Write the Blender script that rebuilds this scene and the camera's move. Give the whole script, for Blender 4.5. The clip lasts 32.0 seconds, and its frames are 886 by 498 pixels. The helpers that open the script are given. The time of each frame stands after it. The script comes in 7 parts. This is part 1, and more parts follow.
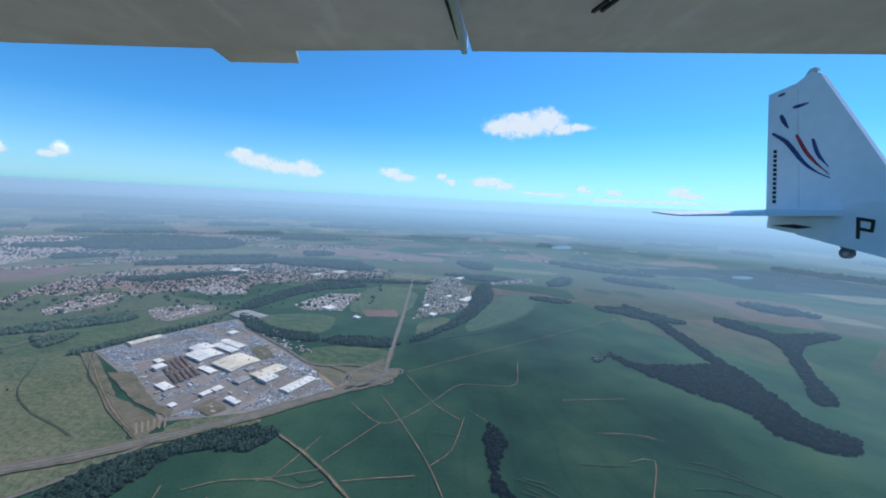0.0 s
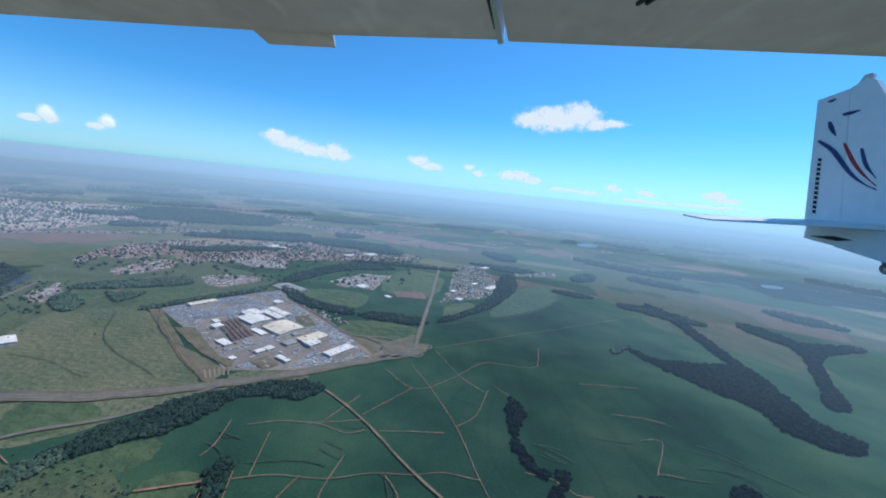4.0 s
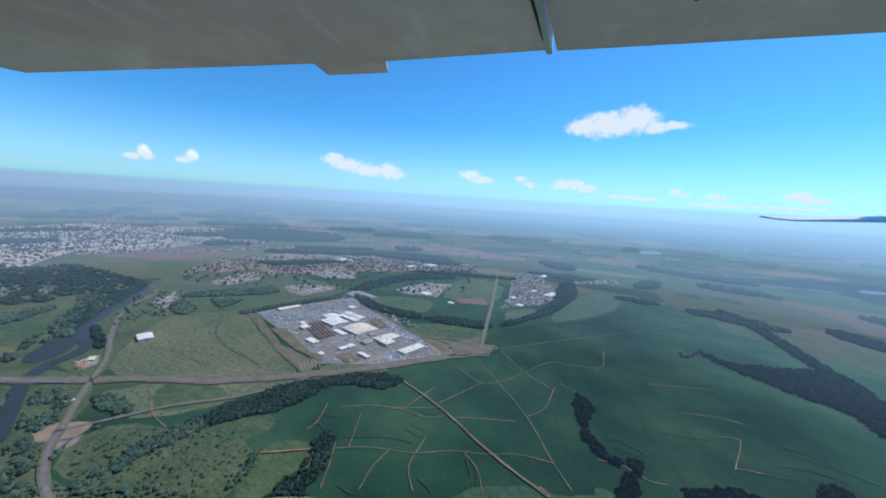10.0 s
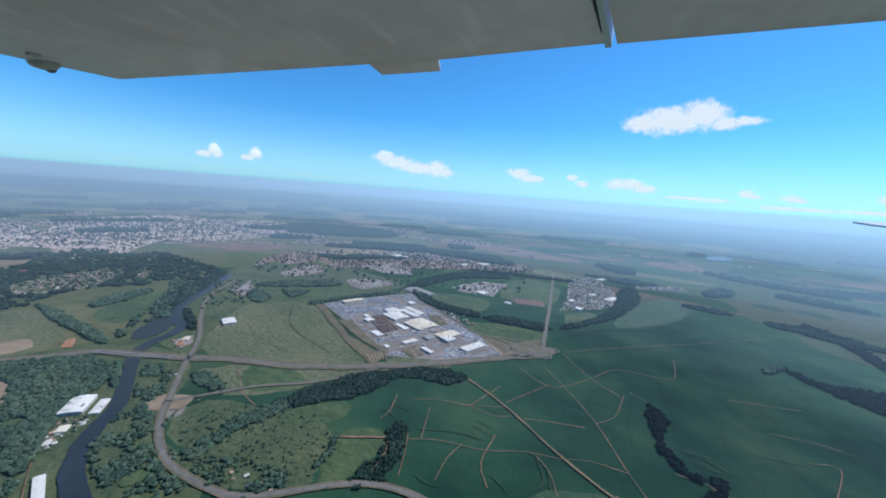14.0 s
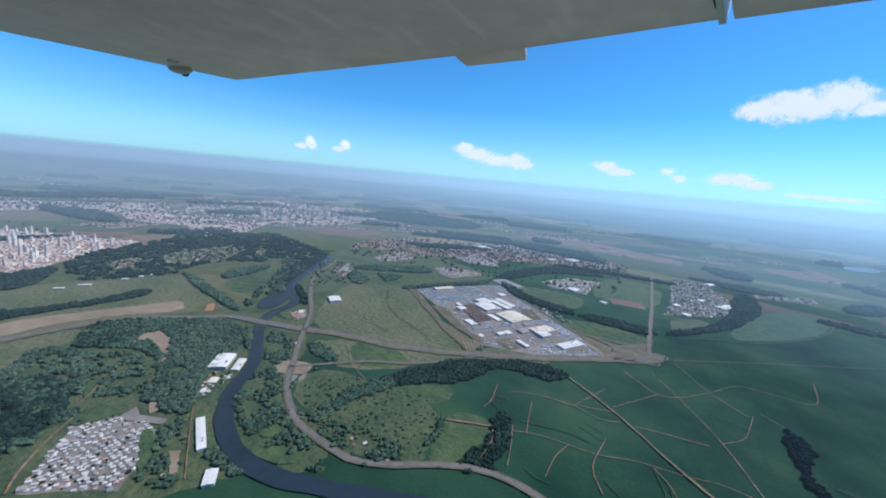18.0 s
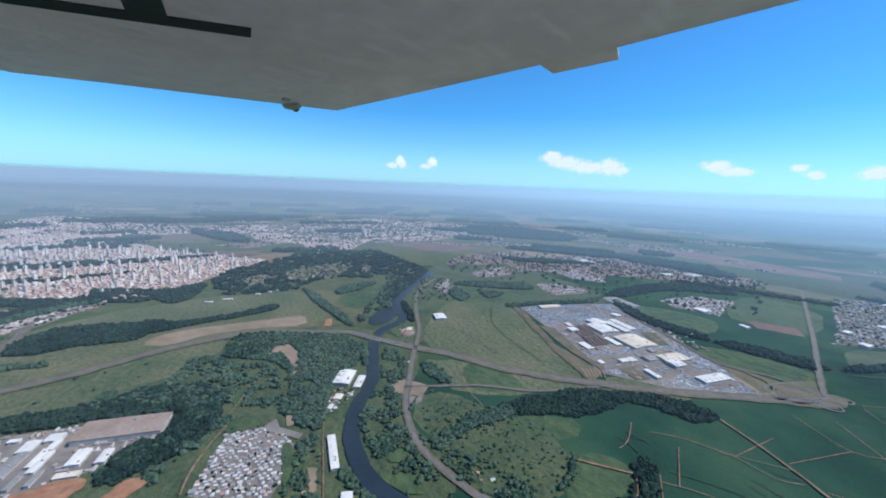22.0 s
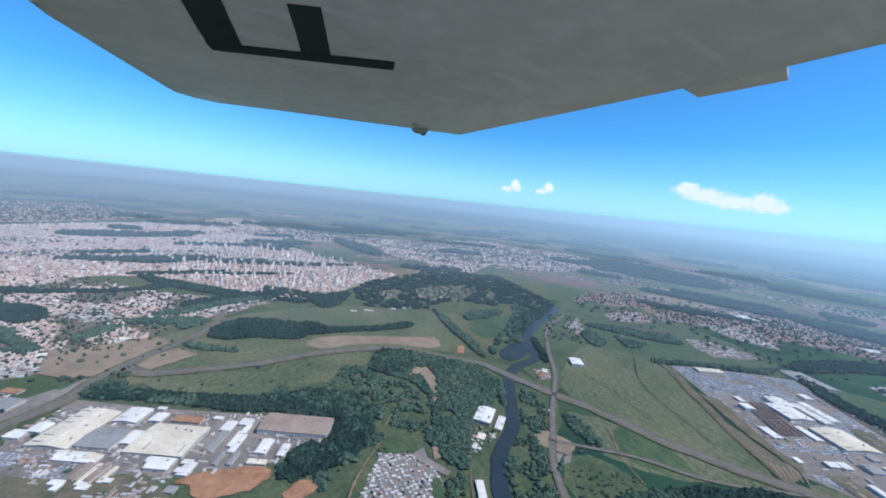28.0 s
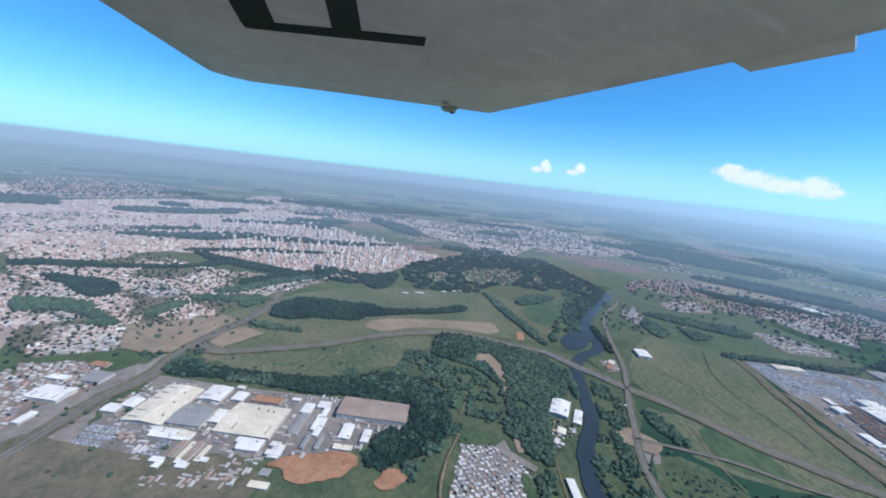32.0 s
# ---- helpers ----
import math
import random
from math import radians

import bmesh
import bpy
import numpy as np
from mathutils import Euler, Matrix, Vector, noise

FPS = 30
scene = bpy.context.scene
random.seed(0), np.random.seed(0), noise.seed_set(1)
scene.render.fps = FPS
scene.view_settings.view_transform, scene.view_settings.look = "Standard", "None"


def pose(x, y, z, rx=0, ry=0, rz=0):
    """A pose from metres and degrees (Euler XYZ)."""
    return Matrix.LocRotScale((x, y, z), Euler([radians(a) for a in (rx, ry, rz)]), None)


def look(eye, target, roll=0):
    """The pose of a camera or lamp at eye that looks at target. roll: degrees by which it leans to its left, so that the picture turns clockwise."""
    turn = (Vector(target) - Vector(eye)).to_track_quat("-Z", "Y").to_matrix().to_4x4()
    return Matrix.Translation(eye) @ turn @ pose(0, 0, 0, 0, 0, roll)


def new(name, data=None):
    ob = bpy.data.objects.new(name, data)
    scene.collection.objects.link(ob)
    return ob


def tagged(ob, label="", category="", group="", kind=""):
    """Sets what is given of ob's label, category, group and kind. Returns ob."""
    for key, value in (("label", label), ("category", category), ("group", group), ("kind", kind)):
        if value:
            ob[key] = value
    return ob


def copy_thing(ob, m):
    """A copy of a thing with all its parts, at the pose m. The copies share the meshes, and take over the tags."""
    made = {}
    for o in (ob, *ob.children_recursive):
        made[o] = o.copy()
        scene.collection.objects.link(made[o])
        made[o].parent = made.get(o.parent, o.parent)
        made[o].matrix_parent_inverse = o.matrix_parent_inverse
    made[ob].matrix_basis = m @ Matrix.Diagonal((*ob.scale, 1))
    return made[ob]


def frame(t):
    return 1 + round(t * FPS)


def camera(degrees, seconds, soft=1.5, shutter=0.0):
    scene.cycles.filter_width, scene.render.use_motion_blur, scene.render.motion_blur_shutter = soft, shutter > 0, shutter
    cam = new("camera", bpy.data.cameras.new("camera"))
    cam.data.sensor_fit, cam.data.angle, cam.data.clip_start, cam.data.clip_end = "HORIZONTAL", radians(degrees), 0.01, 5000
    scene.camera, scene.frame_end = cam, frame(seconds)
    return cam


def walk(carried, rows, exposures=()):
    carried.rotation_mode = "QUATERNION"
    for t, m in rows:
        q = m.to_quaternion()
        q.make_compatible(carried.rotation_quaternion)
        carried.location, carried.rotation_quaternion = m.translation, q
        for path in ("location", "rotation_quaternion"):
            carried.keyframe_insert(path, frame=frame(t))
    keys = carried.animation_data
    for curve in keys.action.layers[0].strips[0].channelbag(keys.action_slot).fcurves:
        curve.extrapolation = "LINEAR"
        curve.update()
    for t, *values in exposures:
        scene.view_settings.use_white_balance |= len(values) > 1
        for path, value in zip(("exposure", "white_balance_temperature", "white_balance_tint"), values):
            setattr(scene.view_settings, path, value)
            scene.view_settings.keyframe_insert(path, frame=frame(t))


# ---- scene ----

cam = camera(98.43, 32.0, soft=1.9)
PATH = [
    (0, (0.000, 0.000, 31.170), (0.011, 99.241, 18.876), 2.79),
    (0.5, (-0.339, -0.659, 31.253), (-4.036, 98.421, 18.238), 2.99),
    (1, (-0.664, -1.324, 31.321), (-4.666, 97.801, 18.744), 3.20),
    (1.5, (-0.954, -2.000, 31.355), (-3.703, 97.252, 19.460), 1.26),
    (2, (-1.213, -2.691, 31.358), (-2.514, 96.575, 19.331), 0.88),
    (2.5, (-1.436, -3.418, 31.328), (-2.585, 95.590, 17.327), 6.11),
    (3, (-1.634, -4.137, 31.268), (-5.649, 94.648, 16.250), 5.69),
    (3.5, (-1.814, -4.800, 31.161), (-7.424, 93.855, 15.805), 6.02),
    (5.5, (-2.353, -7.092, 30.468), (-7.320, 91.873, 17.001), 4.02),
    (6, (-2.460, -7.607, 30.362), (-7.630, 91.441, 17.607), 2.79),
    (6.5, (-2.555, -8.102, 30.315), (-8.514, 90.962, 18.033), 2.19),
    (7, (-2.647, -8.580, 30.278), (-10.087, 90.318, 17.476), 2.13),
    (7.5, (-2.745, -9.053, 30.228), (-11.836, 89.605, 16.666), 2.54),
    (8, (-2.850, -9.503, 30.164), (-14.151, 88.951, 16.778), 1.91),
    (8.5, (-2.965, -9.916, 30.061), (-16.809, 88.269, 17.096), 1.93),
    (9, (-3.096, -10.290, 29.966), (-19.072, 87.588, 17.133), 2.45),
    (9.5, (-3.242, -10.610, 29.931), (-21.087, 86.964, 17.250), 2.78),
    (10, (-3.437, -10.907, 29.919), (-22.854, 86.363, 17.209), 3.38),
    (10.5, (-3.731, -11.226, 29.908), (-24.680, 85.780, 17.624), 3.38),
    (11, (-4.078, -11.512, 29.910), (-26.638, 85.132, 17.625), 3.65),
    (11.5, (-4.441, -11.712, 29.928), (-28.531, 84.568, 17.688), 3.91),
    (12, (-4.843, -11.861, 29.964), (-30.184, 84.042, 17.300), 4.41),
    (12.5, (-5.297, -11.962, 30.042), (-32.170, 83.547, 17.557), 4.25),
    (13, (-5.794, -12.062, 30.096), (-33.767, 83.067, 17.131), 3.99),
    (13.5, (-6.336, -12.220, 30.053), (-35.673, 82.447, 16.733), 4.23),
    (14, (-6.898, -12.399, 29.969), (-37.716, 81.697, 15.962), 4.19),
    (14.5, (-7.447, -12.588, 29.869), (-40.218, 80.800, 15.561), 4.56),
    (16.5, (-9.649, -13.417, 29.301), (-51.277, 76.049, 13.084), 4.93),
    (17, (-10.221, -13.583, 29.190), (-54.293, 74.798, 13.491), 4.67),
    (17.5, (-10.799, -13.728, 29.104), (-56.641, 73.457, 11.864), 5.25),
    (18, (-11.394, -13.847, 29.032), (-59.548, 72.023, 11.498), 5.21),
    (18.5, (-12.021, -13.919, 28.973), (-62.850, 70.299, 10.982), 4.73),
    (19, (-12.665, -13.969, 28.934), (-65.620, 69.034, 11.435), 4.00),
    (19.5, (-13.319, -14.011, 28.920), (-68.095, 67.733, 11.103), 3.51),
    (20, (-13.970, -14.060, 28.933), (-71.825, 65.785, 12.272), 2.75),
    (20.5, (-14.605, -14.150, 28.977), (-74.558, 64.173, 12.507), 2.51),
    (21, (-15.222, -14.236, 29.047), (-77.073, 62.604, 12.617), 2.17),
    (21.5, (-15.816, -14.268, 29.140), (-80.538, 60.384, 13.711), 2.01),
    (22, (-16.378, -14.301, 29.250), (-82.897, 58.690, 13.516), 2.29),
    (22.5, (-16.897, -14.357, 29.388), (-85.704, 56.871, 15.527), 2.73),
    (23, (-17.371, -14.482, 29.503), (-88.051, 55.004, 16.232), 3.18),
    (23.5, (-17.777, -14.750, 29.521), (-90.209, 53.275, 18.284), 3.49),
    (24, (-18.170, -15.104, 29.523), (-92.530, 51.020, 19.609), 3.75),
    (24.5, (-18.600, -15.518, 29.566), (-94.761, 48.594, 20.121), 4.18),
    (25, (-19.060, -15.969, 29.633), (-96.617, 46.494, 20.514), 4.55),
    (25.5, (-19.560, -16.419, 29.757), (-98.635, 44.158, 20.954), 5.02),
    (27.5, (-21.934, -18.342, 30.495), (-105.878, 34.987, 20.031), 5.96),
    (28, (-22.623, -18.856, 30.547), (-107.277, 33.005, 18.543), 5.98),
    (28.5, (-23.358, -19.380, 30.509), (-108.668, 31.215, 17.766), 6.23),
    (29, (-24.116, -19.925, 30.430), (-110.208, 29.371, 17.866), 6.04),
    (29.5, (-24.876, -20.502, 30.317), (-111.385, 27.909, 17.180), 6.15),
    (30, (-25.638, -21.110, 30.196), (-112.338, 26.694, 16.129), 6.35),
    (30.5, (-26.403, -21.759, 30.096), (-113.446, 25.308, 15.664), 6.53),
    (31, (-27.149, -22.429, 30.013), (-114.008, 24.095, 12.949), 6.50),
    (31.5, (-27.844, -23.109, 29.961), (-114.837, 23.037, 12.558), 6.51),
    (32, (-28.521, -23.794, 29.920), (-115.428, 22.383, 12.177), 6.60),
]
walk(cam, [(t, look(eye, target, roll)) for t, eye, target, roll in PATH], [(0, 0.29), (6, 0.31), (12, 0.31), (18, 0.37), (24, 0.44), (32, 0.46)])

# The land is laid out at about 1:25, so that its horizon lies inside the lens's reach.
# ---- light ----
SUN_AZ, SUN_EL = 48.0, 50.0
world = bpy.data.worlds.new("sky")
scene.world = world
world.use_nodes = True
wn = world.node_tree
sky = wn.nodes.new("ShaderNodeTexSky")
sky.sky_type, sky.sun_disc = "NISHITA", False
sky.sun_elevation, sky.sun_rotation = radians(SUN_EL), radians(SUN_AZ)
sky.altitude, sky.air_density, sky.dust_density, sky.ozone_density = 900, 1.0, 0.4, 4.0
wn.nodes["Background"].inputs["Strength"].default_value = 0.101
tint = wn.nodes.new("ShaderNodeMix")
tint.data_type, tint.blend_type = "RGBA", "MULTIPLY"
tint.inputs[0].default_value, tint.inputs[7].default_value = 1.0, (0.35, 0.945, 1.34, 1)
wn.links.new(sky.outputs["Color"], tint.inputs[6])
wn.links.new(tint.outputs[2], wn.nodes["Background"].inputs["Color"])
sun = new("sun", bpy.data.lights.new("sun", "SUN"))
sun.data.energy, sun.data.angle, sun.data.color = 3.2, radians(0.5), (1.0, 0.955, 0.905)
sx, sy = math.sin(radians(SUN_AZ)), math.cos(radians(SUN_AZ))
sun.matrix_world = look((sx * 10, sy * 10, 10 * math.tan(radians(SUN_EL))), (0, 0, 0))


# ---- materials ----
def set_stops(ramp, stops):
    """Fills a colour ramp with (position, colour) stops in order."""
    els = ramp.elements
    while len(els) > 1:
        els.remove(els[-1])
    for n, (pos, c) in enumerate(stops):
        e = els[0] if n == 0 else els.new(pos)
        e.position, e.color = pos, (*c[:3], 1)


def nodes_of(m):
    m.use_nodes = True
    return m.node_tree, m.node_tree.nodes["Principled BSDF"]


def surface(name, dark, light, scale=1.0, rough=0.9, metal=0.0, bump=0.0, island=0.0, fine=6.0, per_object=0.0):
    """A base colour that wanders between two tones at two scales, with relief; island and per_object vary piece by piece."""
    m = bpy.data.materials.new(name)
    t, p = nodes_of(m)
    geo = t.nodes.new("ShaderNodeNewGeometry")
    big = t.nodes.new("ShaderNodeTexNoise")
    big.inputs["Scale"].default_value, big.inputs["Detail"].default_value = scale, 5
    small = t.nodes.new("ShaderNodeTexNoise")
    small.inputs["Scale"].default_value, small.inputs["Detail"].default_value = scale * fine, 3
    for n in (big, small):
        t.links.new(geo.outputs["Position"], n.inputs["Vector"])
    mix = t.nodes.new("ShaderNodeMath")
    mix.operation = "MULTIPLY_ADD"
    mix.inputs[1].default_value = 0.45
    t.links.new(small.outputs["Fac"], mix.inputs[0])
    half = t.nodes.new("ShaderNodeMath")
    half.operation = "MULTIPLY"
    half.inputs[1].default_value = 0.55
    t.links.new(big.outputs["Fac"], half.inputs[0])
    t.links.new(half.outputs[0], mix.inputs[2])
    ramp = t.nodes.new("ShaderNodeValToRGB")
    ramp.color_ramp.elements[0].position, ramp.color_ramp.elements[1].position = 0.36, 0.64
    ramp.color_ramp.elements[0].color, ramp.color_ramp.elements[1].color = (*dark, 1), (*light, 1)
    t.links.new(mix.outputs[0], ramp.inputs["Fac"])
    out = ramp.outputs["Color"]
    for amount, kind, socket in ((island, "ShaderNodeNewGeometry", "Random Per Island"), (per_object, "ShaderNodeObjectInfo", "Random")):
        if amount:
            r = t.nodes.new(kind)
            hsv = t.nodes.new("ShaderNodeHueSaturation")
            mr = t.nodes.new("ShaderNodeMapRange")
            mr.inputs["To Min"].default_value, mr.inputs["To Max"].default_value = 1 - amount, 1 + amount
            t.links.new(r.outputs[socket], mr.inputs["Value"])
            t.links.new(mr.outputs["Result"], hsv.inputs["Value"])
            t.links.new(out, hsv.inputs["Color"])
            out = hsv.outputs["Color"]
    t.links.new(out, p.inputs["Base Color"])
    p.inputs["Roughness"].default_value, p.inputs["Metallic"].default_value = rough, metal
    p.inputs["Specular IOR Level"].default_value = 0.25
    if bump:
        b = t.nodes.new("ShaderNodeBump")
        b.inputs["Strength"].default_value, b.inputs["Distance"].default_value = bump, 0.3 / scale
        t.links.new(small.outputs["Fac"], b.inputs["Height"])
        t.links.new(b.outputs["Normal"], p.inputs["Normal"])
    return m


def pieces(name, colours, rough=0.8, metal=0.0):
    """One of several colours for each loose piece of a joined mesh."""
    m = bpy.data.materials.new(name)
    t, p = nodes_of(m)
    geo = t.nodes.new("ShaderNodeNewGeometry")
    ramp = t.nodes.new("ShaderNodeValToRGB")
    ramp.color_ramp.interpolation = "CONSTANT"
    set_stops(ramp.color_ramp, [(n / len(colours), c) for n, c in enumerate(colours)])
    t.links.new(geo.outputs["Random Per Island"], ramp.inputs["Fac"])
    t.links.new(ramp.outputs["Color"], p.inputs["Base Color"])
    p.inputs["Roughness"].default_value, p.inputs["Metallic"].default_value = rough, metal
    return m


def land():
    """Cane fields near by, a patchwork of cane, pasture, ploughed earth and woods further off."""
    m = bpy.data.materials.new("land")
    t, p = nodes_of(m)
    geo = t.nodes.new("ShaderNodeNewGeometry")
    L = t.links.new

    def noise_at(scale, detail=4.0, stretch=None):
        n = t.nodes.new("ShaderNodeTexNoise")
        n.inputs["Scale"].default_value, n.inputs["Detail"].default_value = scale, detail
        L(geo.outputs["Position"], n.inputs["Vector"])
        return n.outputs["Fac"]

    def ramp(fac, stops):
        r = t.nodes.new("ShaderNodeValToRGB")
        set_stops(r.color_ramp, stops)
        L(fac, r.inputs["Fac"])
        return r.outputs["Color"]

    def mixed(fac, a, b, kind="MIX"):
        x = t.nodes.new("ShaderNodeMix")
        x.data_type, x.blend_type = "RGBA", kind
        if not isinstance(fac, float):
            L(fac, x.inputs[0])
        else:
            x.inputs[0].default_value = fac
        L(a, x.inputs[6]), L(b, x.inputs[7])
        return x.outputs[2]

    cane = ramp(noise_at(0.07, 6), [(0.34, (0.0075, 0.029, 0.0195)), (0.5, (0.0130, 0.044, 0.027)), (0.68, (0.030, 0.065, 0.036))])
    wave = t.nodes.new("ShaderNodeTexWave")
    wave.inputs["Scale"].default_value, wave.inputs["Distortion"].default_value = 0.055, 22.0
    wave.inputs["Detail"].default_value, wave.inputs["Detail Scale"].default_value = 2.0, 0.35
    L(geo.outputs["Position"], wave.inputs["Vector"])
    cane = mixed(0.5, cane, ramp(wave.outputs["Fac"], [(0.0, (0.40, 0.40, 0.40)), (0.05, (0.5, 0.5, 0.5)), (0.9, (0.53, 0.53, 0.51))]), "OVERLAY")
    # cane mixed towards a lighter green in the east and west
    place = t.nodes.new("ShaderNodeSeparateXYZ")
    L(geo.outputs["Position"], place.inputs[0])
    eastward = t.nodes.new("ShaderNodeMapRange")
    for k, v in (("From Min", 24), ("From Max", 58), ("To Min", 0.0), ("To Max", 1.0)):
        eastward.inputs[k].default_value = v
    L(place.outputs["X"], eastward.inputs["Value"])
    fresh = ramp(noise_at(0.07, 6), [(0.34, (0.020, 0.060, 0.042)), (0.5, (0.033, 0.088, 0.055)), (0.68, (0.056, 0.112, 0.063))])
    back = t.nodes.new("ShaderNodeMapRange")
    for k, v in (("From Min", 10), ("From Max", -14), ("To Min", 0.0), ("To Max", 0.5)):
        back.inputs[k].default_value = v
    L(place.outputs["X"], back.inputs["Value"])
    both = t.nodes.new("ShaderNodeMath")
    both.operation = "MAXIMUM"
    L(eastward.outputs["Result"], both.inputs[0]), L(back.outputs["Result"], both.inputs[1])
    cane = mixed(both.outputs[0], cane, fresh)
    warp = t.nodes.new("ShaderNodeTexNoise")
    warp.inputs["Scale"].default_value = 0.03
    L(geo.outputs["Position"], warp.inputs["Vector"])
    push = t.nodes.new("ShaderNodeVectorMath")
    push.operation, push.inputs["Scale"].default_value = "SCALE", 22.0
    L(warp.outputs["Color"], push.inputs[0])
    shift = t.nodes.new("ShaderNodeVectorMath")
    L(geo.outputs["Position"], shift.inputs[0]), L(push.outputs[0], shift.inputs[1])
    cells = t.nodes.new("ShaderNodeTexVoronoi")
    cells.inputs["Scale"].default_value = 0.032
    L(shift.outputs[0], cells.inputs["Vector"])
    split = t.nodes.new("ShaderNodeSeparateColor")
    L(cells.outputs["Color"], split.inputs[0])
    fields = ramp(split.outputs[0], [(0.0, (0.016, 0.044, 0.022)), (0.3, (0.030, 0.078, 0.034)), (0.55, (0.058, 0.088, 0.042)), (0.76, (0.072, 0.080, 0.048)), (0.95, (0.115, 0.088, 0.062)), (0.99, (0.16, 0.115, 0.088))])
    fringe = ramp(split.outputs[1], [(0.0, (0.070, 0.092, 0.046)), (0.35, (0.105, 0.115, 0.062)), (0.6, (0.145, 0.140, 0.085)), (0.78, (0.062, 0.096, 0.046)), (0.93, (0.20, 0.160, 0.115))])
    east = t.nodes.new("ShaderNodeSeparateXYZ")
    L(shift.outputs[0], east.inputs[0])
    west = t.nodes.new("ShaderNodeMapRange")
    for k, v in (("From Min", -62), ("From Max", -76), ("To Min", 0.0), ("To Max", 1.0)):
        west.inputs[k].default_value = v
    L(east.outputs["X"], west.inputs["Value"])
    fields = mixed(west.outputs["Result"], fields, fringe)
    fields = mixed(0.5, fields, ramp(noise_at(0.4, 5), [(0.3, (0.32, 0.34, 0.32)), (0.7, (0.68, 0.66, 0.68))]), "OVERLAY")
    reach = t.nodes.new("ShaderNodeVectorMath")
    reach.operation = "DISTANCE"
    reach.inputs[1].default_value = (-14, -12, 0)
    L(geo.outputs["Position"], reach.inputs[0])
    away = t.nodes.new("ShaderNodeMapRange")
    for k, v in (("From Min", 170), ("From Max", 300), ("To Min", -0.12), ("To Max", 0.0)):
        away.inputs[k].default_value = v
    L(reach.outputs["Value"], away.inputs["Value"])
    fewer = t.nodes.new("ShaderNodeMath")
    L(noise_at(0.022, 7), fewer.inputs[0]), L(away.outputs["Result"], fewer.inputs[1])
    woods = ramp(fewer.outputs[0], [(0.52, (0, 0, 0)), (0.535, (1, 1, 1))])
    dark = ramp(noise_at(1.2, 4), [(0.3, (0.014, 0.034, 0.014)), (0.7, (0.032, 0.062, 0.024))])
    far = mixed(woods, fields, dark)
    dist = t.nodes.new("ShaderNodeVectorMath")
    dist.operation = "DISTANCE"
    dist.inputs[1].default_value = (18, 35, 0)
    L(geo.outputs["Position"], dist.inputs[0])
    mr = t.nodes.new("ShaderNodeMapRange")
    mr.inputs["From Min"].default_value, mr.inputs["From Max"].default_value = 95, 135
    wob = t.nodes.new("ShaderNodeMath")
    wob.operation = "MULTIPLY_ADD"
    wob.inputs[1].default_value = 60
    L(noise_at(0.05, 3), wob.inputs[0]), L(dist.outputs["Value"], wob.inputs[2])
    L(wob.outputs[0], mr.inputs["Value"])
    colour = mixed(mr.outputs["Result"], cane, far)
    grain = ramp(noise_at(3.0, 5), [(0.3, (0.42, 0.42, 0.42)), (0.7, (0.58, 0.58, 0.58))])
    colour = mixed(0.7, colour, grain, "OVERLAY")
    L(colour, p.inputs["Base Color"])
    p.inputs["Roughness"].default_value, p.inputs["Specular IOR Level"].default_value = 1.0, 0.05
    b = t.nodes.new("ShaderNodeBump")
    b.inputs["Strength"].default_value, b.inputs["Distance"].default_value = 0.5, 0.12
    L(noise_at(2.2, 5), b.inputs["Height"])
    hills = t.nodes.new("ShaderNodeBump")
    hills.inputs["Strength"].default_value, hills.inputs["Distance"].default_value = 1.0, 3.6
    L(noise_at(0.035, 3), hills.inputs["Height"]), L(hills.outputs["Normal"], b.inputs["Normal"])
    L(b.outputs["Normal"], p.inputs["Normal"])
    return m


LAND = land()
ROAD = surface("worn asphalt", (0.115, 0.11, 0.105), (0.19, 0.18, 0.165), 0.8)
DIRT = surface("red dirt track", (0.13, 0.075, 0.052), (0.36, 0.205, 0.145), 0.45)
SHEDROOF = surface("dark brown sheet roof", (0.10, 0.065, 0.055), (0.17, 0.115, 0.095), 0.8, per_object=0.15)
VERGE = surface("brown and green verge", (0.080, 0.085, 0.050), (0.18, 0.145, 0.105), 0.35)
SOIL = surface("bare red soil", (0.22, 0.10, 0.055), (0.40, 0.22, 0.13), 0.25)
LOT = surface("gravelly grey yard", (0.145, 0.130, 0.120), (0.265, 0.235, 0.212), 0.16)
TAN = surface("dry tan field", (0.19, 0.150, 0.105), (0.31, 0.235, 0.170), 0.08)
DRY = surface("yellowing pasture", (0.062, 0.096, 0.050), (0.156, 0.152, 0.090), 0.09, bump=0.3, fine=12.0)
BRIGHT = surface("fresh green field", (0.036, 0.074, 0.037), (0.080, 0.116, 0.052), 0.1, bump=0.3)
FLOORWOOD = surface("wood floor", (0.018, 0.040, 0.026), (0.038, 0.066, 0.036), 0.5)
SCRUB = surface("rough grass and scrub", (0.043, 0.072, 0.039), (0.096, 0.118, 0.060), 0.2, bump=0.3)
URBAN = surface("town ground", (0.150, 0.122, 0.102), (0.27, 0.205, 0.172), 0.3)
CITYGROUND = surface("dusty city ground", (0.25, 0.185, 0.155), (0.37, 0.28, 0.24), 0.12)
FRESHCANE = surface("young cane", (0.022, 0.062, 0.036), (0.048, 0.092, 0.050), 0.09, bump=0.3)
REDFIELD = surface("ploughed red-brown earth", (0.120, 0.072, 0.058), (0.200, 0.126, 0.104), 0.12)
LEAF = surface("tree crowns", (0.032, 0.066, 0.051), (0.079, 0.118, 0.078), 0.12, bump=0.0, island=0.28, fine=9.0)
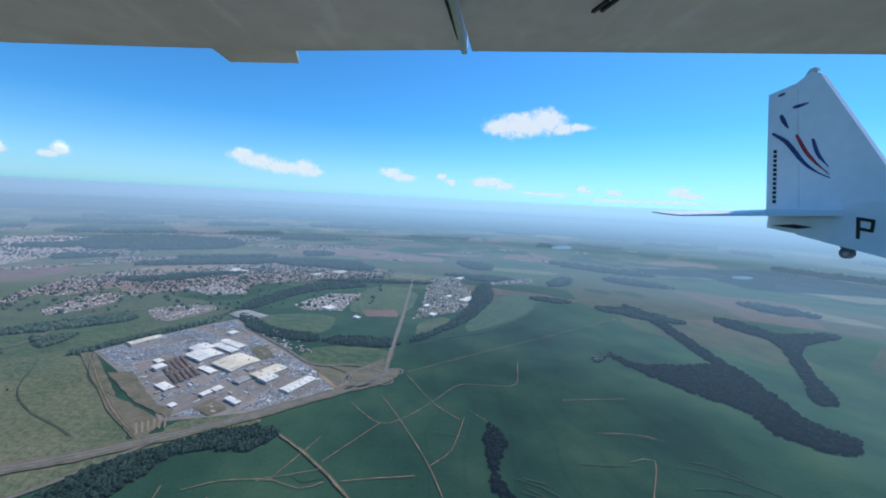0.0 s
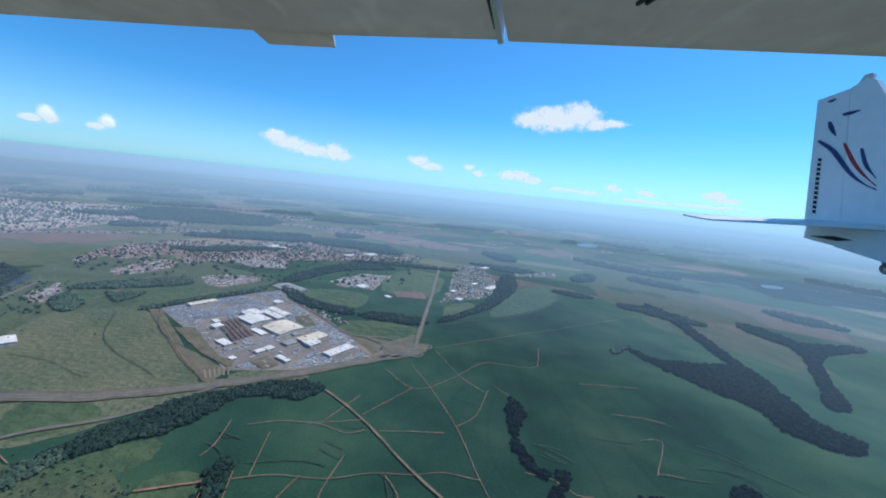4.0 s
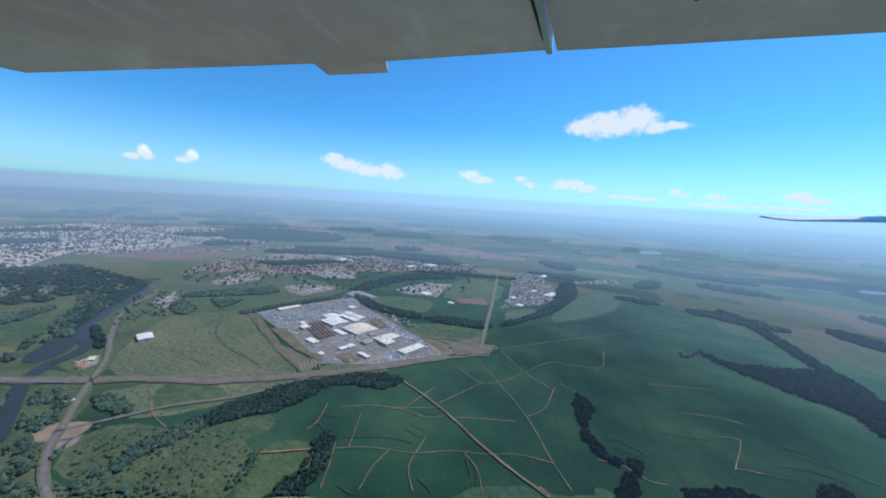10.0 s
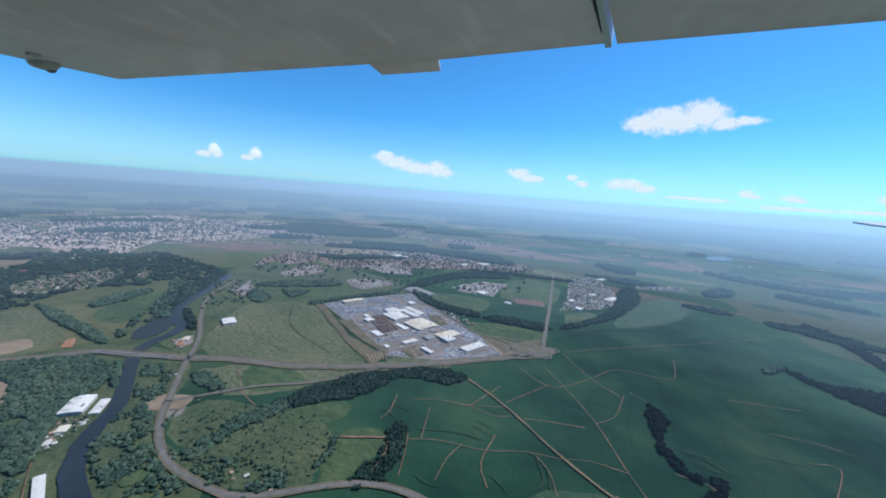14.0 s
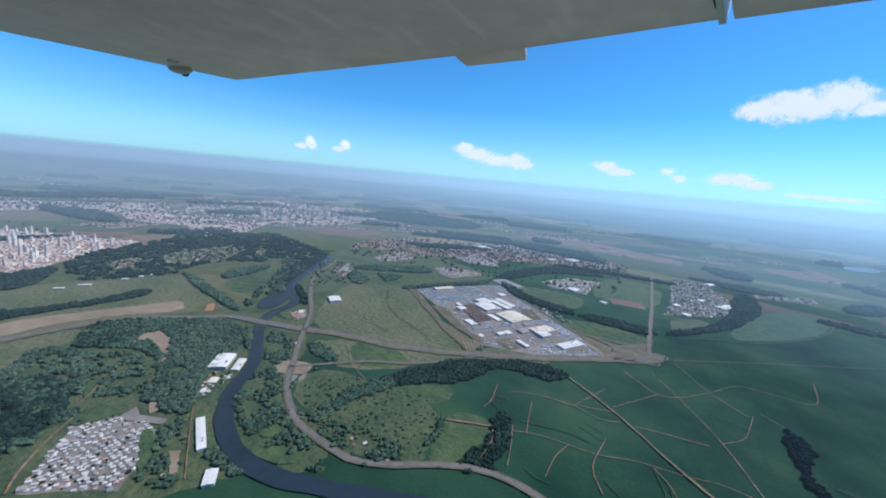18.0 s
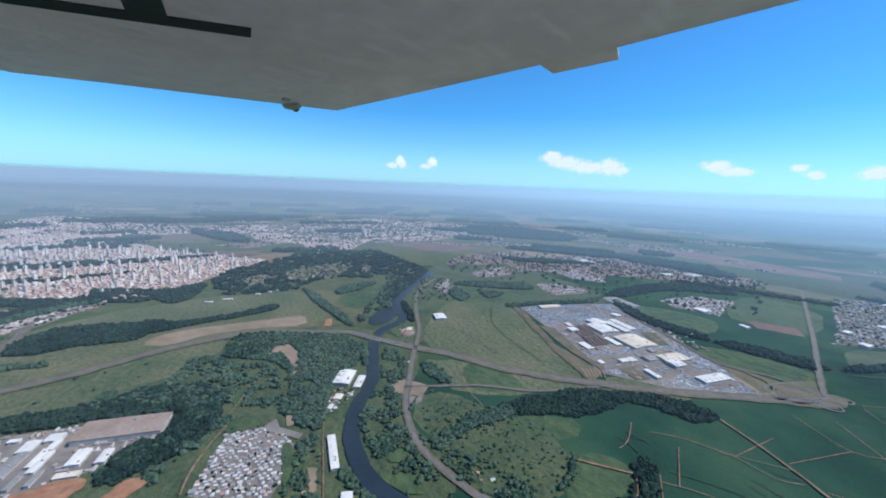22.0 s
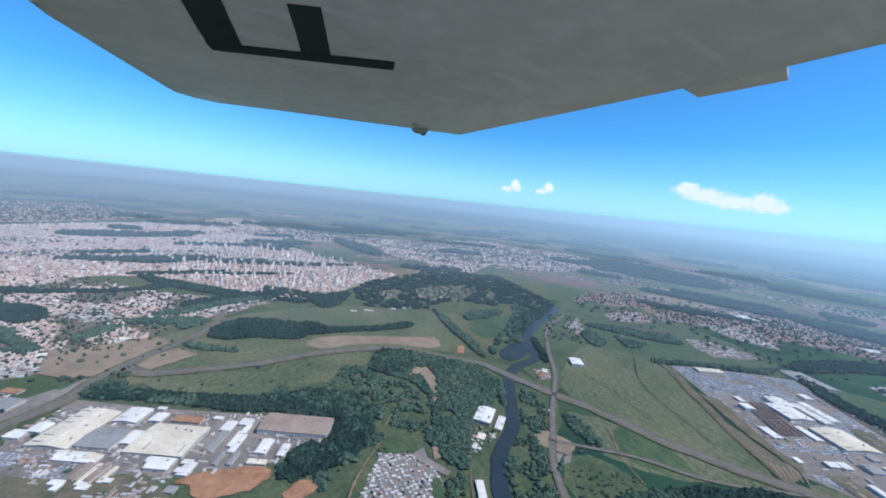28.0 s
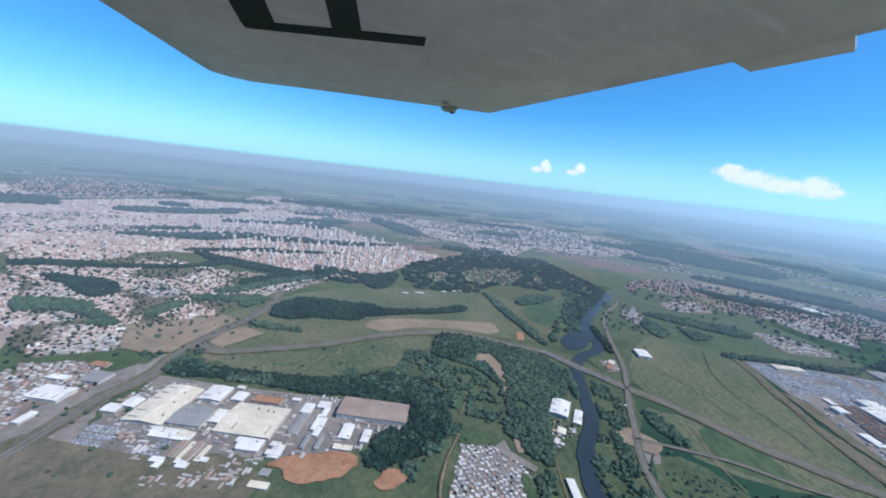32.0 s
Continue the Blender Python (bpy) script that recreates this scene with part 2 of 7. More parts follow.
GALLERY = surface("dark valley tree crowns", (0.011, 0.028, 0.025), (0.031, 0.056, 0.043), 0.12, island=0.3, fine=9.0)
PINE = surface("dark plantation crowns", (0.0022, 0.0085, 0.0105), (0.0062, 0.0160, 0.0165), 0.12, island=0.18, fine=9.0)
ROOFS = pieces("town roofs and walls", [(0.33, 0.195, 0.155), (0.25, 0.15, 0.12), (0.39, 0.27, 0.23), (0.29, 0.18, 0.14), (0.22, 0.17, 0.155), (0.43, 0.37, 0.34), (0.31, 0.20, 0.16), (0.33, 0.27, 0.245), (0.50, 0.455, 0.425), (0.26, 0.18, 0.155), (0.36, 0.29, 0.26)])
CITYROOFS = pieces("pale city roofs and walls", [(0.56, 0.42, 0.358), (0.482, 0.342, 0.286), (0.594, 0.493, 0.448), (0.437, 0.297, 0.246), (0.515, 0.392, 0.342), (0.627, 0.56, 0.521), (0.459, 0.358, 0.319), (0.538, 0.386, 0.325), (0.694, 0.65, 0.605), (0.403, 0.302, 0.263), (0.582, 0.504, 0.459)])
SLATE = pieces("mixed grey estate roofs", [(0.20, 0.21, 0.23), (0.13, 0.14, 0.16), (0.36, 0.36, 0.37), (0.17, 0.17, 0.18), (0.27, 0.25, 0.24), (0.11, 0.12, 0.14), (0.32, 0.32, 0.34)])
PALE = pieces("pale estate roofs", [(0.42, 0.40, 0.39), (0.31, 0.29, 0.28), (0.52, 0.50, 0.49), (0.26, 0.24, 0.23), (0.36, 0.32, 0.29), (0.46, 0.44, 0.41), (0.33, 0.24, 0.20)])
for foliage in (LEAF, GALLERY, PINE):
    foliage.node_tree.nodes["Principled BSDF"].inputs["Specular IOR Level"].default_value = 0.04
WATER = surface("still river water", (0.020, 0.032, 0.042), (0.026, 0.042, 0.056), 0.2, rough=0.30, bump=0.04)
WATER.node_tree.nodes["Principled BSDF"].inputs["Specular IOR Level"].default_value = 0.4
WHITE = surface("white sheet roof", (0.60, 0.58, 0.54), (0.78, 0.76, 0.72), 0.7, rough=0.6, per_object=0.08)
CREAM = surface("weathered cream roof", (0.55, 0.48, 0.375), (0.74, 0.67, 0.55), 0.4, rough=0.7)
BROWN = surface("brown sheet roof", (0.26, 0.19, 0.15), (0.36, 0.28, 0.23), 0.4, rough=0.7)
GREY = surface("grey roof", (0.22, 0.22, 0.22), (0.32, 0.32, 0.31), 0.4, rough=0.7)
TILE = surface("red clay tiles", (0.36, 0.21, 0.16), (0.50, 0.34, 0.28), 1.5, per_object=0.2)
TILEDARK = surface("brown clay tiles", (0.26, 0.17, 0.14), (0.38, 0.27, 0.23), 1.5, per_object=0.2)
SHEET = surface("pale sheet roofing", (0.46, 0.44, 0.42), (0.62, 0.60, 0.58), 1.5, rough=0.6, per_object=0.15)
SHEETDARK = surface("dark sheet roofing", (0.25, 0.24, 0.24), (0.38, 0.37, 0.36), 1.5, rough=0.6, per_object=0.2)
PLASTER = surface("pale plaster", (0.46, 0.42, 0.38), (0.60, 0.55, 0.50), 0.8, per_object=0.15)
BARK = surface("grey-brown bark", (0.07, 0.055, 0.04), (0.13, 0.10, 0.08), 4.0)
WALL = surface("pale factory wall", (0.40, 0.39, 0.37), (0.52, 0.51, 0.49), 0.6, per_object=0.15)
TOWER = surface("rendered tower wall", (0.55, 0.49, 0.445), (0.68, 0.62, 0.57), 0.3, per_object=0.18)
CARS = pieces("car paint", [(0.42, 0.44, 0.47), (0.17, 0.19, 0.22), (0.58, 0.59, 0.61), (0.26, 0.30, 0.35), (0.20, 0.25, 0.32), (0.34, 0.37, 0.41)], rough=0.35)
CONCRETE = surface("pale concrete", (0.30, 0.29, 0.27), (0.42, 0.40, 0.37), 1.0)
DARKPAINT = surface("charcoal paint", (0.02, 0.02, 0.022), (0.035, 0.035, 0.037), 0.02, rough=0.5)
TYRE = surface("black rubber", (0.015, 0.015, 0.016), (0.03, 0.03, 0.03), 0.3, rough=0.8)
REDPAINT = surface("red paint", (0.40, 0.03, 0.05), (0.50, 0.05, 0.07), 0.05, rough=0.4)
BLUEPAINT = surface("dark blue paint", (0.03, 0.05, 0.16), (0.05, 0.08, 0.22), 0.05, rough=0.4)
TAILPAINT = surface("white aircraft paint", (0.78, 0.81, 0.86), (0.86, 0.88, 0.92), 0.03, rough=0.3)
SKIN = surface("grimy white fabric wing skin", (0.52, 0.485, 0.45), (0.72, 0.68, 0.64), 0.0035, rough=0.34, fine=3.5)
shine = SKIN.node_tree.nodes["Principled BSDF"]
shine.inputs["Specular IOR Level"].default_value, shine.inputs["Roughness"].default_value = 0.6, 0.24
dents, dent = SKIN.node_tree.nodes.new("ShaderNodeTexNoise"), SKIN.node_tree.nodes.new("ShaderNodeBump")
where = SKIN.node_tree.nodes.new("ShaderNodeNewGeometry")
dents.inputs["Scale"].default_value, dents.inputs["Detail"].default_value = 0.011, 3
dent.inputs["Strength"].default_value, dent.inputs["Distance"].default_value = 0.5, 9.0
SKIN.node_tree.links.new(where.outputs["Position"], dents.inputs["Vector"])
SKIN.node_tree.links.new(dents.outputs["Fac"], dent.inputs["Height"])
SKIN.node_tree.links.new(dent.outputs["Normal"], shine.inputs["Normal"])
# long pale streaks stand in for reflections, painted into the skin colour
stretch, gleam_noise, gleam_amount, gleam_skin = (SKIN.node_tree.nodes.new("ShaderNode" + k) for k in ("VectorMath", "TexNoise", "MapRange", "Mix"))
stretch.operation, stretch.inputs[1].default_value = "MULTIPLY", (1.0, 0.22, 1.0)
gleam_noise.inputs["Scale"].default_value, gleam_noise.inputs["Detail"].default_value = 0.016, 5
for k, v in (("From Min", 0.56), ("From Max", 0.70), ("To Min", 0.0), ("To Max", 0.55)):
    gleam_amount.inputs[k].default_value = v
gleam_skin.data_type = "RGBA"
gleam_skin.inputs[7].default_value = (0.82, 0.80, 0.77, 1)
SKIN.node_tree.links.new(where.outputs["Position"], stretch.inputs[0])
SKIN.node_tree.links.new(stretch.outputs[0], gleam_noise.inputs["Vector"])
SKIN.node_tree.links.new(gleam_noise.outputs["Fac"], gleam_amount.inputs["Value"])
SKIN.node_tree.links.new(gleam_amount.outputs["Result"], gleam_skin.inputs[0])
SKIN.node_tree.links.new(shine.inputs["Base Color"].links[0].from_socket, gleam_skin.inputs[6])
SKIN.node_tree.links.new(gleam_skin.outputs[2], shine.inputs["Base Color"])
glow = SKIN.node_tree.nodes.new("ShaderNodeBsdfTranslucent")
glow.inputs["Color"].default_value = (0.78, 0.745, 0.71, 1)
blend = SKIN.node_tree.nodes.new("ShaderNodeMixShader")
blend.inputs["Fac"].default_value = 0.28
SKIN.node_tree.links.new(shine.outputs[0], blend.inputs[1])
SKIN.node_tree.links.new(glow.outputs[0], blend.inputs[2])
SKIN.node_tree.links.new(blend.outputs[0], SKIN.node_tree.nodes["Material Output"].inputs["Surface"])
GLASSY = surface("clear lamp cover", (0.4, 0.4, 0.42), (0.6, 0.6, 0.62), 0.2, rough=0.15)


def cloud_stuff(lobes):
    """White vapour: dense within a few soft lobes (x, z, half width, half height), fraying unevenly towards their rims."""
    m = bpy.data.materials.new("cloud vapour")
    t, p = nodes_of(m)
    L = t.links.new
    tc = t.nodes.new("ShaderNodeTexCoord")
    nearest = None
    for cx, cz, rx, rz in lobes:
        sub, mul, ln = (t.nodes.new("ShaderNodeVectorMath") for _ in range(3))
        sub.operation, sub.inputs[1].default_value = "SUBTRACT", (cx, 0, cz)
        mul.operation, mul.inputs[1].default_value = "MULTIPLY", (1 / rx, 0, 1 / rz)
        ln.operation = "LENGTH"
        L(tc.outputs["Object"], sub.inputs[0]), L(sub.outputs[0], mul.inputs[0]), L(mul.outputs[0], ln.inputs[0])
        if nearest is None:
            nearest = ln.outputs["Value"]
        else:
            low = t.nodes.new("ShaderNodeMath")
            low.operation, low.inputs[2].default_value = "SMOOTH_MIN", 0.25
            L(nearest, low.inputs[0]), L(ln.outputs["Value"], low.inputs[1])
            nearest = low.outputs[0]
    info = t.nodes.new("ShaderNodeObjectInfo")
    shift = t.nodes.new("ShaderNodeVectorMath")
    shift.operation = "ADD"
    L(tc.outputs["Object"], shift.inputs[0]), L(info.outputs["Location"], shift.inputs[1])
    for scale, amount in ((0.022, 1.3), (0.075, 0.5)):
        n, add = t.nodes.new("ShaderNodeTexNoise"), t.nodes.new("ShaderNodeMath")
        n.inputs["Scale"].default_value, n.inputs["Detail"].default_value = scale, 6
        add.operation, add.inputs[1].default_value = "MULTIPLY_ADD", amount
        L(shift.outputs[0], n.inputs["Vector"]), L(n.outputs["Fac"], add.inputs[0]), L(nearest, add.inputs[2])
        nearest = add.outputs[0]
    mr = t.nodes.new("ShaderNodeMapRange")
    mr.interpolation_type = "SMOOTHSTEP"
    for k, v in (("From Min", 1.45), ("From Max", 2.3), ("To Min", 0.95), ("To Max", 0.0)):
        mr.inputs[k].default_value = v
    L(nearest, mr.inputs["Value"]), L(mr.outputs["Result"], p.inputs["Alpha"])
    p.inputs["Base Color"].default_value, p.inputs["Roughness"].default_value = (0.45, 0.45, 0.45, 1), 1.0
    # emission added in place of sunlight scattered through the cloud
    p.inputs["Emission Color"].default_value, p.inputs["Emission Strength"].default_value = (0.93, 0.97, 1.0, 1), 0.62
    return m


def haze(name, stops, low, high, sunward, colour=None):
    """A clear sheet with painted-in haze: its glow thickens with height z between low and high, towards the colour of
    hazy air.
    """
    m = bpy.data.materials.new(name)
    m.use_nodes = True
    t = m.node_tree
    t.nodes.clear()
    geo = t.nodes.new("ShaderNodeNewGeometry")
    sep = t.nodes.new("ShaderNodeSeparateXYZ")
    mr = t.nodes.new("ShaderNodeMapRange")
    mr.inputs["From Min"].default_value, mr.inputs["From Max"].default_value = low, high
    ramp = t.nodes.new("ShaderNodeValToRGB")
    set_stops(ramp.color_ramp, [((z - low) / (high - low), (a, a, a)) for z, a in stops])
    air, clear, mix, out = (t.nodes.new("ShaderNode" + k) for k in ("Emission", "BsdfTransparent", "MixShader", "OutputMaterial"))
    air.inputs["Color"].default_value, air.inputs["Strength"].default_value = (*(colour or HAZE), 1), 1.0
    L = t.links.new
    # the sheet's glow is raised on the sunward side, like sunlit haze
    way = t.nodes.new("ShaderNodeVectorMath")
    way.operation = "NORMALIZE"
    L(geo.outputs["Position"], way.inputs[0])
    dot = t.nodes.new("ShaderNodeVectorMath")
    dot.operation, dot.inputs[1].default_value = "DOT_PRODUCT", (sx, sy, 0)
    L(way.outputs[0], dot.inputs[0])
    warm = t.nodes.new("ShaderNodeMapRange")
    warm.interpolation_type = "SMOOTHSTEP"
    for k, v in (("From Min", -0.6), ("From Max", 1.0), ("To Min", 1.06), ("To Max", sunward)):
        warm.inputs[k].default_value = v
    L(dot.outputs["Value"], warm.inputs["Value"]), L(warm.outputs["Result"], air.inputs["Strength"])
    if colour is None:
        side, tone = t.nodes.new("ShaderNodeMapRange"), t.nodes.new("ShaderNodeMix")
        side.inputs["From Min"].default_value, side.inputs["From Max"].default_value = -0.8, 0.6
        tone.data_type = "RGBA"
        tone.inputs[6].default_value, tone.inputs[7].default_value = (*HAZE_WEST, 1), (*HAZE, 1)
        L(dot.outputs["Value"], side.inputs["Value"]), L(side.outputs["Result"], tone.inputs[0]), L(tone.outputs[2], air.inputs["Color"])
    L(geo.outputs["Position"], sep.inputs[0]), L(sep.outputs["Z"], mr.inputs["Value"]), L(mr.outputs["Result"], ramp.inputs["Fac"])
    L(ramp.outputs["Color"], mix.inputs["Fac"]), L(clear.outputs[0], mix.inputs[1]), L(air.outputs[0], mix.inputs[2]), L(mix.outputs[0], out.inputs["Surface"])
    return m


# emission colours of the haze sheets, sunward and western
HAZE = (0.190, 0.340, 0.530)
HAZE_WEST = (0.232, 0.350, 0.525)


# ---- builders ----
def part(name, bm, material, parent=None, label="", smooth=False):
    me = bpy.data.meshes.new(name)
    bm.to_mesh(me)
    bm.free()
    return mesh_part(name, me, material, parent, label, smooth)


def mesh_part(name, me, material, parent=None, label="", smooth=False):
    me.materials.append(material)
    if smooth:
        me.polygons.foreach_set("use_smooth", [True] * len(me.polygons))
    ob = new(name, me)
    if parent:
        ob.parent = parent
    if label:
        ob["label"] = label
    return ob


def raw(name, verts, faces, material, parent=None, label="", smooth=False):
    me = bpy.data.meshes.new(name)
    me.from_pydata([tuple(v) for v in verts], [], [tuple(f) for f in faces])
    me.update()
    return mesh_part(name, me, material, parent, label, smooth)


def thing(name, at, label, category, group="", turn=0.0):
    e = new(name)
    e.empty_display_size = 0.2
    e.matrix_basis = pose(*at, 0, 0, turn)
    return tagged(e, label, category, group)


def chaikin(pts, times=2, closed=True):
    for _ in range(times):
        ring = []
        n = len(pts)
        for k in range(n if closed else n - 1):
            a, b = Vector(pts[k]), Vector(pts[(k + 1) % n])
            ring += [a.lerp(b, 0.25), a.lerp(b, 0.75)]
        pts = ring if closed else [Vector(pts[0]), *ring, Vector(pts[-1])]
    return [Vector(p) for p in pts]


def ragged(pts, amount):
    out = []
    n = len(pts)
    for k in range(n):
        a, b = pts[k], pts[(k + 1) % n]
        steps = max(1, min(12, int((b - a).length / max(amount * 2.5, 0.4))))
        for s in range(steps):
            p = a.lerp(b, s / steps)
            q = Vector((p.x * 0.9, p.y * 0.9, 3.1))
            out.append(p + Vector((noise.noise(q), noise.noise(q + Vector((40, 7, 0))))) * amount)
    return out


LAYER = []


OPEN_GROUND = []


def patch(name, outline, material, label, category, rough_edge=0.0, soft=1, open_ground=False):
    """A flat piece of ground, each a hair above the last; open ground lies above the floor of the woods."""
    (OPEN_GROUND if open_ground else LAYER).append(name)
    z = 0.118 + 0.0003 * len(OPEN_GROUND) if open_ground else 0.006 + 0.0002 * len(LAYER)
    pts = chaikin(outline, soft)
    if rough_edge:
        pts = ragged(pts, rough_edge)
    if sum(p.x * q.y - q.x * p.y for p, q in zip(pts, pts[1:] + pts[:1])) < 0:
        pts = pts[::-1]
    bm = bmesh.new()
    f = bm.faces.new([bm.verts.new((p.x, p.y, z)) for p in pts])
    f.normal_update()
    bmesh.ops.triangulate(bm, faces=[f])
    for g in bm.faces:
        g.normal_update()
        if g.normal.z < 0:
            g.normal_flip()
    return tagged(part(name, bm, material), label, category, kind="structure")


def smooth_line(points, step):
    p = [Vector(q) for q in points]
    p = [p[0] * 2 - p[1], *p, p[-1] * 2 - p[-2]]
    out = []
    for k in range(1, len(p) - 2):
        n = max(2, int((p[k + 1] - p[k]).length / step))
        for s in range(n):
            u = s / n
            a, b, c, d = p[k - 1], p[k], p[k + 1], p[k + 2]
            out.append(0.5 * (2 * b + (c - a) * u + (2 * a - 5 * b + 4 * c - d) * u * u + (3 * b - a - 3 * c + d) * u ** 3))
    return [*out, p[-2]]


def ribbon(name, points, width, material, z, label, category, step=1.2, wobble=0.0, tall=0.0):
    line = smooth_line(points, step)
    verts, faces = [], []
    for k, p in enumerate(line):
        d = (line[min(k + 1, len(line) - 1)] - line[max(k - 1, 0)]).normalized()
        side = Vector((-d.y, d.x)) * (width(p) if callable(width) else width) / 2
        a = noise.noise(Vector((p.x * 0.5, p.y * 0.5, 1))) * wobble
        b = noise.noise(Vector((p.x * 0.5, p.y * 0.5, 9))) * wobble
        verts += [(*(p + side * (1 + a)), z), (*(p - side * (1 + b)), z)]
        if k:
            faces.append((2 * k - 2, 2 * k - 1, 2 * k + 1, 2 * k))
    return tagged(raw(name, verts, faces, material), label, category, kind="structure")


def inside(outline, x, y):
    hit, j = False, len(outline) - 1
    for i in range(len(outline)):
        (xi, yi), (xj, yj) = outline[i], outline[j]
        if (yi > y) != (yj > y) and x < (xj - xi) * (y - yi) / (yj - yi) + xi:
            hit = not hit
        j = i
    return hit


def scatter(outline, spacing, rng, jitter=0.45, keep=1.0):
    ring = [(p[0], p[1]) for p in outline]
    xs, ys = [p[0] for p in ring], [p[1] for p in ring]
    spots = []
    y = min(ys)
    while y < max(ys):
        x = min(xs)
        while x < max(xs):
            px, py = x + rng.uniform(-jitter, jitter) * spacing, y + rng.uniform(-jitter, jitter) * spacing
            if rng.random() < keep and inside(ring, px, py):
                spots.append((px, py))
            x += spacing
        y += spacing
    return spots


ICO = bmesh.new()
bmesh.ops.create_icosphere(ICO, subdivisions=1, radius=1.0)
ICO_V = np.array([v.co[:] for v in ICO.verts])
ICO_F = np.array([[v.index for v in f.verts] for f in ICO.faces])
ICO.free()


def crowns(name, spots, sizes, material, label, category, rng, kind="stuff"):
    """Many uneven tree crowns in one mesh, each on a short trunk that stands in the ground."""
    n = len(spots)
    if not n:
        return None
    xy, r = np.array(spots), np.array(sizes)[:, None, None]
    g = np.random.default_rng(rng.randrange(10 ** 6))
    v = ICO_V[None] * (1 + g.uniform(-0.38, 0.38, (n, len(ICO_V), 1)))
    v = v * r * np.array([1.0, 1.0, 0.85]) * g.uniform(0.85, 1.2, (n, 1, 3))
    v[:, :, 0] += xy[:, 0, None]
    v[:, :, 1] += xy[:, 1, None]
    v[:, :, 2] += r[:, :, 0] * 0.75
    f = ICO_F[None] + (np.arange(n) * len(ICO_V))[:, None, None]
    me = bpy.data.meshes.new(name)
    me.from_pydata(v.reshape(-1, 3).tolist(), [], f.reshape(-1, 3).tolist())
    return tagged(mesh_part(name, me, material), label, category, kind=kind)


CLEAR = set()


def keep_clear(pts, half):
    for p in smooth_line(pts, 0.4):
        n = int(half / 0.4) + 1
        for i in range(-n, n + 1):
            for j in range(-n, n + 1):
                if (i * i + j * j) * 0.16 <= half * half:
                    CLEAR.add((round(p.x / 0.4) + i, round(p.y / 0.4) + j))


def keep_clear_area(outline):
    xs, ys = [p[0] for p in outline], [p[1] for p in outline]
    for i in range(round(min(xs) / 0.4), round(max(xs) / 0.4) + 1):
        for j in range(round(min(ys) / 0.4), round(max(ys) / 0.4) + 1):
            if inside(outline, i * 0.4, j * 0.4):
                CLEAR.add((i, j))


def free(spots):
    return [(x, y) for x, y in spots if (round(x / 0.4), round(y / 0.4)) not in CLEAR]


def near_size(outline):
    c = Vector((sum(p[0] for p in outline) / len(outline), sum(p[1] for p in outline) / len(outline)))
    return (c - Vector((-12, -8))).length


def wood(name, outline):
    rng = random.Random(name)
    d = near_size(outline)
    size = (0.15 + d * 0.0020) * (1.0 if d < 170 else 1.5)
    ring = ragged(chaikin(outline, 2), 0.8)
    loose = name in ("west_b", "west_c", "bank_c", "bank_a", "far_b", "town_wood_b", "farm_wood", "thicket", "works_trees", "far_c", "belt")
    # the dense woods' floor colour is darkened for shade under the crowns
    patch("forest_floor", outline, SCRUB if loose else FLOORWOOD, "rough grass under scattered trees" if loose else "ground coloured dark for the shade under dense trees", "ground", 0.8, 2)
    spots = [p for p in free(scatter(ring, size * 1.15, rng)) if not loose or noise.noise(Vector((p[0] * 0.35, p[1] * 0.35, 2))) + rng.uniform(-0.25, 0.25) > 0.05]
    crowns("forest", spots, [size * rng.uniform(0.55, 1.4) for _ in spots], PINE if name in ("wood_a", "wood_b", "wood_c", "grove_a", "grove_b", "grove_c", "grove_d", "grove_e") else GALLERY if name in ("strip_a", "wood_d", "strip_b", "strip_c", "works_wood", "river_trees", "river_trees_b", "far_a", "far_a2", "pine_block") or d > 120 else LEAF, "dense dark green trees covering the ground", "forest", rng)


def boxes_mesh(name, rows, material, label, category, kind="stuff", gable=True):
    """Joined small buildings: rows of x, y, half length, half width, height, turn."""
    verts, faces = [], []
    for x, y, a, b, h, turn in rows:
        c, s = math.cos(turn), math.sin(turn)
        o = len(verts)
        for u, w, z in ((-a, -b, -0.02), (a, -b, -0.02), (a, b, -0.02), (-a, b, -0.02), (-a, -b, h), (a, -b, h), (a, b, h), (-a, b, h), (-a, 0, h * 1.28), (a, 0, h * 1.28)):
            verts.append((x + u * c - w * s, y + u * s + w * c, z))
        faces += [tuple(o + k for k in f) for f in ((0, 1, 5, 4), (2, 3, 7, 6), (1, 2, 6, 9, 5), (3, 0, 4, 8, 7), (4, 5, 9, 8), (6, 7, 8, 9))]
    return tagged(raw(name, verts, faces, material), label, category, kind=kind)


HOUSE_KINDS, HOUSES_LEFT = [], [280]


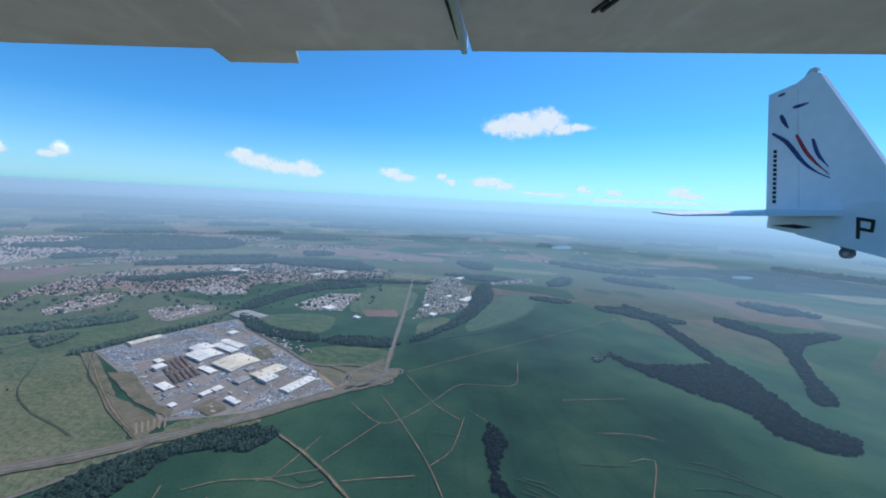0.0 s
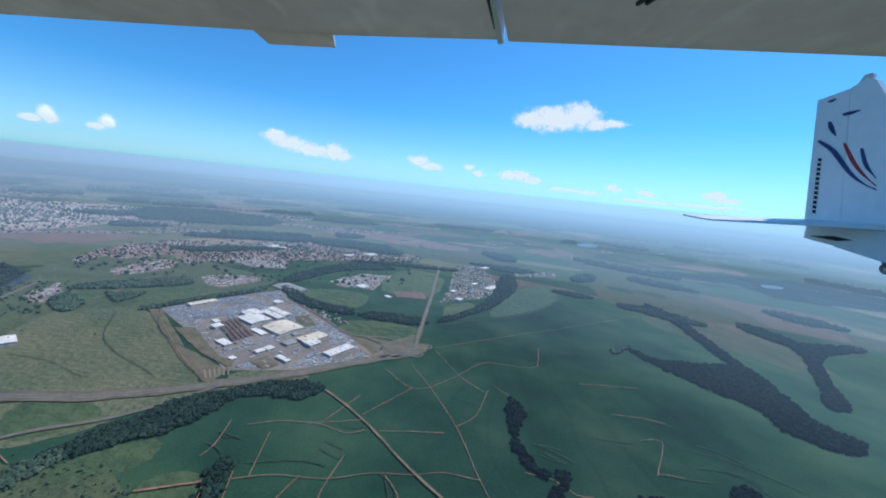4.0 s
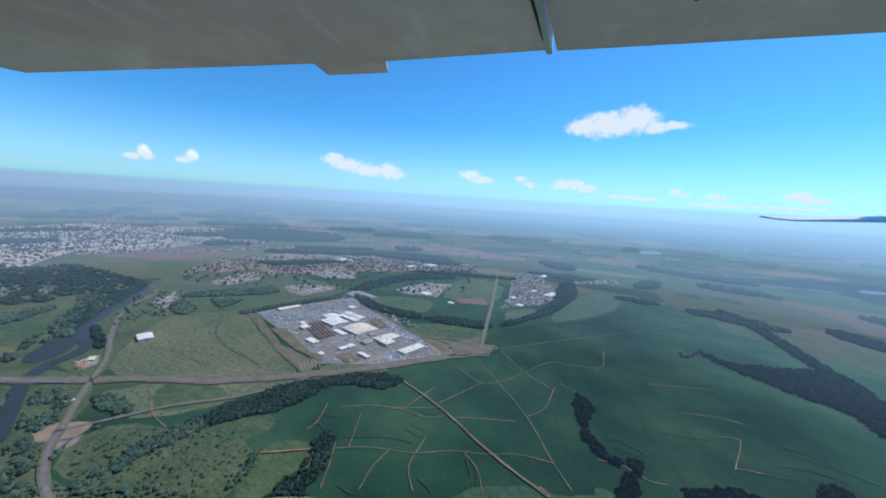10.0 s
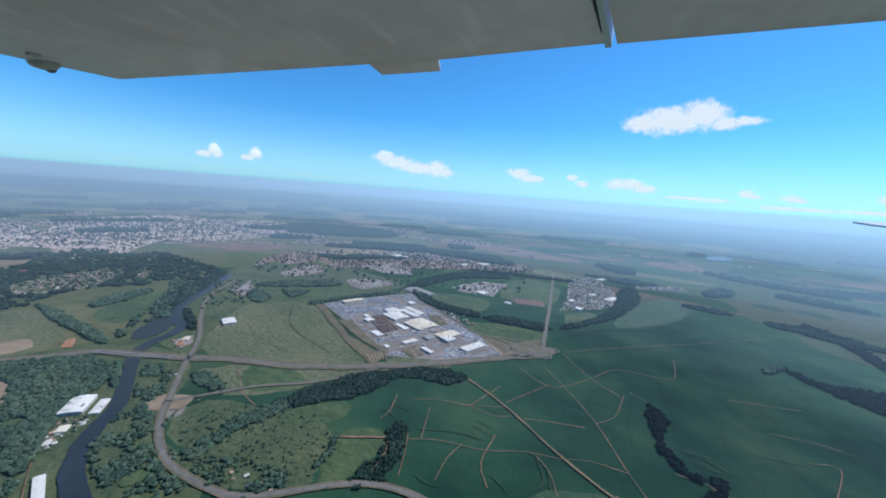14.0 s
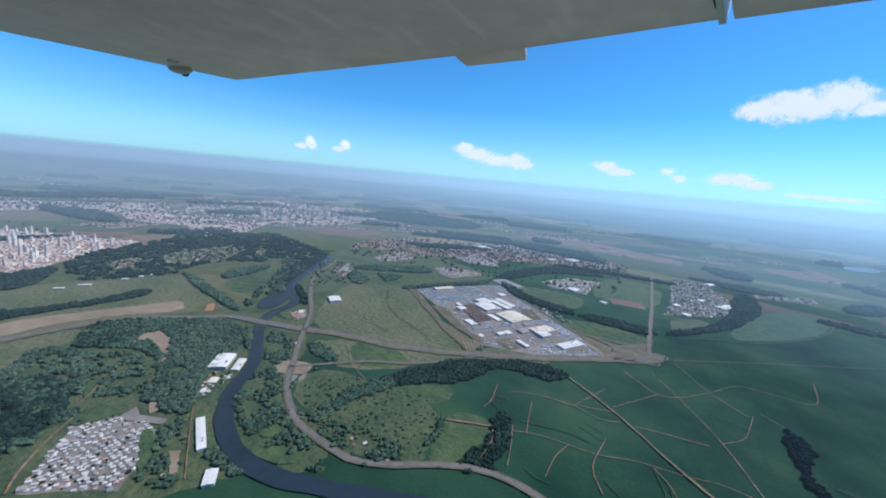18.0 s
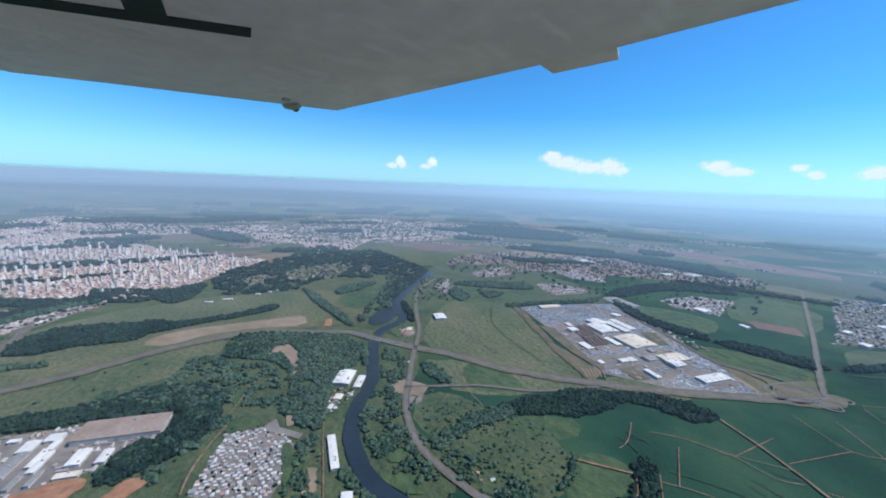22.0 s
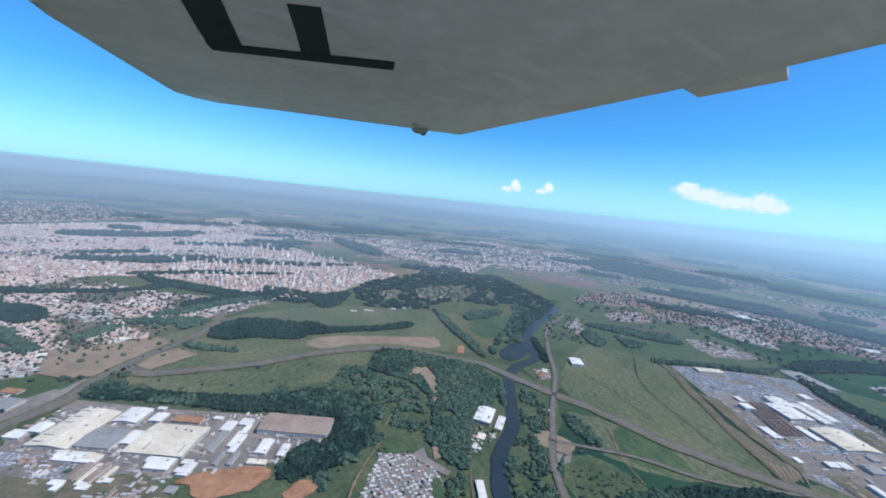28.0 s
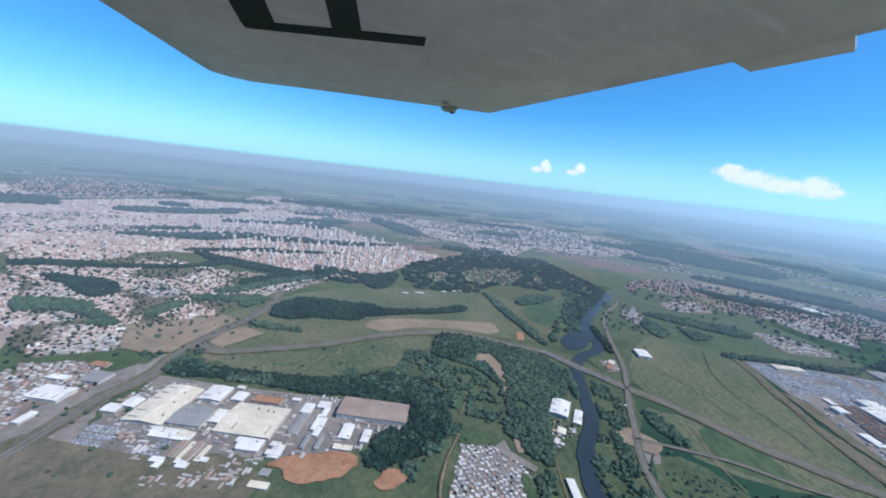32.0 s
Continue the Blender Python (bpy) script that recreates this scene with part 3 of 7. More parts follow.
def house_kinds():
    """A few small houses to copy: walls, an overhanging ridged roof, a lean-to and a door."""
    for k, (roof, wall) in enumerate(((TILE, PLASTER), (TILEDARK, PLASTER), (SHEET, PLASTER), (SHEETDARK, WALL), (TILE, WALL), (SHEET, WALL))):
        a, b, h = (0.42, 0.36, 0.46, 0.38, 0.34, 0.44)[k], (0.28, 0.30, 0.25, 0.32, 0.26, 0.30)[k], (0.26, 0.30, 0.24, 0.28, 0.32, 0.27)[k]
        base = thing("house", (0, 0, -50), ("small pale-walled house with a red tiled roof", "small house with a dark brown tiled roof", "small house with a pale sheet roof", "small house with a dark grey sheet roof", "small grey-walled house with a red tiled roof", "long low house with a pale sheet roof")[k], "house", "houses of the estates")
        bm = bmesh.new()
        block(bm, -a, a, -b, b, -0.03, h)
        block(bm, -a * 0.5, a * 0.3, b, b * 1.4, -0.03, h * 0.7)
        part("wall", bm, wall, base)
        bm = bmesh.new()
        e, rise = 0.06, b * 0.42
        ring = [(-b - e, h - 0.01), (0, h + rise), (b + e, h - 0.01), (b + e, h + 0.04), (0, h + rise + 0.05), (-b - e, h + 0.04)]
        lo, hi = ([bm.verts.new((s * (a + e), y, z)) for y, z in ring] for s in (-1, 1))
        bm.faces.new(lo[:2] + lo[4:]), bm.faces.new(lo[1:5]), bm.faces.new(hi[:2] + hi[4:]), bm.faces.new(hi[1:5])
        for q in range(6):
            bm.faces.new((lo[q], lo[(q + 1) % 6], hi[(q + 1) % 6], hi[q]))
        bmesh.ops.recalc_face_normals(bm, faces=bm.faces)
        part("roof", bm, roof, base)
        bm = bmesh.new()
        block(bm, -a * 0.5 - 0.03, a * 0.3 + 0.03, b + 0.065, b * 1.4 + 0.05, h * 0.72, h * 0.72 + 0.03)
        part("porch_roof", bm, SHEET, base)
        bm = bmesh.new()
        block(bm, a * 0.45, a * 0.65, b - 0.02, b + 0.012, 0, h * 0.75)
        part("door", bm, GREY, base)
        HOUSE_KINDS.append(base)


def block(bm, x0, x1, y0, y1, z0, z1):
    bmesh.ops.create_cube(bm, size=1.0, matrix=Matrix.Translation(((x0 + x1) / 2, (y0 + y1) / 2, (z0 + z1) / 2)) @ Matrix.Diagonal((x1 - x0, y1 - y0, z1 - z0, 1)))


def homes(name, rows, cell, near, material, label, single):
    """The first rows of a near estate as houses of their own, the rest joined."""
    if not HOUSE_KINDS:
        house_kinds()
    rng = random.Random(name)
    own = rows[:HOUSES_LEFT[0]] if near else []
    for x, y, a, b, h, turn in own:
        HOUSES_LEFT[0] -= 1
        size = cell * rng.uniform(0.85, 1.15) * (1.14 if single == "pale" else 1.0)
        m = pose(x, y, 0, 0, 0, math.degrees(turn)) @ Matrix.Diagonal((size * rng.uniform(0.75, 1.15), size * rng.uniform(0.9, 1.2), size, 1))
        kind = HOUSE_KINDS[rng.choice((2, 5, 3, 2, 5, 0, 3, 2)) if single == "pale" else rng.choice((0, 1, 2, 4, 0, 5))]
        if kind.location.z < -10:
            kind.matrix_basis = m
        else:
            copy_thing(kind, m)
    if rows[len(own):]:
        boxes_mesh(single + "_houses", rows[len(own):], material, label, "houses")


def town(name, outline):
    rng = random.Random(name)
    d = near_size(outline)
    cell = 0.40 + d * 0.0036
    amid = name in ("hill_estate", "hill_b", "hill_c", "riverside", "suburb_z")
    edge = max(0.6, d * 0.02)
    pale = name.startswith("sw_") or name in ("suburb_p", "west_quarter", "suburb_n", "suburb_o", "suburb_s", "suburb_y", "north_i", "north_w")
    patch("town_ground", outline, SCRUB if amid else VERGE if name in ("sw_base", "sw_more", "sw_edge") else CITYGROUND if pale else URBAN, "pale dusty ground between houses", "ground", edge, 1, open_ground=amid)
    turn = rng.uniform(0, 1.5)
    spots = free(scatter(ragged(chaikin(outline, 1), edge), cell, rng, 0.3, 0.5 if amid else 0.88))
    if d > 60 and not amid:
        spots = [p for p in spots if noise.noise(Vector((p[0] / (cell * 7), p[1] / (cell * 7), 6))) + rng.uniform(-0.2, 0.2) > -0.34]
    rows = [(x, y, cell * rng.uniform(0.26, 0.44), cell * rng.uniform(0.22, 0.34), rng.uniform(0.10, 0.17) + d * 0.0004, turn + rng.choice((0, 1.57)) + rng.uniform(-0.08, 0.08)) for x, y in spots]
    if pale:
        rows = [(x, y, a * 2.0, b * 2.2, h * 1.3, turn) if rng.random() < 0.05 else (x, y, a, b, h, turn) for x, y, a, b, h, turn in rows]
        rows = [r for r in rows if noise.noise(Vector((r[0] / 9, r[1] / 9, 15))) + rng.uniform(-0.12, 0.12) > (0.0 if name in ("sw_base", "sw_more", "sw_edge") else -0.26)]
    if amid:
        keep_clear_area(outline)
    homes(name, rows, cell, d < 95, CITYROOFS if pale else ROOFS, "close rows of small houses with tiled and pale roofs", "small")
    green = scatter(outline, cell * (1.5 if pale else 1.25), rng, 0.5, 0.5)
    crowns("garden_trees", green, [cell * rng.uniform(0.16, 0.42) for _ in green], GALLERY, "scattered green trees between houses", "trees", rng)


def pale_town(name, outline):
    """A denser quarter of larger pale roofs set in rows."""
    rng = random.Random(name)
    d = near_size(outline)
    cell = 0.36 + d * 0.0046
    patch("estate_ground", outline, VERGE if name in ("estate", "hamlet") else LOT if name == "houses_near" else URBAN, "pale paved ground between close-set roofs", "ground", 0.4 if d < 70 else d * 0.012, 0)
    turn = rng.uniform(0.9, 1.2)
    spots = free(scatter(ragged([Vector(p) for p in outline], 0.4 if d < 70 else d * 0.012), cell, rng, 0.22, 0.62 if name in ("estate", "hamlet", "north_d") else 0.88))
    rows = [(x, y, cell * rng.uniform(0.3, 0.5), cell * rng.uniform(0.24, 0.36), rng.uniform(0.09, 0.15) + d * 0.0004, turn + rng.choice((0, 0, 1.57)) + rng.uniform(-0.12, 0.12)) for x, y in spots]
    homes(name, rows, cell, d < 95, SLATE if name in ("estate", "hamlet") else PALE, "close rows of small houses with pale sheet roofs", "pale")
    green = scatter(outline, cell * 1.6, rng, 0.5, 0.5)
    crowns("garden_trees", green, [cell * rng.uniform(0.14, 0.34) for _ in green], GALLERY, "scattered green trees between houses", "trees", rng)


def wide_track_b(name, pts):
    ribbon("dirt_road", pts, 0.24, DIRT, 0.156, "red dirt road at the edge of a cane field", "dirt road", wobble=0.5)


def road(name, pts):
    w = 0.68 if name in ("highway", "town_road") else 0.52 if name in ("north_road", "river_road") else 0.34
    keep_clear(pts, w * 0.9)
    ribbon("road_verge", pts, w * (3.4 if name in ("town_road", "highway") else 1.9), VERGE, 0.150, "worn grassy verge along the road", "verge", wobble=0.3)
    if name in ("highway", "town_road"):
        line = smooth_line(pts, 2.0)
        for side in (-1, 1):
            lane = []
            for k, p in enumerate(line):
                d = (line[min(k + 1, len(line) - 1)] - line[max(k - 1, 0)]).normalized()
                lane.append((p.x - d.y * side * 0.3, p.y + d.x * side * 0.3))
            ribbon("carriageway", lane, 0.38, ROAD, 0.160, "pale worn asphalt carriageway of a divided road", "road")
    else:
        ribbon("road", pts, w, ROAD, 0.160, "pale worn asphalt road", "road")


def bank_line(name, pts):
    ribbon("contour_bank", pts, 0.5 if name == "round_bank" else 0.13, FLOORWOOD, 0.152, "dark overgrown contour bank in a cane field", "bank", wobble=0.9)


def track(name, pts):
    keep_clear(pts, 0.2)
    ribbon("dirt_track", pts, 0.09, DIRT, 0.154, "narrow reddish dirt track between cane fields", "track", wobble=0.9)


def wide_track(name, pts):
    ribbon("dirt_road_verge", pts, 0.4, SCRUB, 0.1565, "worn grassy strip along a dirt road", "verge", wobble=0.9)
    ribbon("dirt_road", pts, 0.15, DIRT, 0.1575, "rutted red dirt road between cane fields", "dirt road", wobble=0.9)


def water(name, pts):
    keep_clear(pts, 0.95)
    ribbon("river", pts, lambda p: 2.6 - max(0.0, min(1.0, (p.x + 90) / 22)) * 0.8 + max(0.0, min(1.0, (p.x + 72) / 22)) * 0.2, WATER, 0.146, "dark slow river between wooded banks", "river", wobble=0.25)


def lake(name, pts):
    keep_clear_area(pts)
    patch("pond", pts, WATER, "calm blue-grey pond", "pond", 0.3, 2, open_ground=True)


def lot(name, pts):
    keep_clear_area(pts)
    patch("yard", pts, LOT, "grey gravel and asphalt yard round the works", "yard", 0.0, 0, open_ground=name == "clearing_i")


def field_dry(name, pts):
    patch("pasture", pts, DRY, "yellowish green pasture", "field", 0.3, 1)


def field_scrub(name, pts):
    patch("rough_meadow", pts, SCRUB, "rough green meadow dotted with bushes", "field", 0.3, 1)


def field_bright(name, pts):
    patch("green_field", pts, BRIGHT, "fresh green grass field", "field", 0.3, 1)


def field_tan(name, pts):
    patch("dry_field", pts, TAN, "dry tan ploughed field", "field", 0.3, 1)


def field_red(name, pts):
    patch("ploughed_field", pts, REDFIELD, "bare ploughed red-brown field", "field", 0.3, 0)


def field_young(name, pts):
    patch("young_cane", pts, FRESHCANE, "lighter green young cane", "field", 0.8, 2)


def soil_red(name, pts):
    keep_clear_area(pts)
    patch("bare_soil", pts, SOIL, "bare orange-red earthworks", "soil", 0.5, 2, open_ground=True)


def verge_strip(name, pts):
    keep_clear_area(pts)
    patch("bare_verge", pts, VERGE, "brown and green bare strip beside the yard", "soil", 0.3, 0, open_ground=True)


def clearing(name, pts):
    keep_clear_area(pts)
    patch("forest_clearing", pts, BRIGHT, "grassy clearing among trees", "field", 0.4, 1, open_ground=True)


def bare_strip(name, pts):
    keep_clear_area(pts)
    patch("bare_ground", pts, TAN, "bare reddish-brown ground beside the road", "soil", 0.3, 0, open_ground=True)


def city(name, outline):
    rng = random.Random(name)
    patch("city_ground", outline, CITYGROUND, "pale dusty ground between city blocks", "ground", 4.0, 1)
    spots = free(scatter(ragged(chaikin(outline, 1), 4.0), 1.2, rng, 0.35, 0.9))
    rows = [(x, y, rng.uniform(0.32, 0.62), rng.uniform(0.26, 0.44), rng.uniform(0.14, 0.28) * rng.choice((1, 1, 1, 2)), 0.5 + rng.choice((0, 1.57)) + rng.uniform(-0.1, 0.1)) for x, y in spots]
    boxes_mesh("city_houses", rows, CITYROOFS, "dense low city blocks with reddish and pale roofs", "houses")


# ---- ground ----
bm = bmesh.new()
bmesh.ops.create_circle(bm, cap_ends=True, segments=96, radius=4800)
tagged(part("ground", bm, LAND), "green cane fields, pasture and woods to the horizon", "ground", kind="structure")

# ---- plan: fields, woods, water, roads ----
field_scrub("valley", [(-44.0, 2.0), (-40.0, 8.0), (-36.0, 13.0), (-52.0, 17.0), (-60.0, 30.0), (-72.0, 34.0), (-84.0, 28.0), (-92.0, 12.0), (-92.0, -12.0), (-88.0, -34.0), (-66.0, -42.0), (-56.0, -16.0), (-46.0, -4.0)])
field_scrub("north_valley", [(-62.0, 32.0), (-76.0, 34.0), (-86.0, 40.0), (-104.0, 70.0), (-118.0, 96.0), (-90.0, 112.0), (-60.0, 104.0), (-48.0, 92.0), (-66.0, 66.0), (-80.0, 60.0)])
field_dry("west_base", [(-92.0, -30.0), (-92.0, 12.0), (-86.0, 26.0), (-100.0, 34.0), (-112.0, 36.0), (-122.0, 18.0), (-122.0, -8.0), (-112.0, -24.0), (-100.0, -30.0)])
field_dry("highway_bank", [(-62.0, 31.0), (-40.0, 41.0), (-24.0, 50.5), (-24.0, 48.5), (-30.0, 45.0), (-39.0, 38.0), (-44.0, 29.0), (-52.0, 25.0)])
road("highway", [(-8.5, 63.2), (-16.5, 57.5), (-27.8, 48.7), (-39.5, 41.4), (-48.2, 37.3), (-58.8, 34.6), (-64.8, 31.8), (-74.2, 28.7), (-79.0, 27.0), (-83.7, 21.8), (-90.3, 13.9), (-92.6, 1.7), (-91.1, -11.7), (-91.2, -19.4), (-92.1, -26.8), (-95.5, -29.5)])
road("highway_east", [(-15.4, 58.3), (-10.4, 63.7), (-8.8, 65.9)])
road("north_road", [(-9.4, 65.9), (-9.7, 78.2), (-9.9, 100.1), (-10.8, 133.6), (-11.5, 159.6)])
road("river_road", [(-101.0, 76.4), (-92.2, 59.5), (-82.3, 48.9), (-70.4, 38.6), (-62.9, 30.1), (-57.1, 23.9), (-51.4, 18.0), (-44.9, 14.0), (-38.3, 12.8), (-33.9, 13.1), (-29.7, 15.7), (-26.0, 18.3), (-22.0, 19.8), (-17, 19.6), (-10, 17.5)])
road("town_road", [(-72.0, -44.2), (-76.9, -41.5), (-81.8, -38.8), (-86.5, -34.7), (-92.6, -32.1), (-99.0, -27.8), (-105.8, -22.1), (-112.6, -18.1), (-125.3, -13.1), (-137.4, 10.0)])
road("slip_road", [(-55.4, 21.1), (-51.0, 26.2), (-47.4, 30.1), (-41.0, 34.7), (-34.5, 43.6)])
road("plant_road", [(-9.4, 65.9), (-15.4, 68.1), (-23.0, 67.7), (-31.0, 74.4), (-42.8, 84.3)])
road("loop_a", [(-13.9, 66.9), (-15.7, 64.4), (-16.1, 61.6), (-13.7, 59.6), (-11.1, 61.2), (-9.3, 64.7)])
road("suburb_road", [(-75.6, 95.8), (-84.1, 88.1), (-80.4, 71.8), (-83.2, 66.0)])
bank_line("contour_a", [(17.6, 43.4), (21.7, 43.3), (24.7, 43.5)])
bank_line("contour_b", [(24.9, 38.1), (27.8, 37.5), (30.5, 37.6)])
bank_line("contour_c", [(29.6, 43.7), (33.1, 43.0), (36.4, 41.7), (39.1, 39.9), (41.5, 38.2)])
bank_line("contour_d", [(30.0, 40.0), (33.3, 40.0), (35.7, 38.8), (36.7, 36.0), (38.4, 34.4)])
bank_line("contour_e", [(10.4, 40.4), (13.1, 39.6)])
bank_line("contour_f", [(10.7, 38.8), (13.1, 37.2)])
bank_line("contour_g", [(-7.6, 30.6), (-6.5, 27.6), (-6.9, 26.0)])
bank_line("contour_h", [(-16.0, 34.0), (-13.4, 32.7), (-12.6, 33.4)])
bank_line("contour_i", [(9.6, 40.3), (12.2, 39.2), (14.2, 37.6)])
bank_line("contour_j", [(10.0, 38.3), (12.5, 37.3)])
bank_line("contour_k", [(23.8, 49.8), (27.0, 49.6), (31.7, 48.8)])
bank_line("contour_l", [(32.5, 44.7), (35.1, 44.0), (37.3, 41.7)])
bank_line("contour_m", [(32.6, 40.0), (35.8, 39.6), (36.6, 38.0)])
bank_line("contour_n", [(-0.1, 48.6), (4.3, 47.6)])
bank_line("contour_o", [(-28.1, 34.3), (-25.2, 33.6)])
bank_line("contour_p", [(-15.9, 35.3), (-13.4, 34.4)])
bank_line("contour_q", [(-8.6, 31.5), (-6.4, 29.8), (-5.8, 26.4)])
bank_line("contour_r", [(-71.8, 66.5), (-63.5, 54.8), (-56.1, 49.2), (-48.7, 45.8), (-44.9, 43.9)])
bank_line("contour_s", [(-67.1, 71.7), (-56.7, 58.9), (-47.3, 53.1)])
bank_line("contour_t", [(-68.4, 44.4), (-61.5, 44.0), (-53.5, 41.3)])
track("lane_c", [(24.2, 37.8), (27.1, 37.6)])
track("lane_d", [(7.8, 34.7), (11.0, 34.2), (13.0, 32.4), (14.8, 32.4)])
track("lane_f", [(5.3, 53.9), (7.4, 51.8), (8.1, 50.1)])
bank_line("bank_p", [(-18.9, 31.3), (-16.6, 31.7), (-14.2, 31.4)])
bank_line("bank_q", [(-28.7, 32.2), (-27.4, 32.0), (-25.9, 31.0)])
bank_line("bank_r", [(-15.6, 39.3), (-14.1, 38.2), (-11.9, 39.1)])
bank_line("bank_s", [(-28.4, 34.4), (-27.0, 33.5), (-25.8, 34.2)])
bank_line("bank_t", [(-22.6, 30.2), (-18.6, 31.4)])
bank_line("bank_u", [(-12.0, 25.8), (-11.0, 25.0), (-10.2, 24.3)])
bank_line("bank_v", [(-19.6, 22.6), (-18.1, 21.9), (-16.6, 22.0)])
track("track_a", [(-5.3, 65.1), (-0.5, 56.2), (3.7, 51.5)])
track("track_b", [(-5.5, 66.2), (8.9, 76.8), (26.1, 88.9), (50.8, 107.2)])
track("track_c", [(-8.6, 57.4), (-4.9, 50.9), (-0.4, 41.6), (2.3, 33.3), (4.2, 28.4)])
track("track_d", [(-13.0, 55.1), (-9.9, 51.7), (-7.6, 49.9), (-4.9, 50.9), (-0.5, 56.2), (3.9, 62.2), (9.1, 62.6), (13.8, 63.4), (15.9, 72.8)])
track("track_e", [(-13.1, 41.4), (-7.6, 49.9)])
track("track_i", [(-10.1, 38.5), (-7.2, 39.1), (-1.9, 39.9)])
track("track_j", [(-19.1, 37.9), (-17.5, 38.3), (-14.1, 37.2), (-11.8, 38.3)])
track("track_k", [(-26.1, 36.2), (-22.7, 37.8), (-18.4, 38.4), (-13.0, 40.2)])
track("track_l", [(-17.7, 38.4), (-14.6, 46.3)])
track("track_m", [(-27.8, 30.1), (-27.5, 32.2), (-28.4, 36.6)])
track("track_n", [(-21.3, 28.4), (-22.8, 35.4)])
track("track_p", [(-22.7, 27.8), (-19.1, 29.1), (-13.6, 29.6), (-9.2, 31.3), (-4.7, 31.9), (-1.6, 32.9), (2.6, 32.5)])
track("track_q", [(-17.4, 22.6), (-17.3, 26.4), (-16.4, 29.5)])
track("track_r", [(-12.0, 23.8), (-13.5, 27.3), (-12.9, 33.3)])
track("track_t", [(-5.0, 25.5), (-6.0, 29.0), (-7.7, 31.2)])
track("track_u", [(-0.4, 41.6), (2.3, 44.8), (4.3, 52.2)])
track("track_v", [(-21.2, 21.7), (-22.1, 25.3), (-23.2, 28.8)])
track("track_w", [(-24.1, 21.1), (-24.1, 24.4), (-25.1, 27.0)])
track("track_f", [(20.6, 58.7), (31.3, 60.1)])
track("track_x", [(22.7, 50.0), (27.8, 50.1), (30.6, 49.3)])
track("track_y", [(24.7, 44.2), (27.9, 44.6), (23.9, 37.4)])
track("field_path_a", [(-54.0, 32.2), (-48.5, 27.6), (-44.2, 25.6)])
track("field_path_b", [(-64.9, 8.1), (-71.1, 12.2), (-73.9, 17.0), (-75.7, 20.5)])
track("wood_path", [(-75.1, 20.8), (-72.5, 17.0), (-70.4, 13.8), (-70.2, 11.9), (-65.7, 8.5), (-63.8, 7.8)])
track("wood_path_b", [(-55.8, 8.3), (-53.0, 6.6), (-48.3, 3.9), (-45.2, 2.1)])
track("wood_path_c", [(-65.1, 0.5), (-66.2, 1.6), (-68.5, 3.6), (-71.1, 5.3)])
wide_track("red_track", [(-21.3, 47.2), (-13.2, 40.8), (-4.5, 32.0), (1.9, 26.8), (0.8, 28.1)])
wide_track("estate_path", [(-63.4, 0.0), (-60.3, -3.2), (-57.2, -5.7), (-54.8, -7.0)])
wide_track("plant_strip", [(-64.9, 67.7), (-46.6, 51.3), (-35.9, 43.4)])
wide_track_b("track_o", [(-30.4, 24.7), (-25.3, 26.9)])
water("river", [(-107.2, 78.9), (-101.7, 69.8), (-96.2, 59.8), (-91.3, 51.6), (-86.4, 46.0), (-82.1, 43.3), (-78.8, 41.9), (-76.5, 38.4), (-75.8, 34.3), (-73.9, 30.7), (-70.4, 27.0), (-64.5, 22.5), (-59.6, 18.4), (-57.2, 15.2), (-54.9, 12.2), (-51.7, 9.6), (-48.3, 7.8), (-44.7, 6.7), (-41.5, 6.6), (-38.4, 7.1), (-35.8, 8.1), (-30.2, 10.4), (-23.7, 13.4), (-17.1, 16.9)])
lake("lagoon", [(-83.0, 35.3), (-86.6, 41.8), (-84.5, 44.1), (-80.0, 40.8), (-77.9, 36.9), (-78.0, 33.4), (-80.3, 33.1)])
lake("pond_far", [(85.6, 302.7), (105.3, 314.6), (98.9, 288.6), (80.9, 278.6)])
lake("pond_far_b", [(150.2, 196.7), (162.9, 198.0), (154.2, 187.1), (143.7, 186.1)])
field_dry("green_j", [(-60.7, 29.4), (-55.6, 33.3), (-49.2, 27.6), (-55.4, 28.3)])
field_dry("west_field", [(-63.3, 32.5), (-73.4, 44.0), (-80.9, 60.4), (-75.6, 64.8), (-65.4, 68.0), (-50.4, 54.9), (-36.6, 43.3), (-39.5, 42.0), (-50.8, 36.4)])
field_scrub("meadow", [(-52.3, 20.5), (-50.4, 25.3), (-40.9, 25.7), (-31.4, 26.6), (-28.6, 17.2), (-33.1, 17.0), (-41.8, 16.3), (-47.5, 15.8)])
field_dry("dry_a", [(-89.5, -10.2), (-93.3, -3.6), (-92.9, 4.7), (-91.3, 9.5), (-83.8, 5.0), (-86.5, 1.1), (-80.7, -0.8), (-82.1, -6.9), (-81.4, -10.9)])
field_dry("dry_b", [(-121.6, -7.4), (-117.8, 8.7), (-118.3, 17.3), (-111.4, 35.6), (-106.6, 34.6), (-104.6, 15.0), (-109.3, 6.7), (-113.9, -8.1)])
field_dry("plant_bank", [(-35.8, 47.5), (-30.8, 50.1), (-21.5, 54.6), (-21.1, 53.1), (-29.6, 47.4), (-34.6, 44.9)])
verge_strip("sw_grass", [(-67.7, -43.1), (-75.3, -45.6), (-77.0, -43.2), (-69.3, -30.9), (-67.6, -24.0), (-63.2, -21.6), (-60.6, -23.9)])
field_dry("sw_field", [(-119.1, -35.9), (-116.0, -28.6), (-108.3, -29.1), (-104.5, -35.2), (-108.4, -39.2)])
field_bright("green_i", [(-54.9, 33.9), (-50.8, 38.0), (-42.0, 34.4), (-44.6, 30.4), (-48.4, 27.5)])
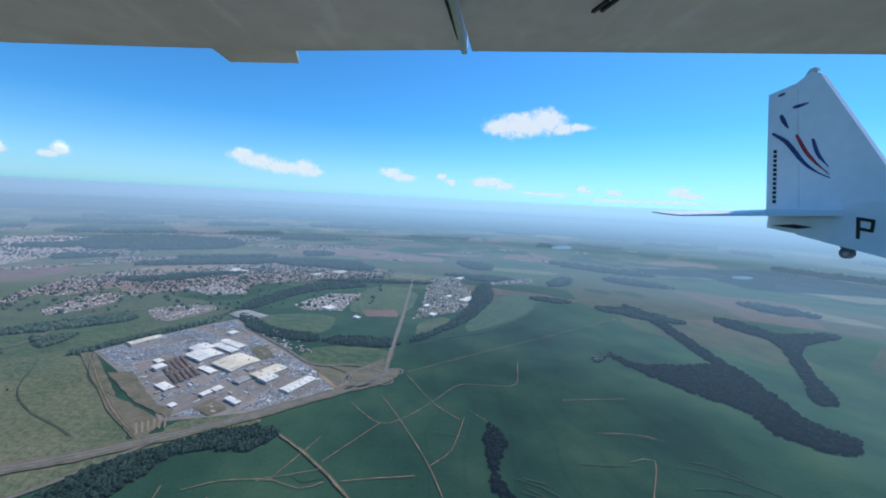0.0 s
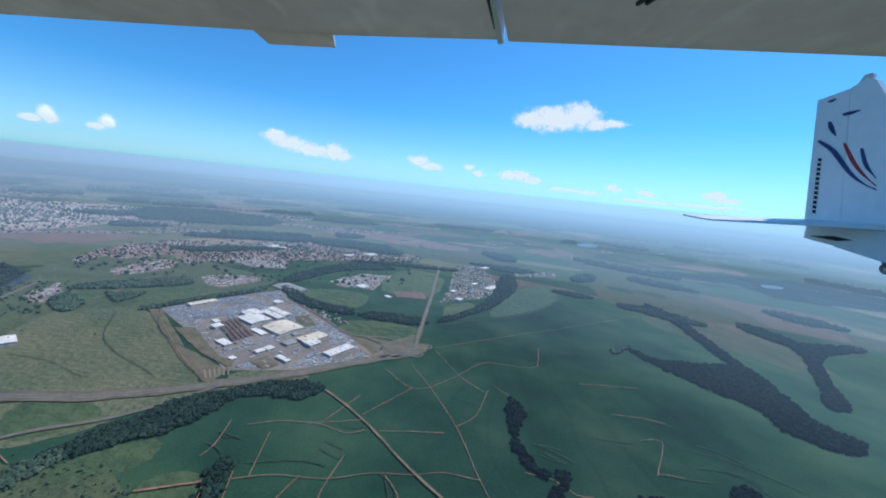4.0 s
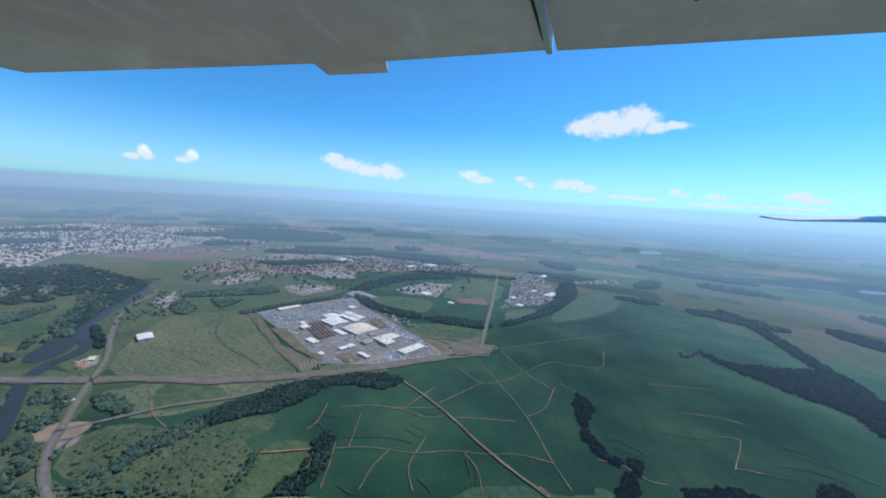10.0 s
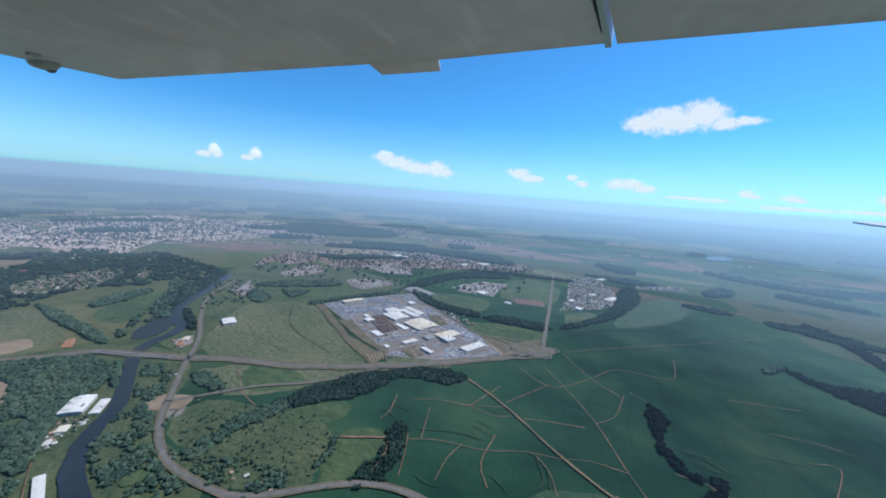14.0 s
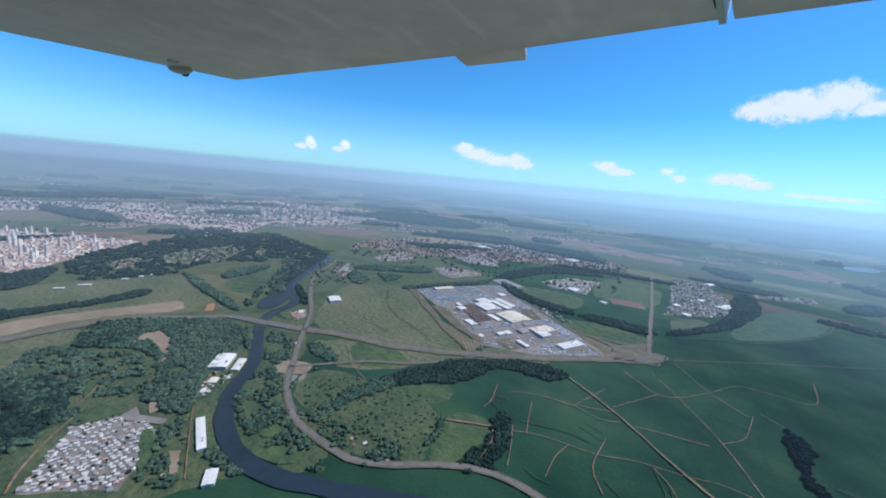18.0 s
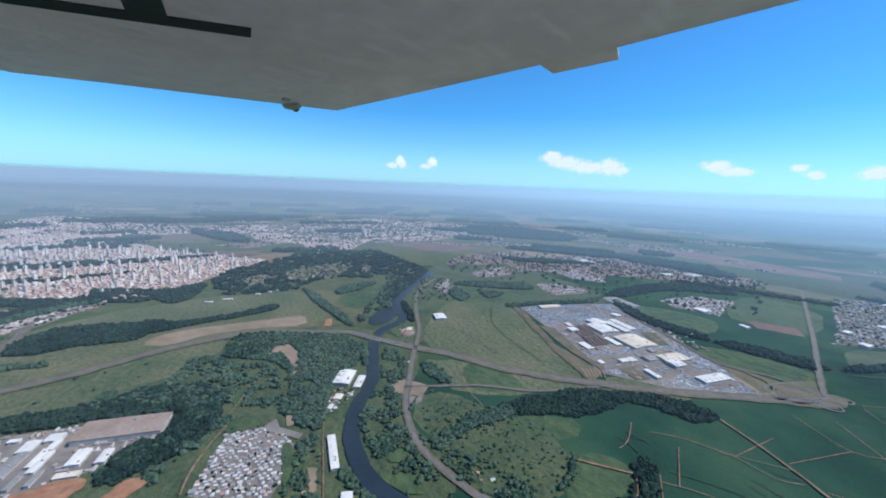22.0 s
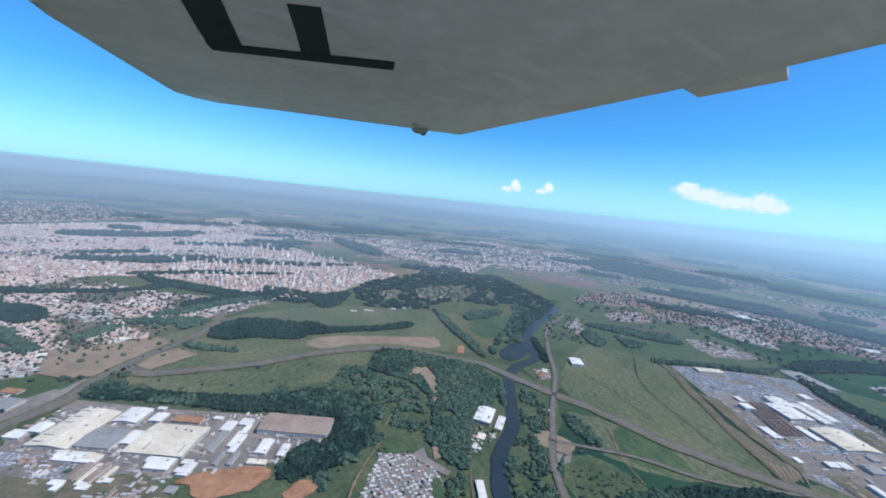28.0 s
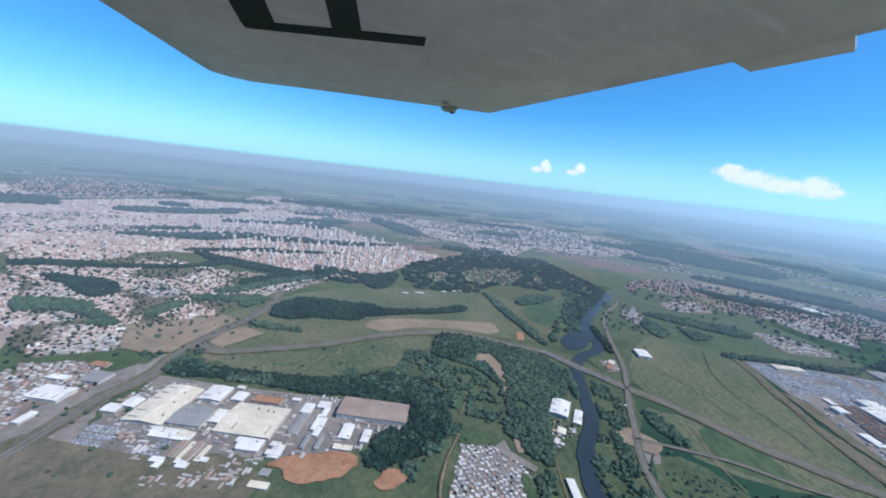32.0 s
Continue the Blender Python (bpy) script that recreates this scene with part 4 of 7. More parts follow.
field_bright("green_a", [(-87.7, 71.1), (-90.3, 76.4), (-76.1, 92.3), (-64.2, 81.9), (-69.3, 68.8), (-78.7, 64.6)])
field_bright("green_b", [(-46.8, 94.4), (-38.1, 98.2), (-27.4, 97.7), (-25.4, 90.0), (-27.4, 83.0), (-38.7, 86.5)])
field_bright("green_c", [(-27.5, 104.2), (-24.8, 138.5), (-7.5, 132.0), (-7.9, 103.3), (-17.2, 98.0)])
field_bright("green_d", [(-27.4, 69.9), (-25.0, 77.6), (-8.7, 76.7), (-9.0, 69.4), (-16.6, 63.5), (-23.5, 64.2)])
field_bright("green_e", [(-40.7, 25.4), (-37.6, 29.8), (-33.0, 32.5), (-31.9, 27.6), (-37.4, 24.5)])
field_bright("green_f", [(-31.1, 26.8), (-26.2, 28.8), (-25.0, 25.4), (-26.9, 18.7), (-28.6, 17.2)])
field_bright("green_g", [(-54.0, 32.2), (-48.2, 35.9), (-41.4, 33.8), (-48.0, 27.7)])
field_bright("green_h", [(-103.0, 40.3), (-106.5, 59.7), (-98.0, 53.9), (-88.4, 37.8), (-94.4, 35.0)])
field_bright("green_k", [(-117.1, 132.7), (-96.3, 149.9), (-72.8, 155.7), (-83.7, 138.6), (-101.0, 125.3)])
field_bright("green_l", [(-30.7, 26.4), (-26.1, 28.7), (-24.6, 24.8), (-25.6, 22.2), (-25.6, 20.0), (-26.3, 17.9), (-27.9, 16.5), (-28.8, 19.6), (-30.3, 24.9)])
field_tan("tan_a", [(-98.0, -3.3), (-101.3, 1.9), (-98.9, 11.1), (-95.5, 21.3), (-94.5, 26.2), (-87.4, 23.1), (-92.8, 15.8), (-95.4, 6.5), (-94.0, 0.4)])
field_tan("bare_a", [(-70.3, -39.9), (-72.9, -38.7), (-71.0, -33.0), (-67.5, -29.4), (-63.5, -28.8), (-66.9, -37.9)])
field_red("red_north", [(-96.1, 223.7), (-64.2, 234.0), (-35.3, 228.5), (0.3, 208.0), (0.4, 194.2), (-41.5, 194.2), (-72.8, 200.1)])
field_red("red_strip", [(-21.9, 104.1), (-12.6, 105.7), (-11.1, 99.5), (-19.2, 98.2)])
field_young("south_cane", [(-9.0, 25.0), (-2.0, 28.0), (5.0, 27.5), (8.0, 30.5), (12.0, 26.5), (30.0, 27.0), (36.0, 29.5), (42.0, 18.0), (25.0, 8.0), (0.0, 5.0), (-12.0, 15.0)])
field_red("red_verge", [(-150.1, 127.2), (-139.0, 139.3), (-131.1, 134.4), (-132.8, 121.7), (-135.1, 114.1)])
field_scrub("brown_paddock", [(-5.7, 96.6), (3.0, 102.3), (2.6, 90.7), (-5.3, 82.0)])
field_young("round_field", [(10.3, 110.2), (23.5, 131.7), (31.6, 134.3), (32.4, 122.8), (24.2, 105.8), (11.1, 92.0), (5.2, 89.5)])
bank_line("round_bank", [(-5.3, 79.7), (2.3, 85.4), (11.1, 90.8), (22.6, 103.5), (30.1, 116.7), (35.2, 131.1)])
field_dry("pine_field", [(-93.5, -29.1), (-92.9, -23.3), (-89.7, -16.2), (-86.7, -9.8), (-85.4, -1.8), (-80.5, -3.0), (-80.2, -10.6), (-81.7, -17.9), (-85.7, -24.8)])
field_tan("tan_d", [(-122.9, 136.5), (-97.9, 170.5), (-71.1, 177.9), (-76.4, 159.9), (-107.6, 136.0)])
lot("plant_lot", [(-65.3, 69.1), (-61.6, 76.7), (-49.8, 91.6), (-42.8, 84.3), (-29.9, 73.0), (-21.6, 66.5), (-14.1, 59.0), (-25.8, 51.3), (-36.8, 47.9), (-46.8, 56.5)])
lot("works_lot", [(-73.2, -42.2), (-79.3, -38.9), (-87.5, -35.1), (-81.3, -25.0), (-74.3, -11.8), (-70.3, -3.5), (-66.9, -5.8), (-66.4, -10.0), (-64.5, -12.6), (-65.7, -19.1), (-66.4, -22.6), (-68.5, -26.0), (-68.1, -31.2), (-73.1, -37.8), (-71.7, -40.4)])
lot("road_land", [(-77.2, -43.7), (-83.2, -42.1), (-88.7, -39.0), (-91.6, -35.1), (-99.5, -31.3), (-101.5, -27.0), (-98.6, -22.9), (-97.6, -26.8), (-89.1, -34.6), (-83.9, -37.8), (-77.9, -39.0), (-74.2, -41.1)])
lot("road_land_b", [(-57.8, 22.1), (-53.6, 24.1), (-50.9, 20.4), (-51.3, 18.2), (-56.1, 19.6)])
lot("clearing_i", [(-59.9, 2.8), (-60.4, 4.5), (-58.5, 4.0), (-55.4, 5.4), (-54.9, 4.6), (-59.0, 2.5)])
lot("road_land_c", [(-69.9, -45.9), (-84.9, -45.2), (-85.0, -41.2), (-77.1, -40.7), (-67.8, -40.5)])
soil_red("red_a", [(-65.7, -21.7), (-65.4, -16.7), (-63.9, -12.4), (-61.7, -13.2), (-61.0, -16.0), (-61.6, -19.4), (-63.7, -20.1)])
soil_red("red_b", [(-59.6, -12.1), (-60.8, -9.8), (-58.7, -8.3), (-57.9, -10.7), (-58.4, -12.1)])
soil_red("red_f", [(-87.8, 27.0), (-88.3, 29.5), (-83.8, 26.6), (-84.5, 25.4)])
bare_strip("clearing_f", [(-57.0, 20.0), (-57.2, 22.5), (-53.0, 24.2), (-51.8, 21.2), (-54.9, 19.0)])
bare_strip("red_c", [(-21.1, 63.9), (-18.4, 64.8), (-14.4, 61.2), (-15.6, 57.6)])
bare_strip("clearing_a", [(-81.5, 13.9), (-81.0, 15.9), (-76.3, 15.6), (-71.1, 12.6), (-69.0, 11.0), (-74.6, 13.0), (-78.0, 13.3), (-78.8, 10.8)])
bare_strip("clearing_g", [(-60.3, 5.6), (-60.3, 6.4), (-57.8, 5.5), (-58.0, 4.7)])
bare_strip("clearing_j", [(-50.0, 3.1), (-49.4, 3.7), (-46.5, 2.1), (-46.5, 1.3)])
bare_strip("sw_ground", [(-105.8, -41.8), (-106.0, -35.0), (-107.9, -26.9), (-102.1, -23.4), (-97.7, -30.1), (-95.6, -32.5), (-101.0, -39.5)])
verge_strip("plant_edge", [(-66.5, 67.7), (-64.2, 68.4), (-47.4, 53.4), (-36.4, 48.0), (-35.9, 42.9), (-45.3, 49.5)])
verge_strip("plant_green", [(-37.8, 73.6), (-35.6, 76.0), (-31.1, 69.8), (-33.3, 68.5)])
verge_strip("plant_green_b", [(-35.1, 51.4), (-33.5, 54.1), (-30.0, 51.7), (-31.4, 49.7)])
verge_strip("plant_brown", [(-55.3, 60.7), (-51.5, 61.5), (-45.2, 55.9), (-40.2, 51.9), (-37.0, 51.0), (-36.5, 48.7), (-43.9, 52.3)])
verge_strip("junction_slope", [(-23.0, 66.7), (-19.9, 66.7), (-16.2, 64.5), (-15.3, 61.3), (-16.3, 59.6)])
verge_strip("junction_ground", [(-21.6, 67.9), (-14.7, 66.6), (-10.4, 71.7), (-9.8, 67.2), (-6.7, 67.1), (-7.0, 64.0), (-10.2, 60.4), (-14.9, 58.7), (-14.9, 63.3), (-16.6, 65.4)])
clearing("clearing_b", [(-69.8, 2.8), (-71.8, 5.3), (-69.1, 4.5), (-65.4, 1.2)])
clearing("clearing_c", [(-66.8, 10.9), (-66.2, 12.7), (-64.3, 11.4), (-65.4, 9.8)])
clearing("clearing_d", [(-45.8, 9.9), (-45.2, 12.4), (-43.5, 12.1), (-44.2, 9.6)])
clearing("clearing_e", [(-44.8, 7.3), (-42.2, 10.2), (-38.4, 9.7), (-40.8, 7.6)])
clearing("clearing_h", [(-63.0, -0.1), (-62.3, 2.8), (-60.4, 2.7), (-60.4, 1.4), (-61.6, -1.0)])
clearing("clearing_k", [(-55.1, 2.7), (-55.2, 3.8), (-51.9, 2.6), (-49.2, 0.8), (-48.9, -0.2)])
town("riverside", [(-60.1, 11.3), (-61.5, 14.4), (-60.7, 17.5), (-58.7, 15.1), (-57.7, 12.1), (-56.5, 9.7)])
town("suburb_n", [(-246.2, 71.2), (-242.4, 107.3), (-219.7, 132.1), (-190.2, 114.7), (-164.9, 82.7), (-184.7, 84.8), (-203.6, 57.6)])
town("suburb_o", [(-297.4, 136.8), (-256.1, 173.4), (-225.7, 186.6), (-203.0, 187.4), (-179.2, 162.2), (-211.6, 136.8), (-258.8, 120.0)])
town("suburb_p", [(-132.1, -37.7), (-142.6, -33.2), (-137.3, -16.8), (-129.5, -2.6), (-118.3, -20.4), (-114.2, -25.0), (-122.5, -35.1)])
town("suburb_r", [(-355.1, -152.0), (-432.7, -151.7), (-434.4, -95.4), (-340.3, -51.7), (-304.5, -83.4), (-267.4, -117.8)])
town("suburb_s", [(-329.1, -34.5), (-406.0, 0.6), (-322.1, 24.1), (-281.7, 64.6), (-281.0, 110.1), (-235.2, 86.9), (-246.0, 52.8), (-256.7, 22.0)])
town("suburb_y", [(-230.1, 87.7), (-270.1, 141.4), (-262.5, 199.3), (-221.4, 231.3), (-187.2, 197.9), (-187.8, 137.6), (-182.7, 100.2), (-186.7, 68.1)])
town("suburb_z", [(-139.5, 49.9), (-140.0, 62.4), (-130.9, 64.1), (-118.9, 49.3), (-125.6, 42.3)])
town("north_k", [(-116.8, 98.3), (-121.9, 111.5), (-121.5, 127.4), (-117.7, 141.6), (-104.8, 141.6), (-99.7, 131.9), (-107.5, 122.3), (-114.8, 114.7), (-112.6, 102.9), (-109.3, 91.9)])
town("north_l", [(-94.8, 119.2), (-98.3, 135.4), (-91.0, 158.5), (-79.5, 169.6), (-56.3, 168.7), (-34.2, 172.1), (-20.1, 163.1), (-20.5, 149.4), (-39.5, 144.7), (-52.8, 134.2), (-64.2, 130.6), (-60.0, 116.4), (-76.5, 123.3), (-81.5, 112.0)])
town("north_m", [(-95.7, 90.3), (-100.9, 99.0), (-99.3, 109.0), (-92.3, 107.7), (-88.8, 102.5), (-88.8, 94.0), (-91.9, 88.6)])
town("sw_more", [(-178.2, -83.1), (-158.1, -47.4), (-138.9, -26.0), (-129.1, -15.7), (-119.7, -25.4), (-123.5, -41.0), (-133.3, -57.2), (-133.9, -65.8)])
town("sw_edge", [(-119.2, -60.1), (-121.2, -51.8), (-116.0, -38.7), (-108.5, -31.4), (-99.1, -35.7), (-97.0, -44.5), (-95.0, -50.7)])
town("north_w", [(-269.5, 115.1), (-290.1, 149.9), (-295.5, 204.1), (-249.6, 201.2), (-209.8, 195.6), (-180.3, 158.0), (-182.2, 119.7), (-167.9, 88.5), (-157.1, 68.2), (-158.5, 61.2)])
town("north_g", [(-89.9, 133.4), (-80.9, 161.1), (-47.9, 167.9), (-17.7, 164.5), (-34.7, 144.3), (-66.3, 128.1)])
town("north_a", [(-118.0, 108.3), (-125.5, 126.9), (-113.3, 130.7), (-103.0, 130.5), (-95.8, 120.2), (-102.7, 112.7), (-107.3, 101.6)])
town("north_c", [(-95.5, 110.6), (-94.5, 123.5), (-85.1, 143.2), (-82.8, 151.8), (-72.3, 159.6), (-61.8, 136.4), (-65.8, 124.3), (-83.6, 119.2), (-85.3, 104.0)])
town("north_i", [(-201.0, 129.0), (-213.8, 154.9), (-200.8, 173.0), (-190.7, 192.2), (-170.2, 185.5), (-163.4, 142.1), (-168.2, 124.0), (-173.0, 109.0)])
town("north_j", [(-117.5, 101.1), (-114.2, 104.4), (-109.0, 96.8), (-111.4, 94.1)])
town("hill_estate", [(-136.9, 41.3), (-140.6, 50.5), (-135.6, 61.5), (-126.7, 57.3), (-121.8, 43.0), (-124.5, 36.6)])
town("hill_b", [(-133.8, 26.6), (-138.6, 35.4), (-131.7, 35.7), (-123.6, 25.6)])
town("hill_c", [(-132.1, 67.6), (-128.0, 70.3), (-119.3, 63.1), (-122.7, 61.8)])
town("west_quarter", [(-141.8, -84.5), (-148.9, -70.3), (-94.7, -50.2), (-83.5, -54.6)])
town("sw_base", [(-136.3, -66.8), (-144.6, -64.6), (-144.1, -40.9), (-119.9, -23.8), (-107.9, -26.9), (-102.8, -34.5), (-102.8, -41.1), (-96.3, -49.2), (-96.8, -51.4)])
town("sw_a", [(-147.8, -66.0), (-145.9, -48.7), (-134.9, -45.7), (-137.0, -56.6), (-140.1, -63.6)])
town("sw_c", [(-118.9, -48.8), (-121.5, -45.5), (-115.8, -40.9), (-110.6, -42.5), (-113.0, -46.5)])
town("sw_g", [(-127.5, -60.6), (-131.9, -57.7), (-126.9, -54.6), (-122.9, -56.6)])
pale_town("houses_near", [(-62.5, 0.1), (-60.0, 2.6), (-57.2, 3.8), (-54.3, 3.8), (-50.6, 0.8), (-48.4, -1.7), (-54.4, -6.6), (-56.6, -4.7), (-59.9, -2.2)])
pale_town("estate", [(-4.2, 153.5), (12.4, 164.2), (7.3, 149.8), (11.3, 129.6), (7.8, 111.7), (3.9, 104.8), (-6.4, 98.2)])
pale_town("estate_b", [(-41.0, 105.7), (-35.9, 120.0), (-26.0, 121.2), (-27.2, 102.2), (-37.1, 101.8)])
pale_town("hamlet", [(19.5, 153.8), (37.7, 161.6), (37.8, 152.0), (20.6, 145.0)])
pale_town("works_w", [(-93.8, -50.2), (-92.6, -43.0), (-88.8, -39.2), (-87.0, -39.2), (-83.0, -41.3), (-82.0, -44.1), (-79.7, -44.7)])
pale_town("works_x", [(-95.8, -49.3), (-100.1, -49.3), (-103.0, -45.8), (-99.9, -41.0), (-96.4, -39.9), (-94.9, -44.1)])
pale_town("suburb_x", [(-123.7, -22.5), (-130.6, -17.1), (-131.6, -8.5), (-128.1, -5.5), (-120.1, -14.6), (-118.3, -20.4)])
pale_town("north_h", [(-93.6, 150.0), (-87.0, 167.5), (-76.4, 154.2), (-86.3, 141.9)])
pale_town("north_b", [(-98.0, 89.9), (-99.0, 101.6), (-96.9, 106.8), (-87.8, 100.4), (-90.9, 89.9), (-92.9, 86.0)])
pale_town("north_d", [(-74.1, 94.2), (-71.3, 99.4), (-62.9, 101.6), (-59.1, 98.0), (-63.5, 86.8), (-67.4, 87.4)])
pale_town("north_e", [(-82.4, 117.4), (-80.0, 124.8), (-68.6, 133.0), (-60.1, 114.5), (-70.4, 111.7)])
pale_town("north_f", [(-94.7, 68.7), (-96.3, 76.1), (-86.4, 68.3), (-85.7, 64.1), (-88.7, 63.4)])
pale_town("bridge_yard", [(-73.0, 35.6), (-72.7, 39.4), (-69.5, 36.2), (-69.8, 33.6)])
pale_town("west_works", [(-81.2, -53.5), (-93.0, -49.8), (-80.4, -44.9), (-75.6, -46.5)])
pale_town("sw_b", [(-127.2, -46.3), (-133.3, -41.7), (-122.4, -35.2), (-119.3, -37.0), (-123.5, -44.4)])
pale_town("sw_d", [(-113.3, -57.8), (-114.1, -53.2), (-112.3, -47.5), (-109.0, -47.0), (-107.3, -53.2), (-107.1, -55.4)])
pale_town("sw_e", [(-97.4, -49.6), (-102.0, -49.5), (-102.3, -42.2), (-96.2, -39.9), (-95.1, -46.5)])
city("centre", [(-257.9, -114.1), (-292.2, -80.8), (-322.9, -42.2), (-358.9, 2.9), (-278.7, 17.4), (-228.3, 14.9), (-191.9, 28.3), (-170.5, 39.8), (-158.0, 47.7), (-142.1, 20.7), (-127.1, 6.3), (-131.4, -5.0), (-151.4, -20.0), (-164.7, -40.6), (-159.3, -51.9), (-150.9, -60.3), (-147.4, -71.1)])
city("west_side", [(-324.2, -177.8), (-328.3, -130.1), (-175.6, -76.8), (-157.6, -74.5), (-144.0, -85.6)])
pale_town("sw_p", [(-126.5, -44.4), (-130.5, -42.4), (-125.6, -37.6), (-120.3, -35.7), (-120.8, -39.5), (-122.4, -42.6)])
pale_town("sw_q", [(-106.5, -51.4), (-107.3, -47.8), (-103.3, -42.6), (-98.5, -40.7), (-97.9, -46.0), (-100.7, -49.3)])
pale_town("sw_r", [(-128.6, -61.0), (-130.0, -56.7), (-125.7, -52.8), (-118.9, -53.0), (-119.6, -57.6)])
bare_strip("interchange", [(-104.1, -40.7), (-101.6, -23.8), (-97.7, -20.2), (-93.0, -27.2), (-93.5, -36.2), (-96.4, -40.1)])
wood("belt_b", [(-152.3, -69.9), (-148.1, -58.8), (-144.9, -47.5), (-145.6, -36.1), (-150.0, -30.1), (-152.0, -23.2), (-145.4, -29.7), (-142.4, -41.4), (-143.6, -55.5), (-146.8, -67.8)])
wood("belt_c", [(-164.7, -38.5), (-157.1, -30.6), (-148.5, -23.1), (-141.6, -14.6), (-133.6, -3.7), (-128.3, 4.5), (-125.1, 3.7), (-130.2, -4.2), (-136.8, -16.2), (-144.6, -25.7), (-153.4, -33.1)])
wood("belt_d", [(-136.7, -61.5), (-133.7, -52.6), (-130.2, -47.6), (-129.2, -53.1), (-131.8, -59.0)])
wood("belt_e", [(-120.1, -34.8), (-119.0, -24.6), (-117.2, -18.0), (-115.2, -22.4), (-116.5, -32.4)])
wood("belt_f", [(-122.6, -30.1), (-127.0, -22.6), (-132.6, -12.3), (-133.9, -0.6), (-128.9, -12.6), (-123.2, -21.4), (-119.5, -27.8)])
wood("belt_g", [(-119.6, -57.6), (-118.3, -49.8), (-111.6, -45.6), (-105.5, -41.8), (-109.0, -46.3), (-114.1, -51.4), (-115.8, -56.2)])
wood("belt_h", [(-109.9, -39.8), (-116.3, -37.8), (-117.2, -32.5), (-112.0, -35.3), (-106.9, -38.4)])
wood("belt_j", [(-100.3, -39.1), (-99.2, -33.9), (-100.5, -30.4), (-96.5, -33.5), (-97.2, -37.7)])
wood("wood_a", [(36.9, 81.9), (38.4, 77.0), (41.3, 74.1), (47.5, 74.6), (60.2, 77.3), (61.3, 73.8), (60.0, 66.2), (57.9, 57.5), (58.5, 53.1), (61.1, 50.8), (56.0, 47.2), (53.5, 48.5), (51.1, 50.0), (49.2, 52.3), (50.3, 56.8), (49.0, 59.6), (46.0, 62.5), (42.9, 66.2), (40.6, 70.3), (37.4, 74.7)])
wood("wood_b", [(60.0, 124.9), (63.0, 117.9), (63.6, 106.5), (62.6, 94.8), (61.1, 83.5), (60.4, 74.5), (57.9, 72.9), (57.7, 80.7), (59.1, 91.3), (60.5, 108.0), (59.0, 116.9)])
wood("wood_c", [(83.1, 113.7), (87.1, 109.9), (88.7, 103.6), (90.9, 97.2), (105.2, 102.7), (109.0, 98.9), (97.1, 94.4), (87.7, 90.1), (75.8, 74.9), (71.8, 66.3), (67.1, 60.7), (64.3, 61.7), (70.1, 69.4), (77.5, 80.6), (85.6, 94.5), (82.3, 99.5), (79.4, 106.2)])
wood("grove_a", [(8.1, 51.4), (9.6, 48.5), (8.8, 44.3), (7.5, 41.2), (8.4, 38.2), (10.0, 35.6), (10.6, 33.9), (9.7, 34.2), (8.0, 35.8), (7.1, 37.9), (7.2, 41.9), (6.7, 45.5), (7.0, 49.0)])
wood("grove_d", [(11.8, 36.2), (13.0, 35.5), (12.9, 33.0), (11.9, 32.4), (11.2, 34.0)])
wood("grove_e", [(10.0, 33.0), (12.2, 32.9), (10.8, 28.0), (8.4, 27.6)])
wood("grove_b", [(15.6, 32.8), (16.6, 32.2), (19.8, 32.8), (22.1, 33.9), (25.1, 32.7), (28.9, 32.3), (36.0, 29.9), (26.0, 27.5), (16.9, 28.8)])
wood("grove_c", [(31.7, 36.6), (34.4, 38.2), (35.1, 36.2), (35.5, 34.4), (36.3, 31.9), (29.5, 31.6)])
wood("hamlet_wood", [(45.5, 157.7), (57.8, 167.6), (52.5, 152.5), (46.3, 147.8), (41.5, 146.6)])
wood("road_copse", [(-104.0, -23.1), (-101.7, -19.5), (-99.1, -15.0), (-96.6, -13.8), (-98.5, -17.7), (-101.5, -22.2)])
wood("river_trees", [(-99.2, 52.8), (-103.3, 60.5), (-111.1, 77.5), (-110.0, 81.1), (-103.9, 70.5), (-97.3, 59.2), (-92.2, 51.2), (-88.3, 46.5), (-90.7, 46.3)])
wood("river_trees_b", [(-87.9, 49.6), (-84.6, 48.6), (-78.4, 44.4), (-74.1, 40.5), (-75.7, 40.7), (-79.2, 43.3), (-84.2, 46.0)])
wood("spot", [(32.7, 77.8), (37.0, 80.7), (36.1, 77.4), (31.8, 74.1)])
wood("hedge_a", [(-51.0, 25.4), (-52.1, 21.9), (-50.9, 18.3), (-48.9, 16.6), (-45.4, 15.0), (-38.4, 12.7), (-34.3, 13.2), (-29.7, 15.3), (-25.5, 18.9), (-25.3, 18.5), (-29.5, 15.0), (-34.3, 12.8), (-38.3, 12.2), (-45.4, 14.6), (-49.2, 16.4), (-51.5, 18.3), (-52.6, 22.1)])
wood("farm_wood", [(-44.8, 16.6), (-41.5, 16.0), (-37.3, 17.0), (-32.7, 17.4), (-29.4, 18.0), (-28.8, 17.0), (-31.2, 15.1), (-35.1, 13.3), (-39.2, 13.6), (-43.2, 14.5)])
wood("thicket", [(-41.6, 26.0), (-40.4, 25.6), (-41.1, 21.7), (-42.6, 19.6), (-43.4, 17.1), (-44.3, 17.4), (-43.4, 20.5)])
wood("copse_b", [(-59.7, 27.7), (-58.0, 30.0), (-51.3, 27.9), (-51.1, 26.4), (-55.4, 26.2)])
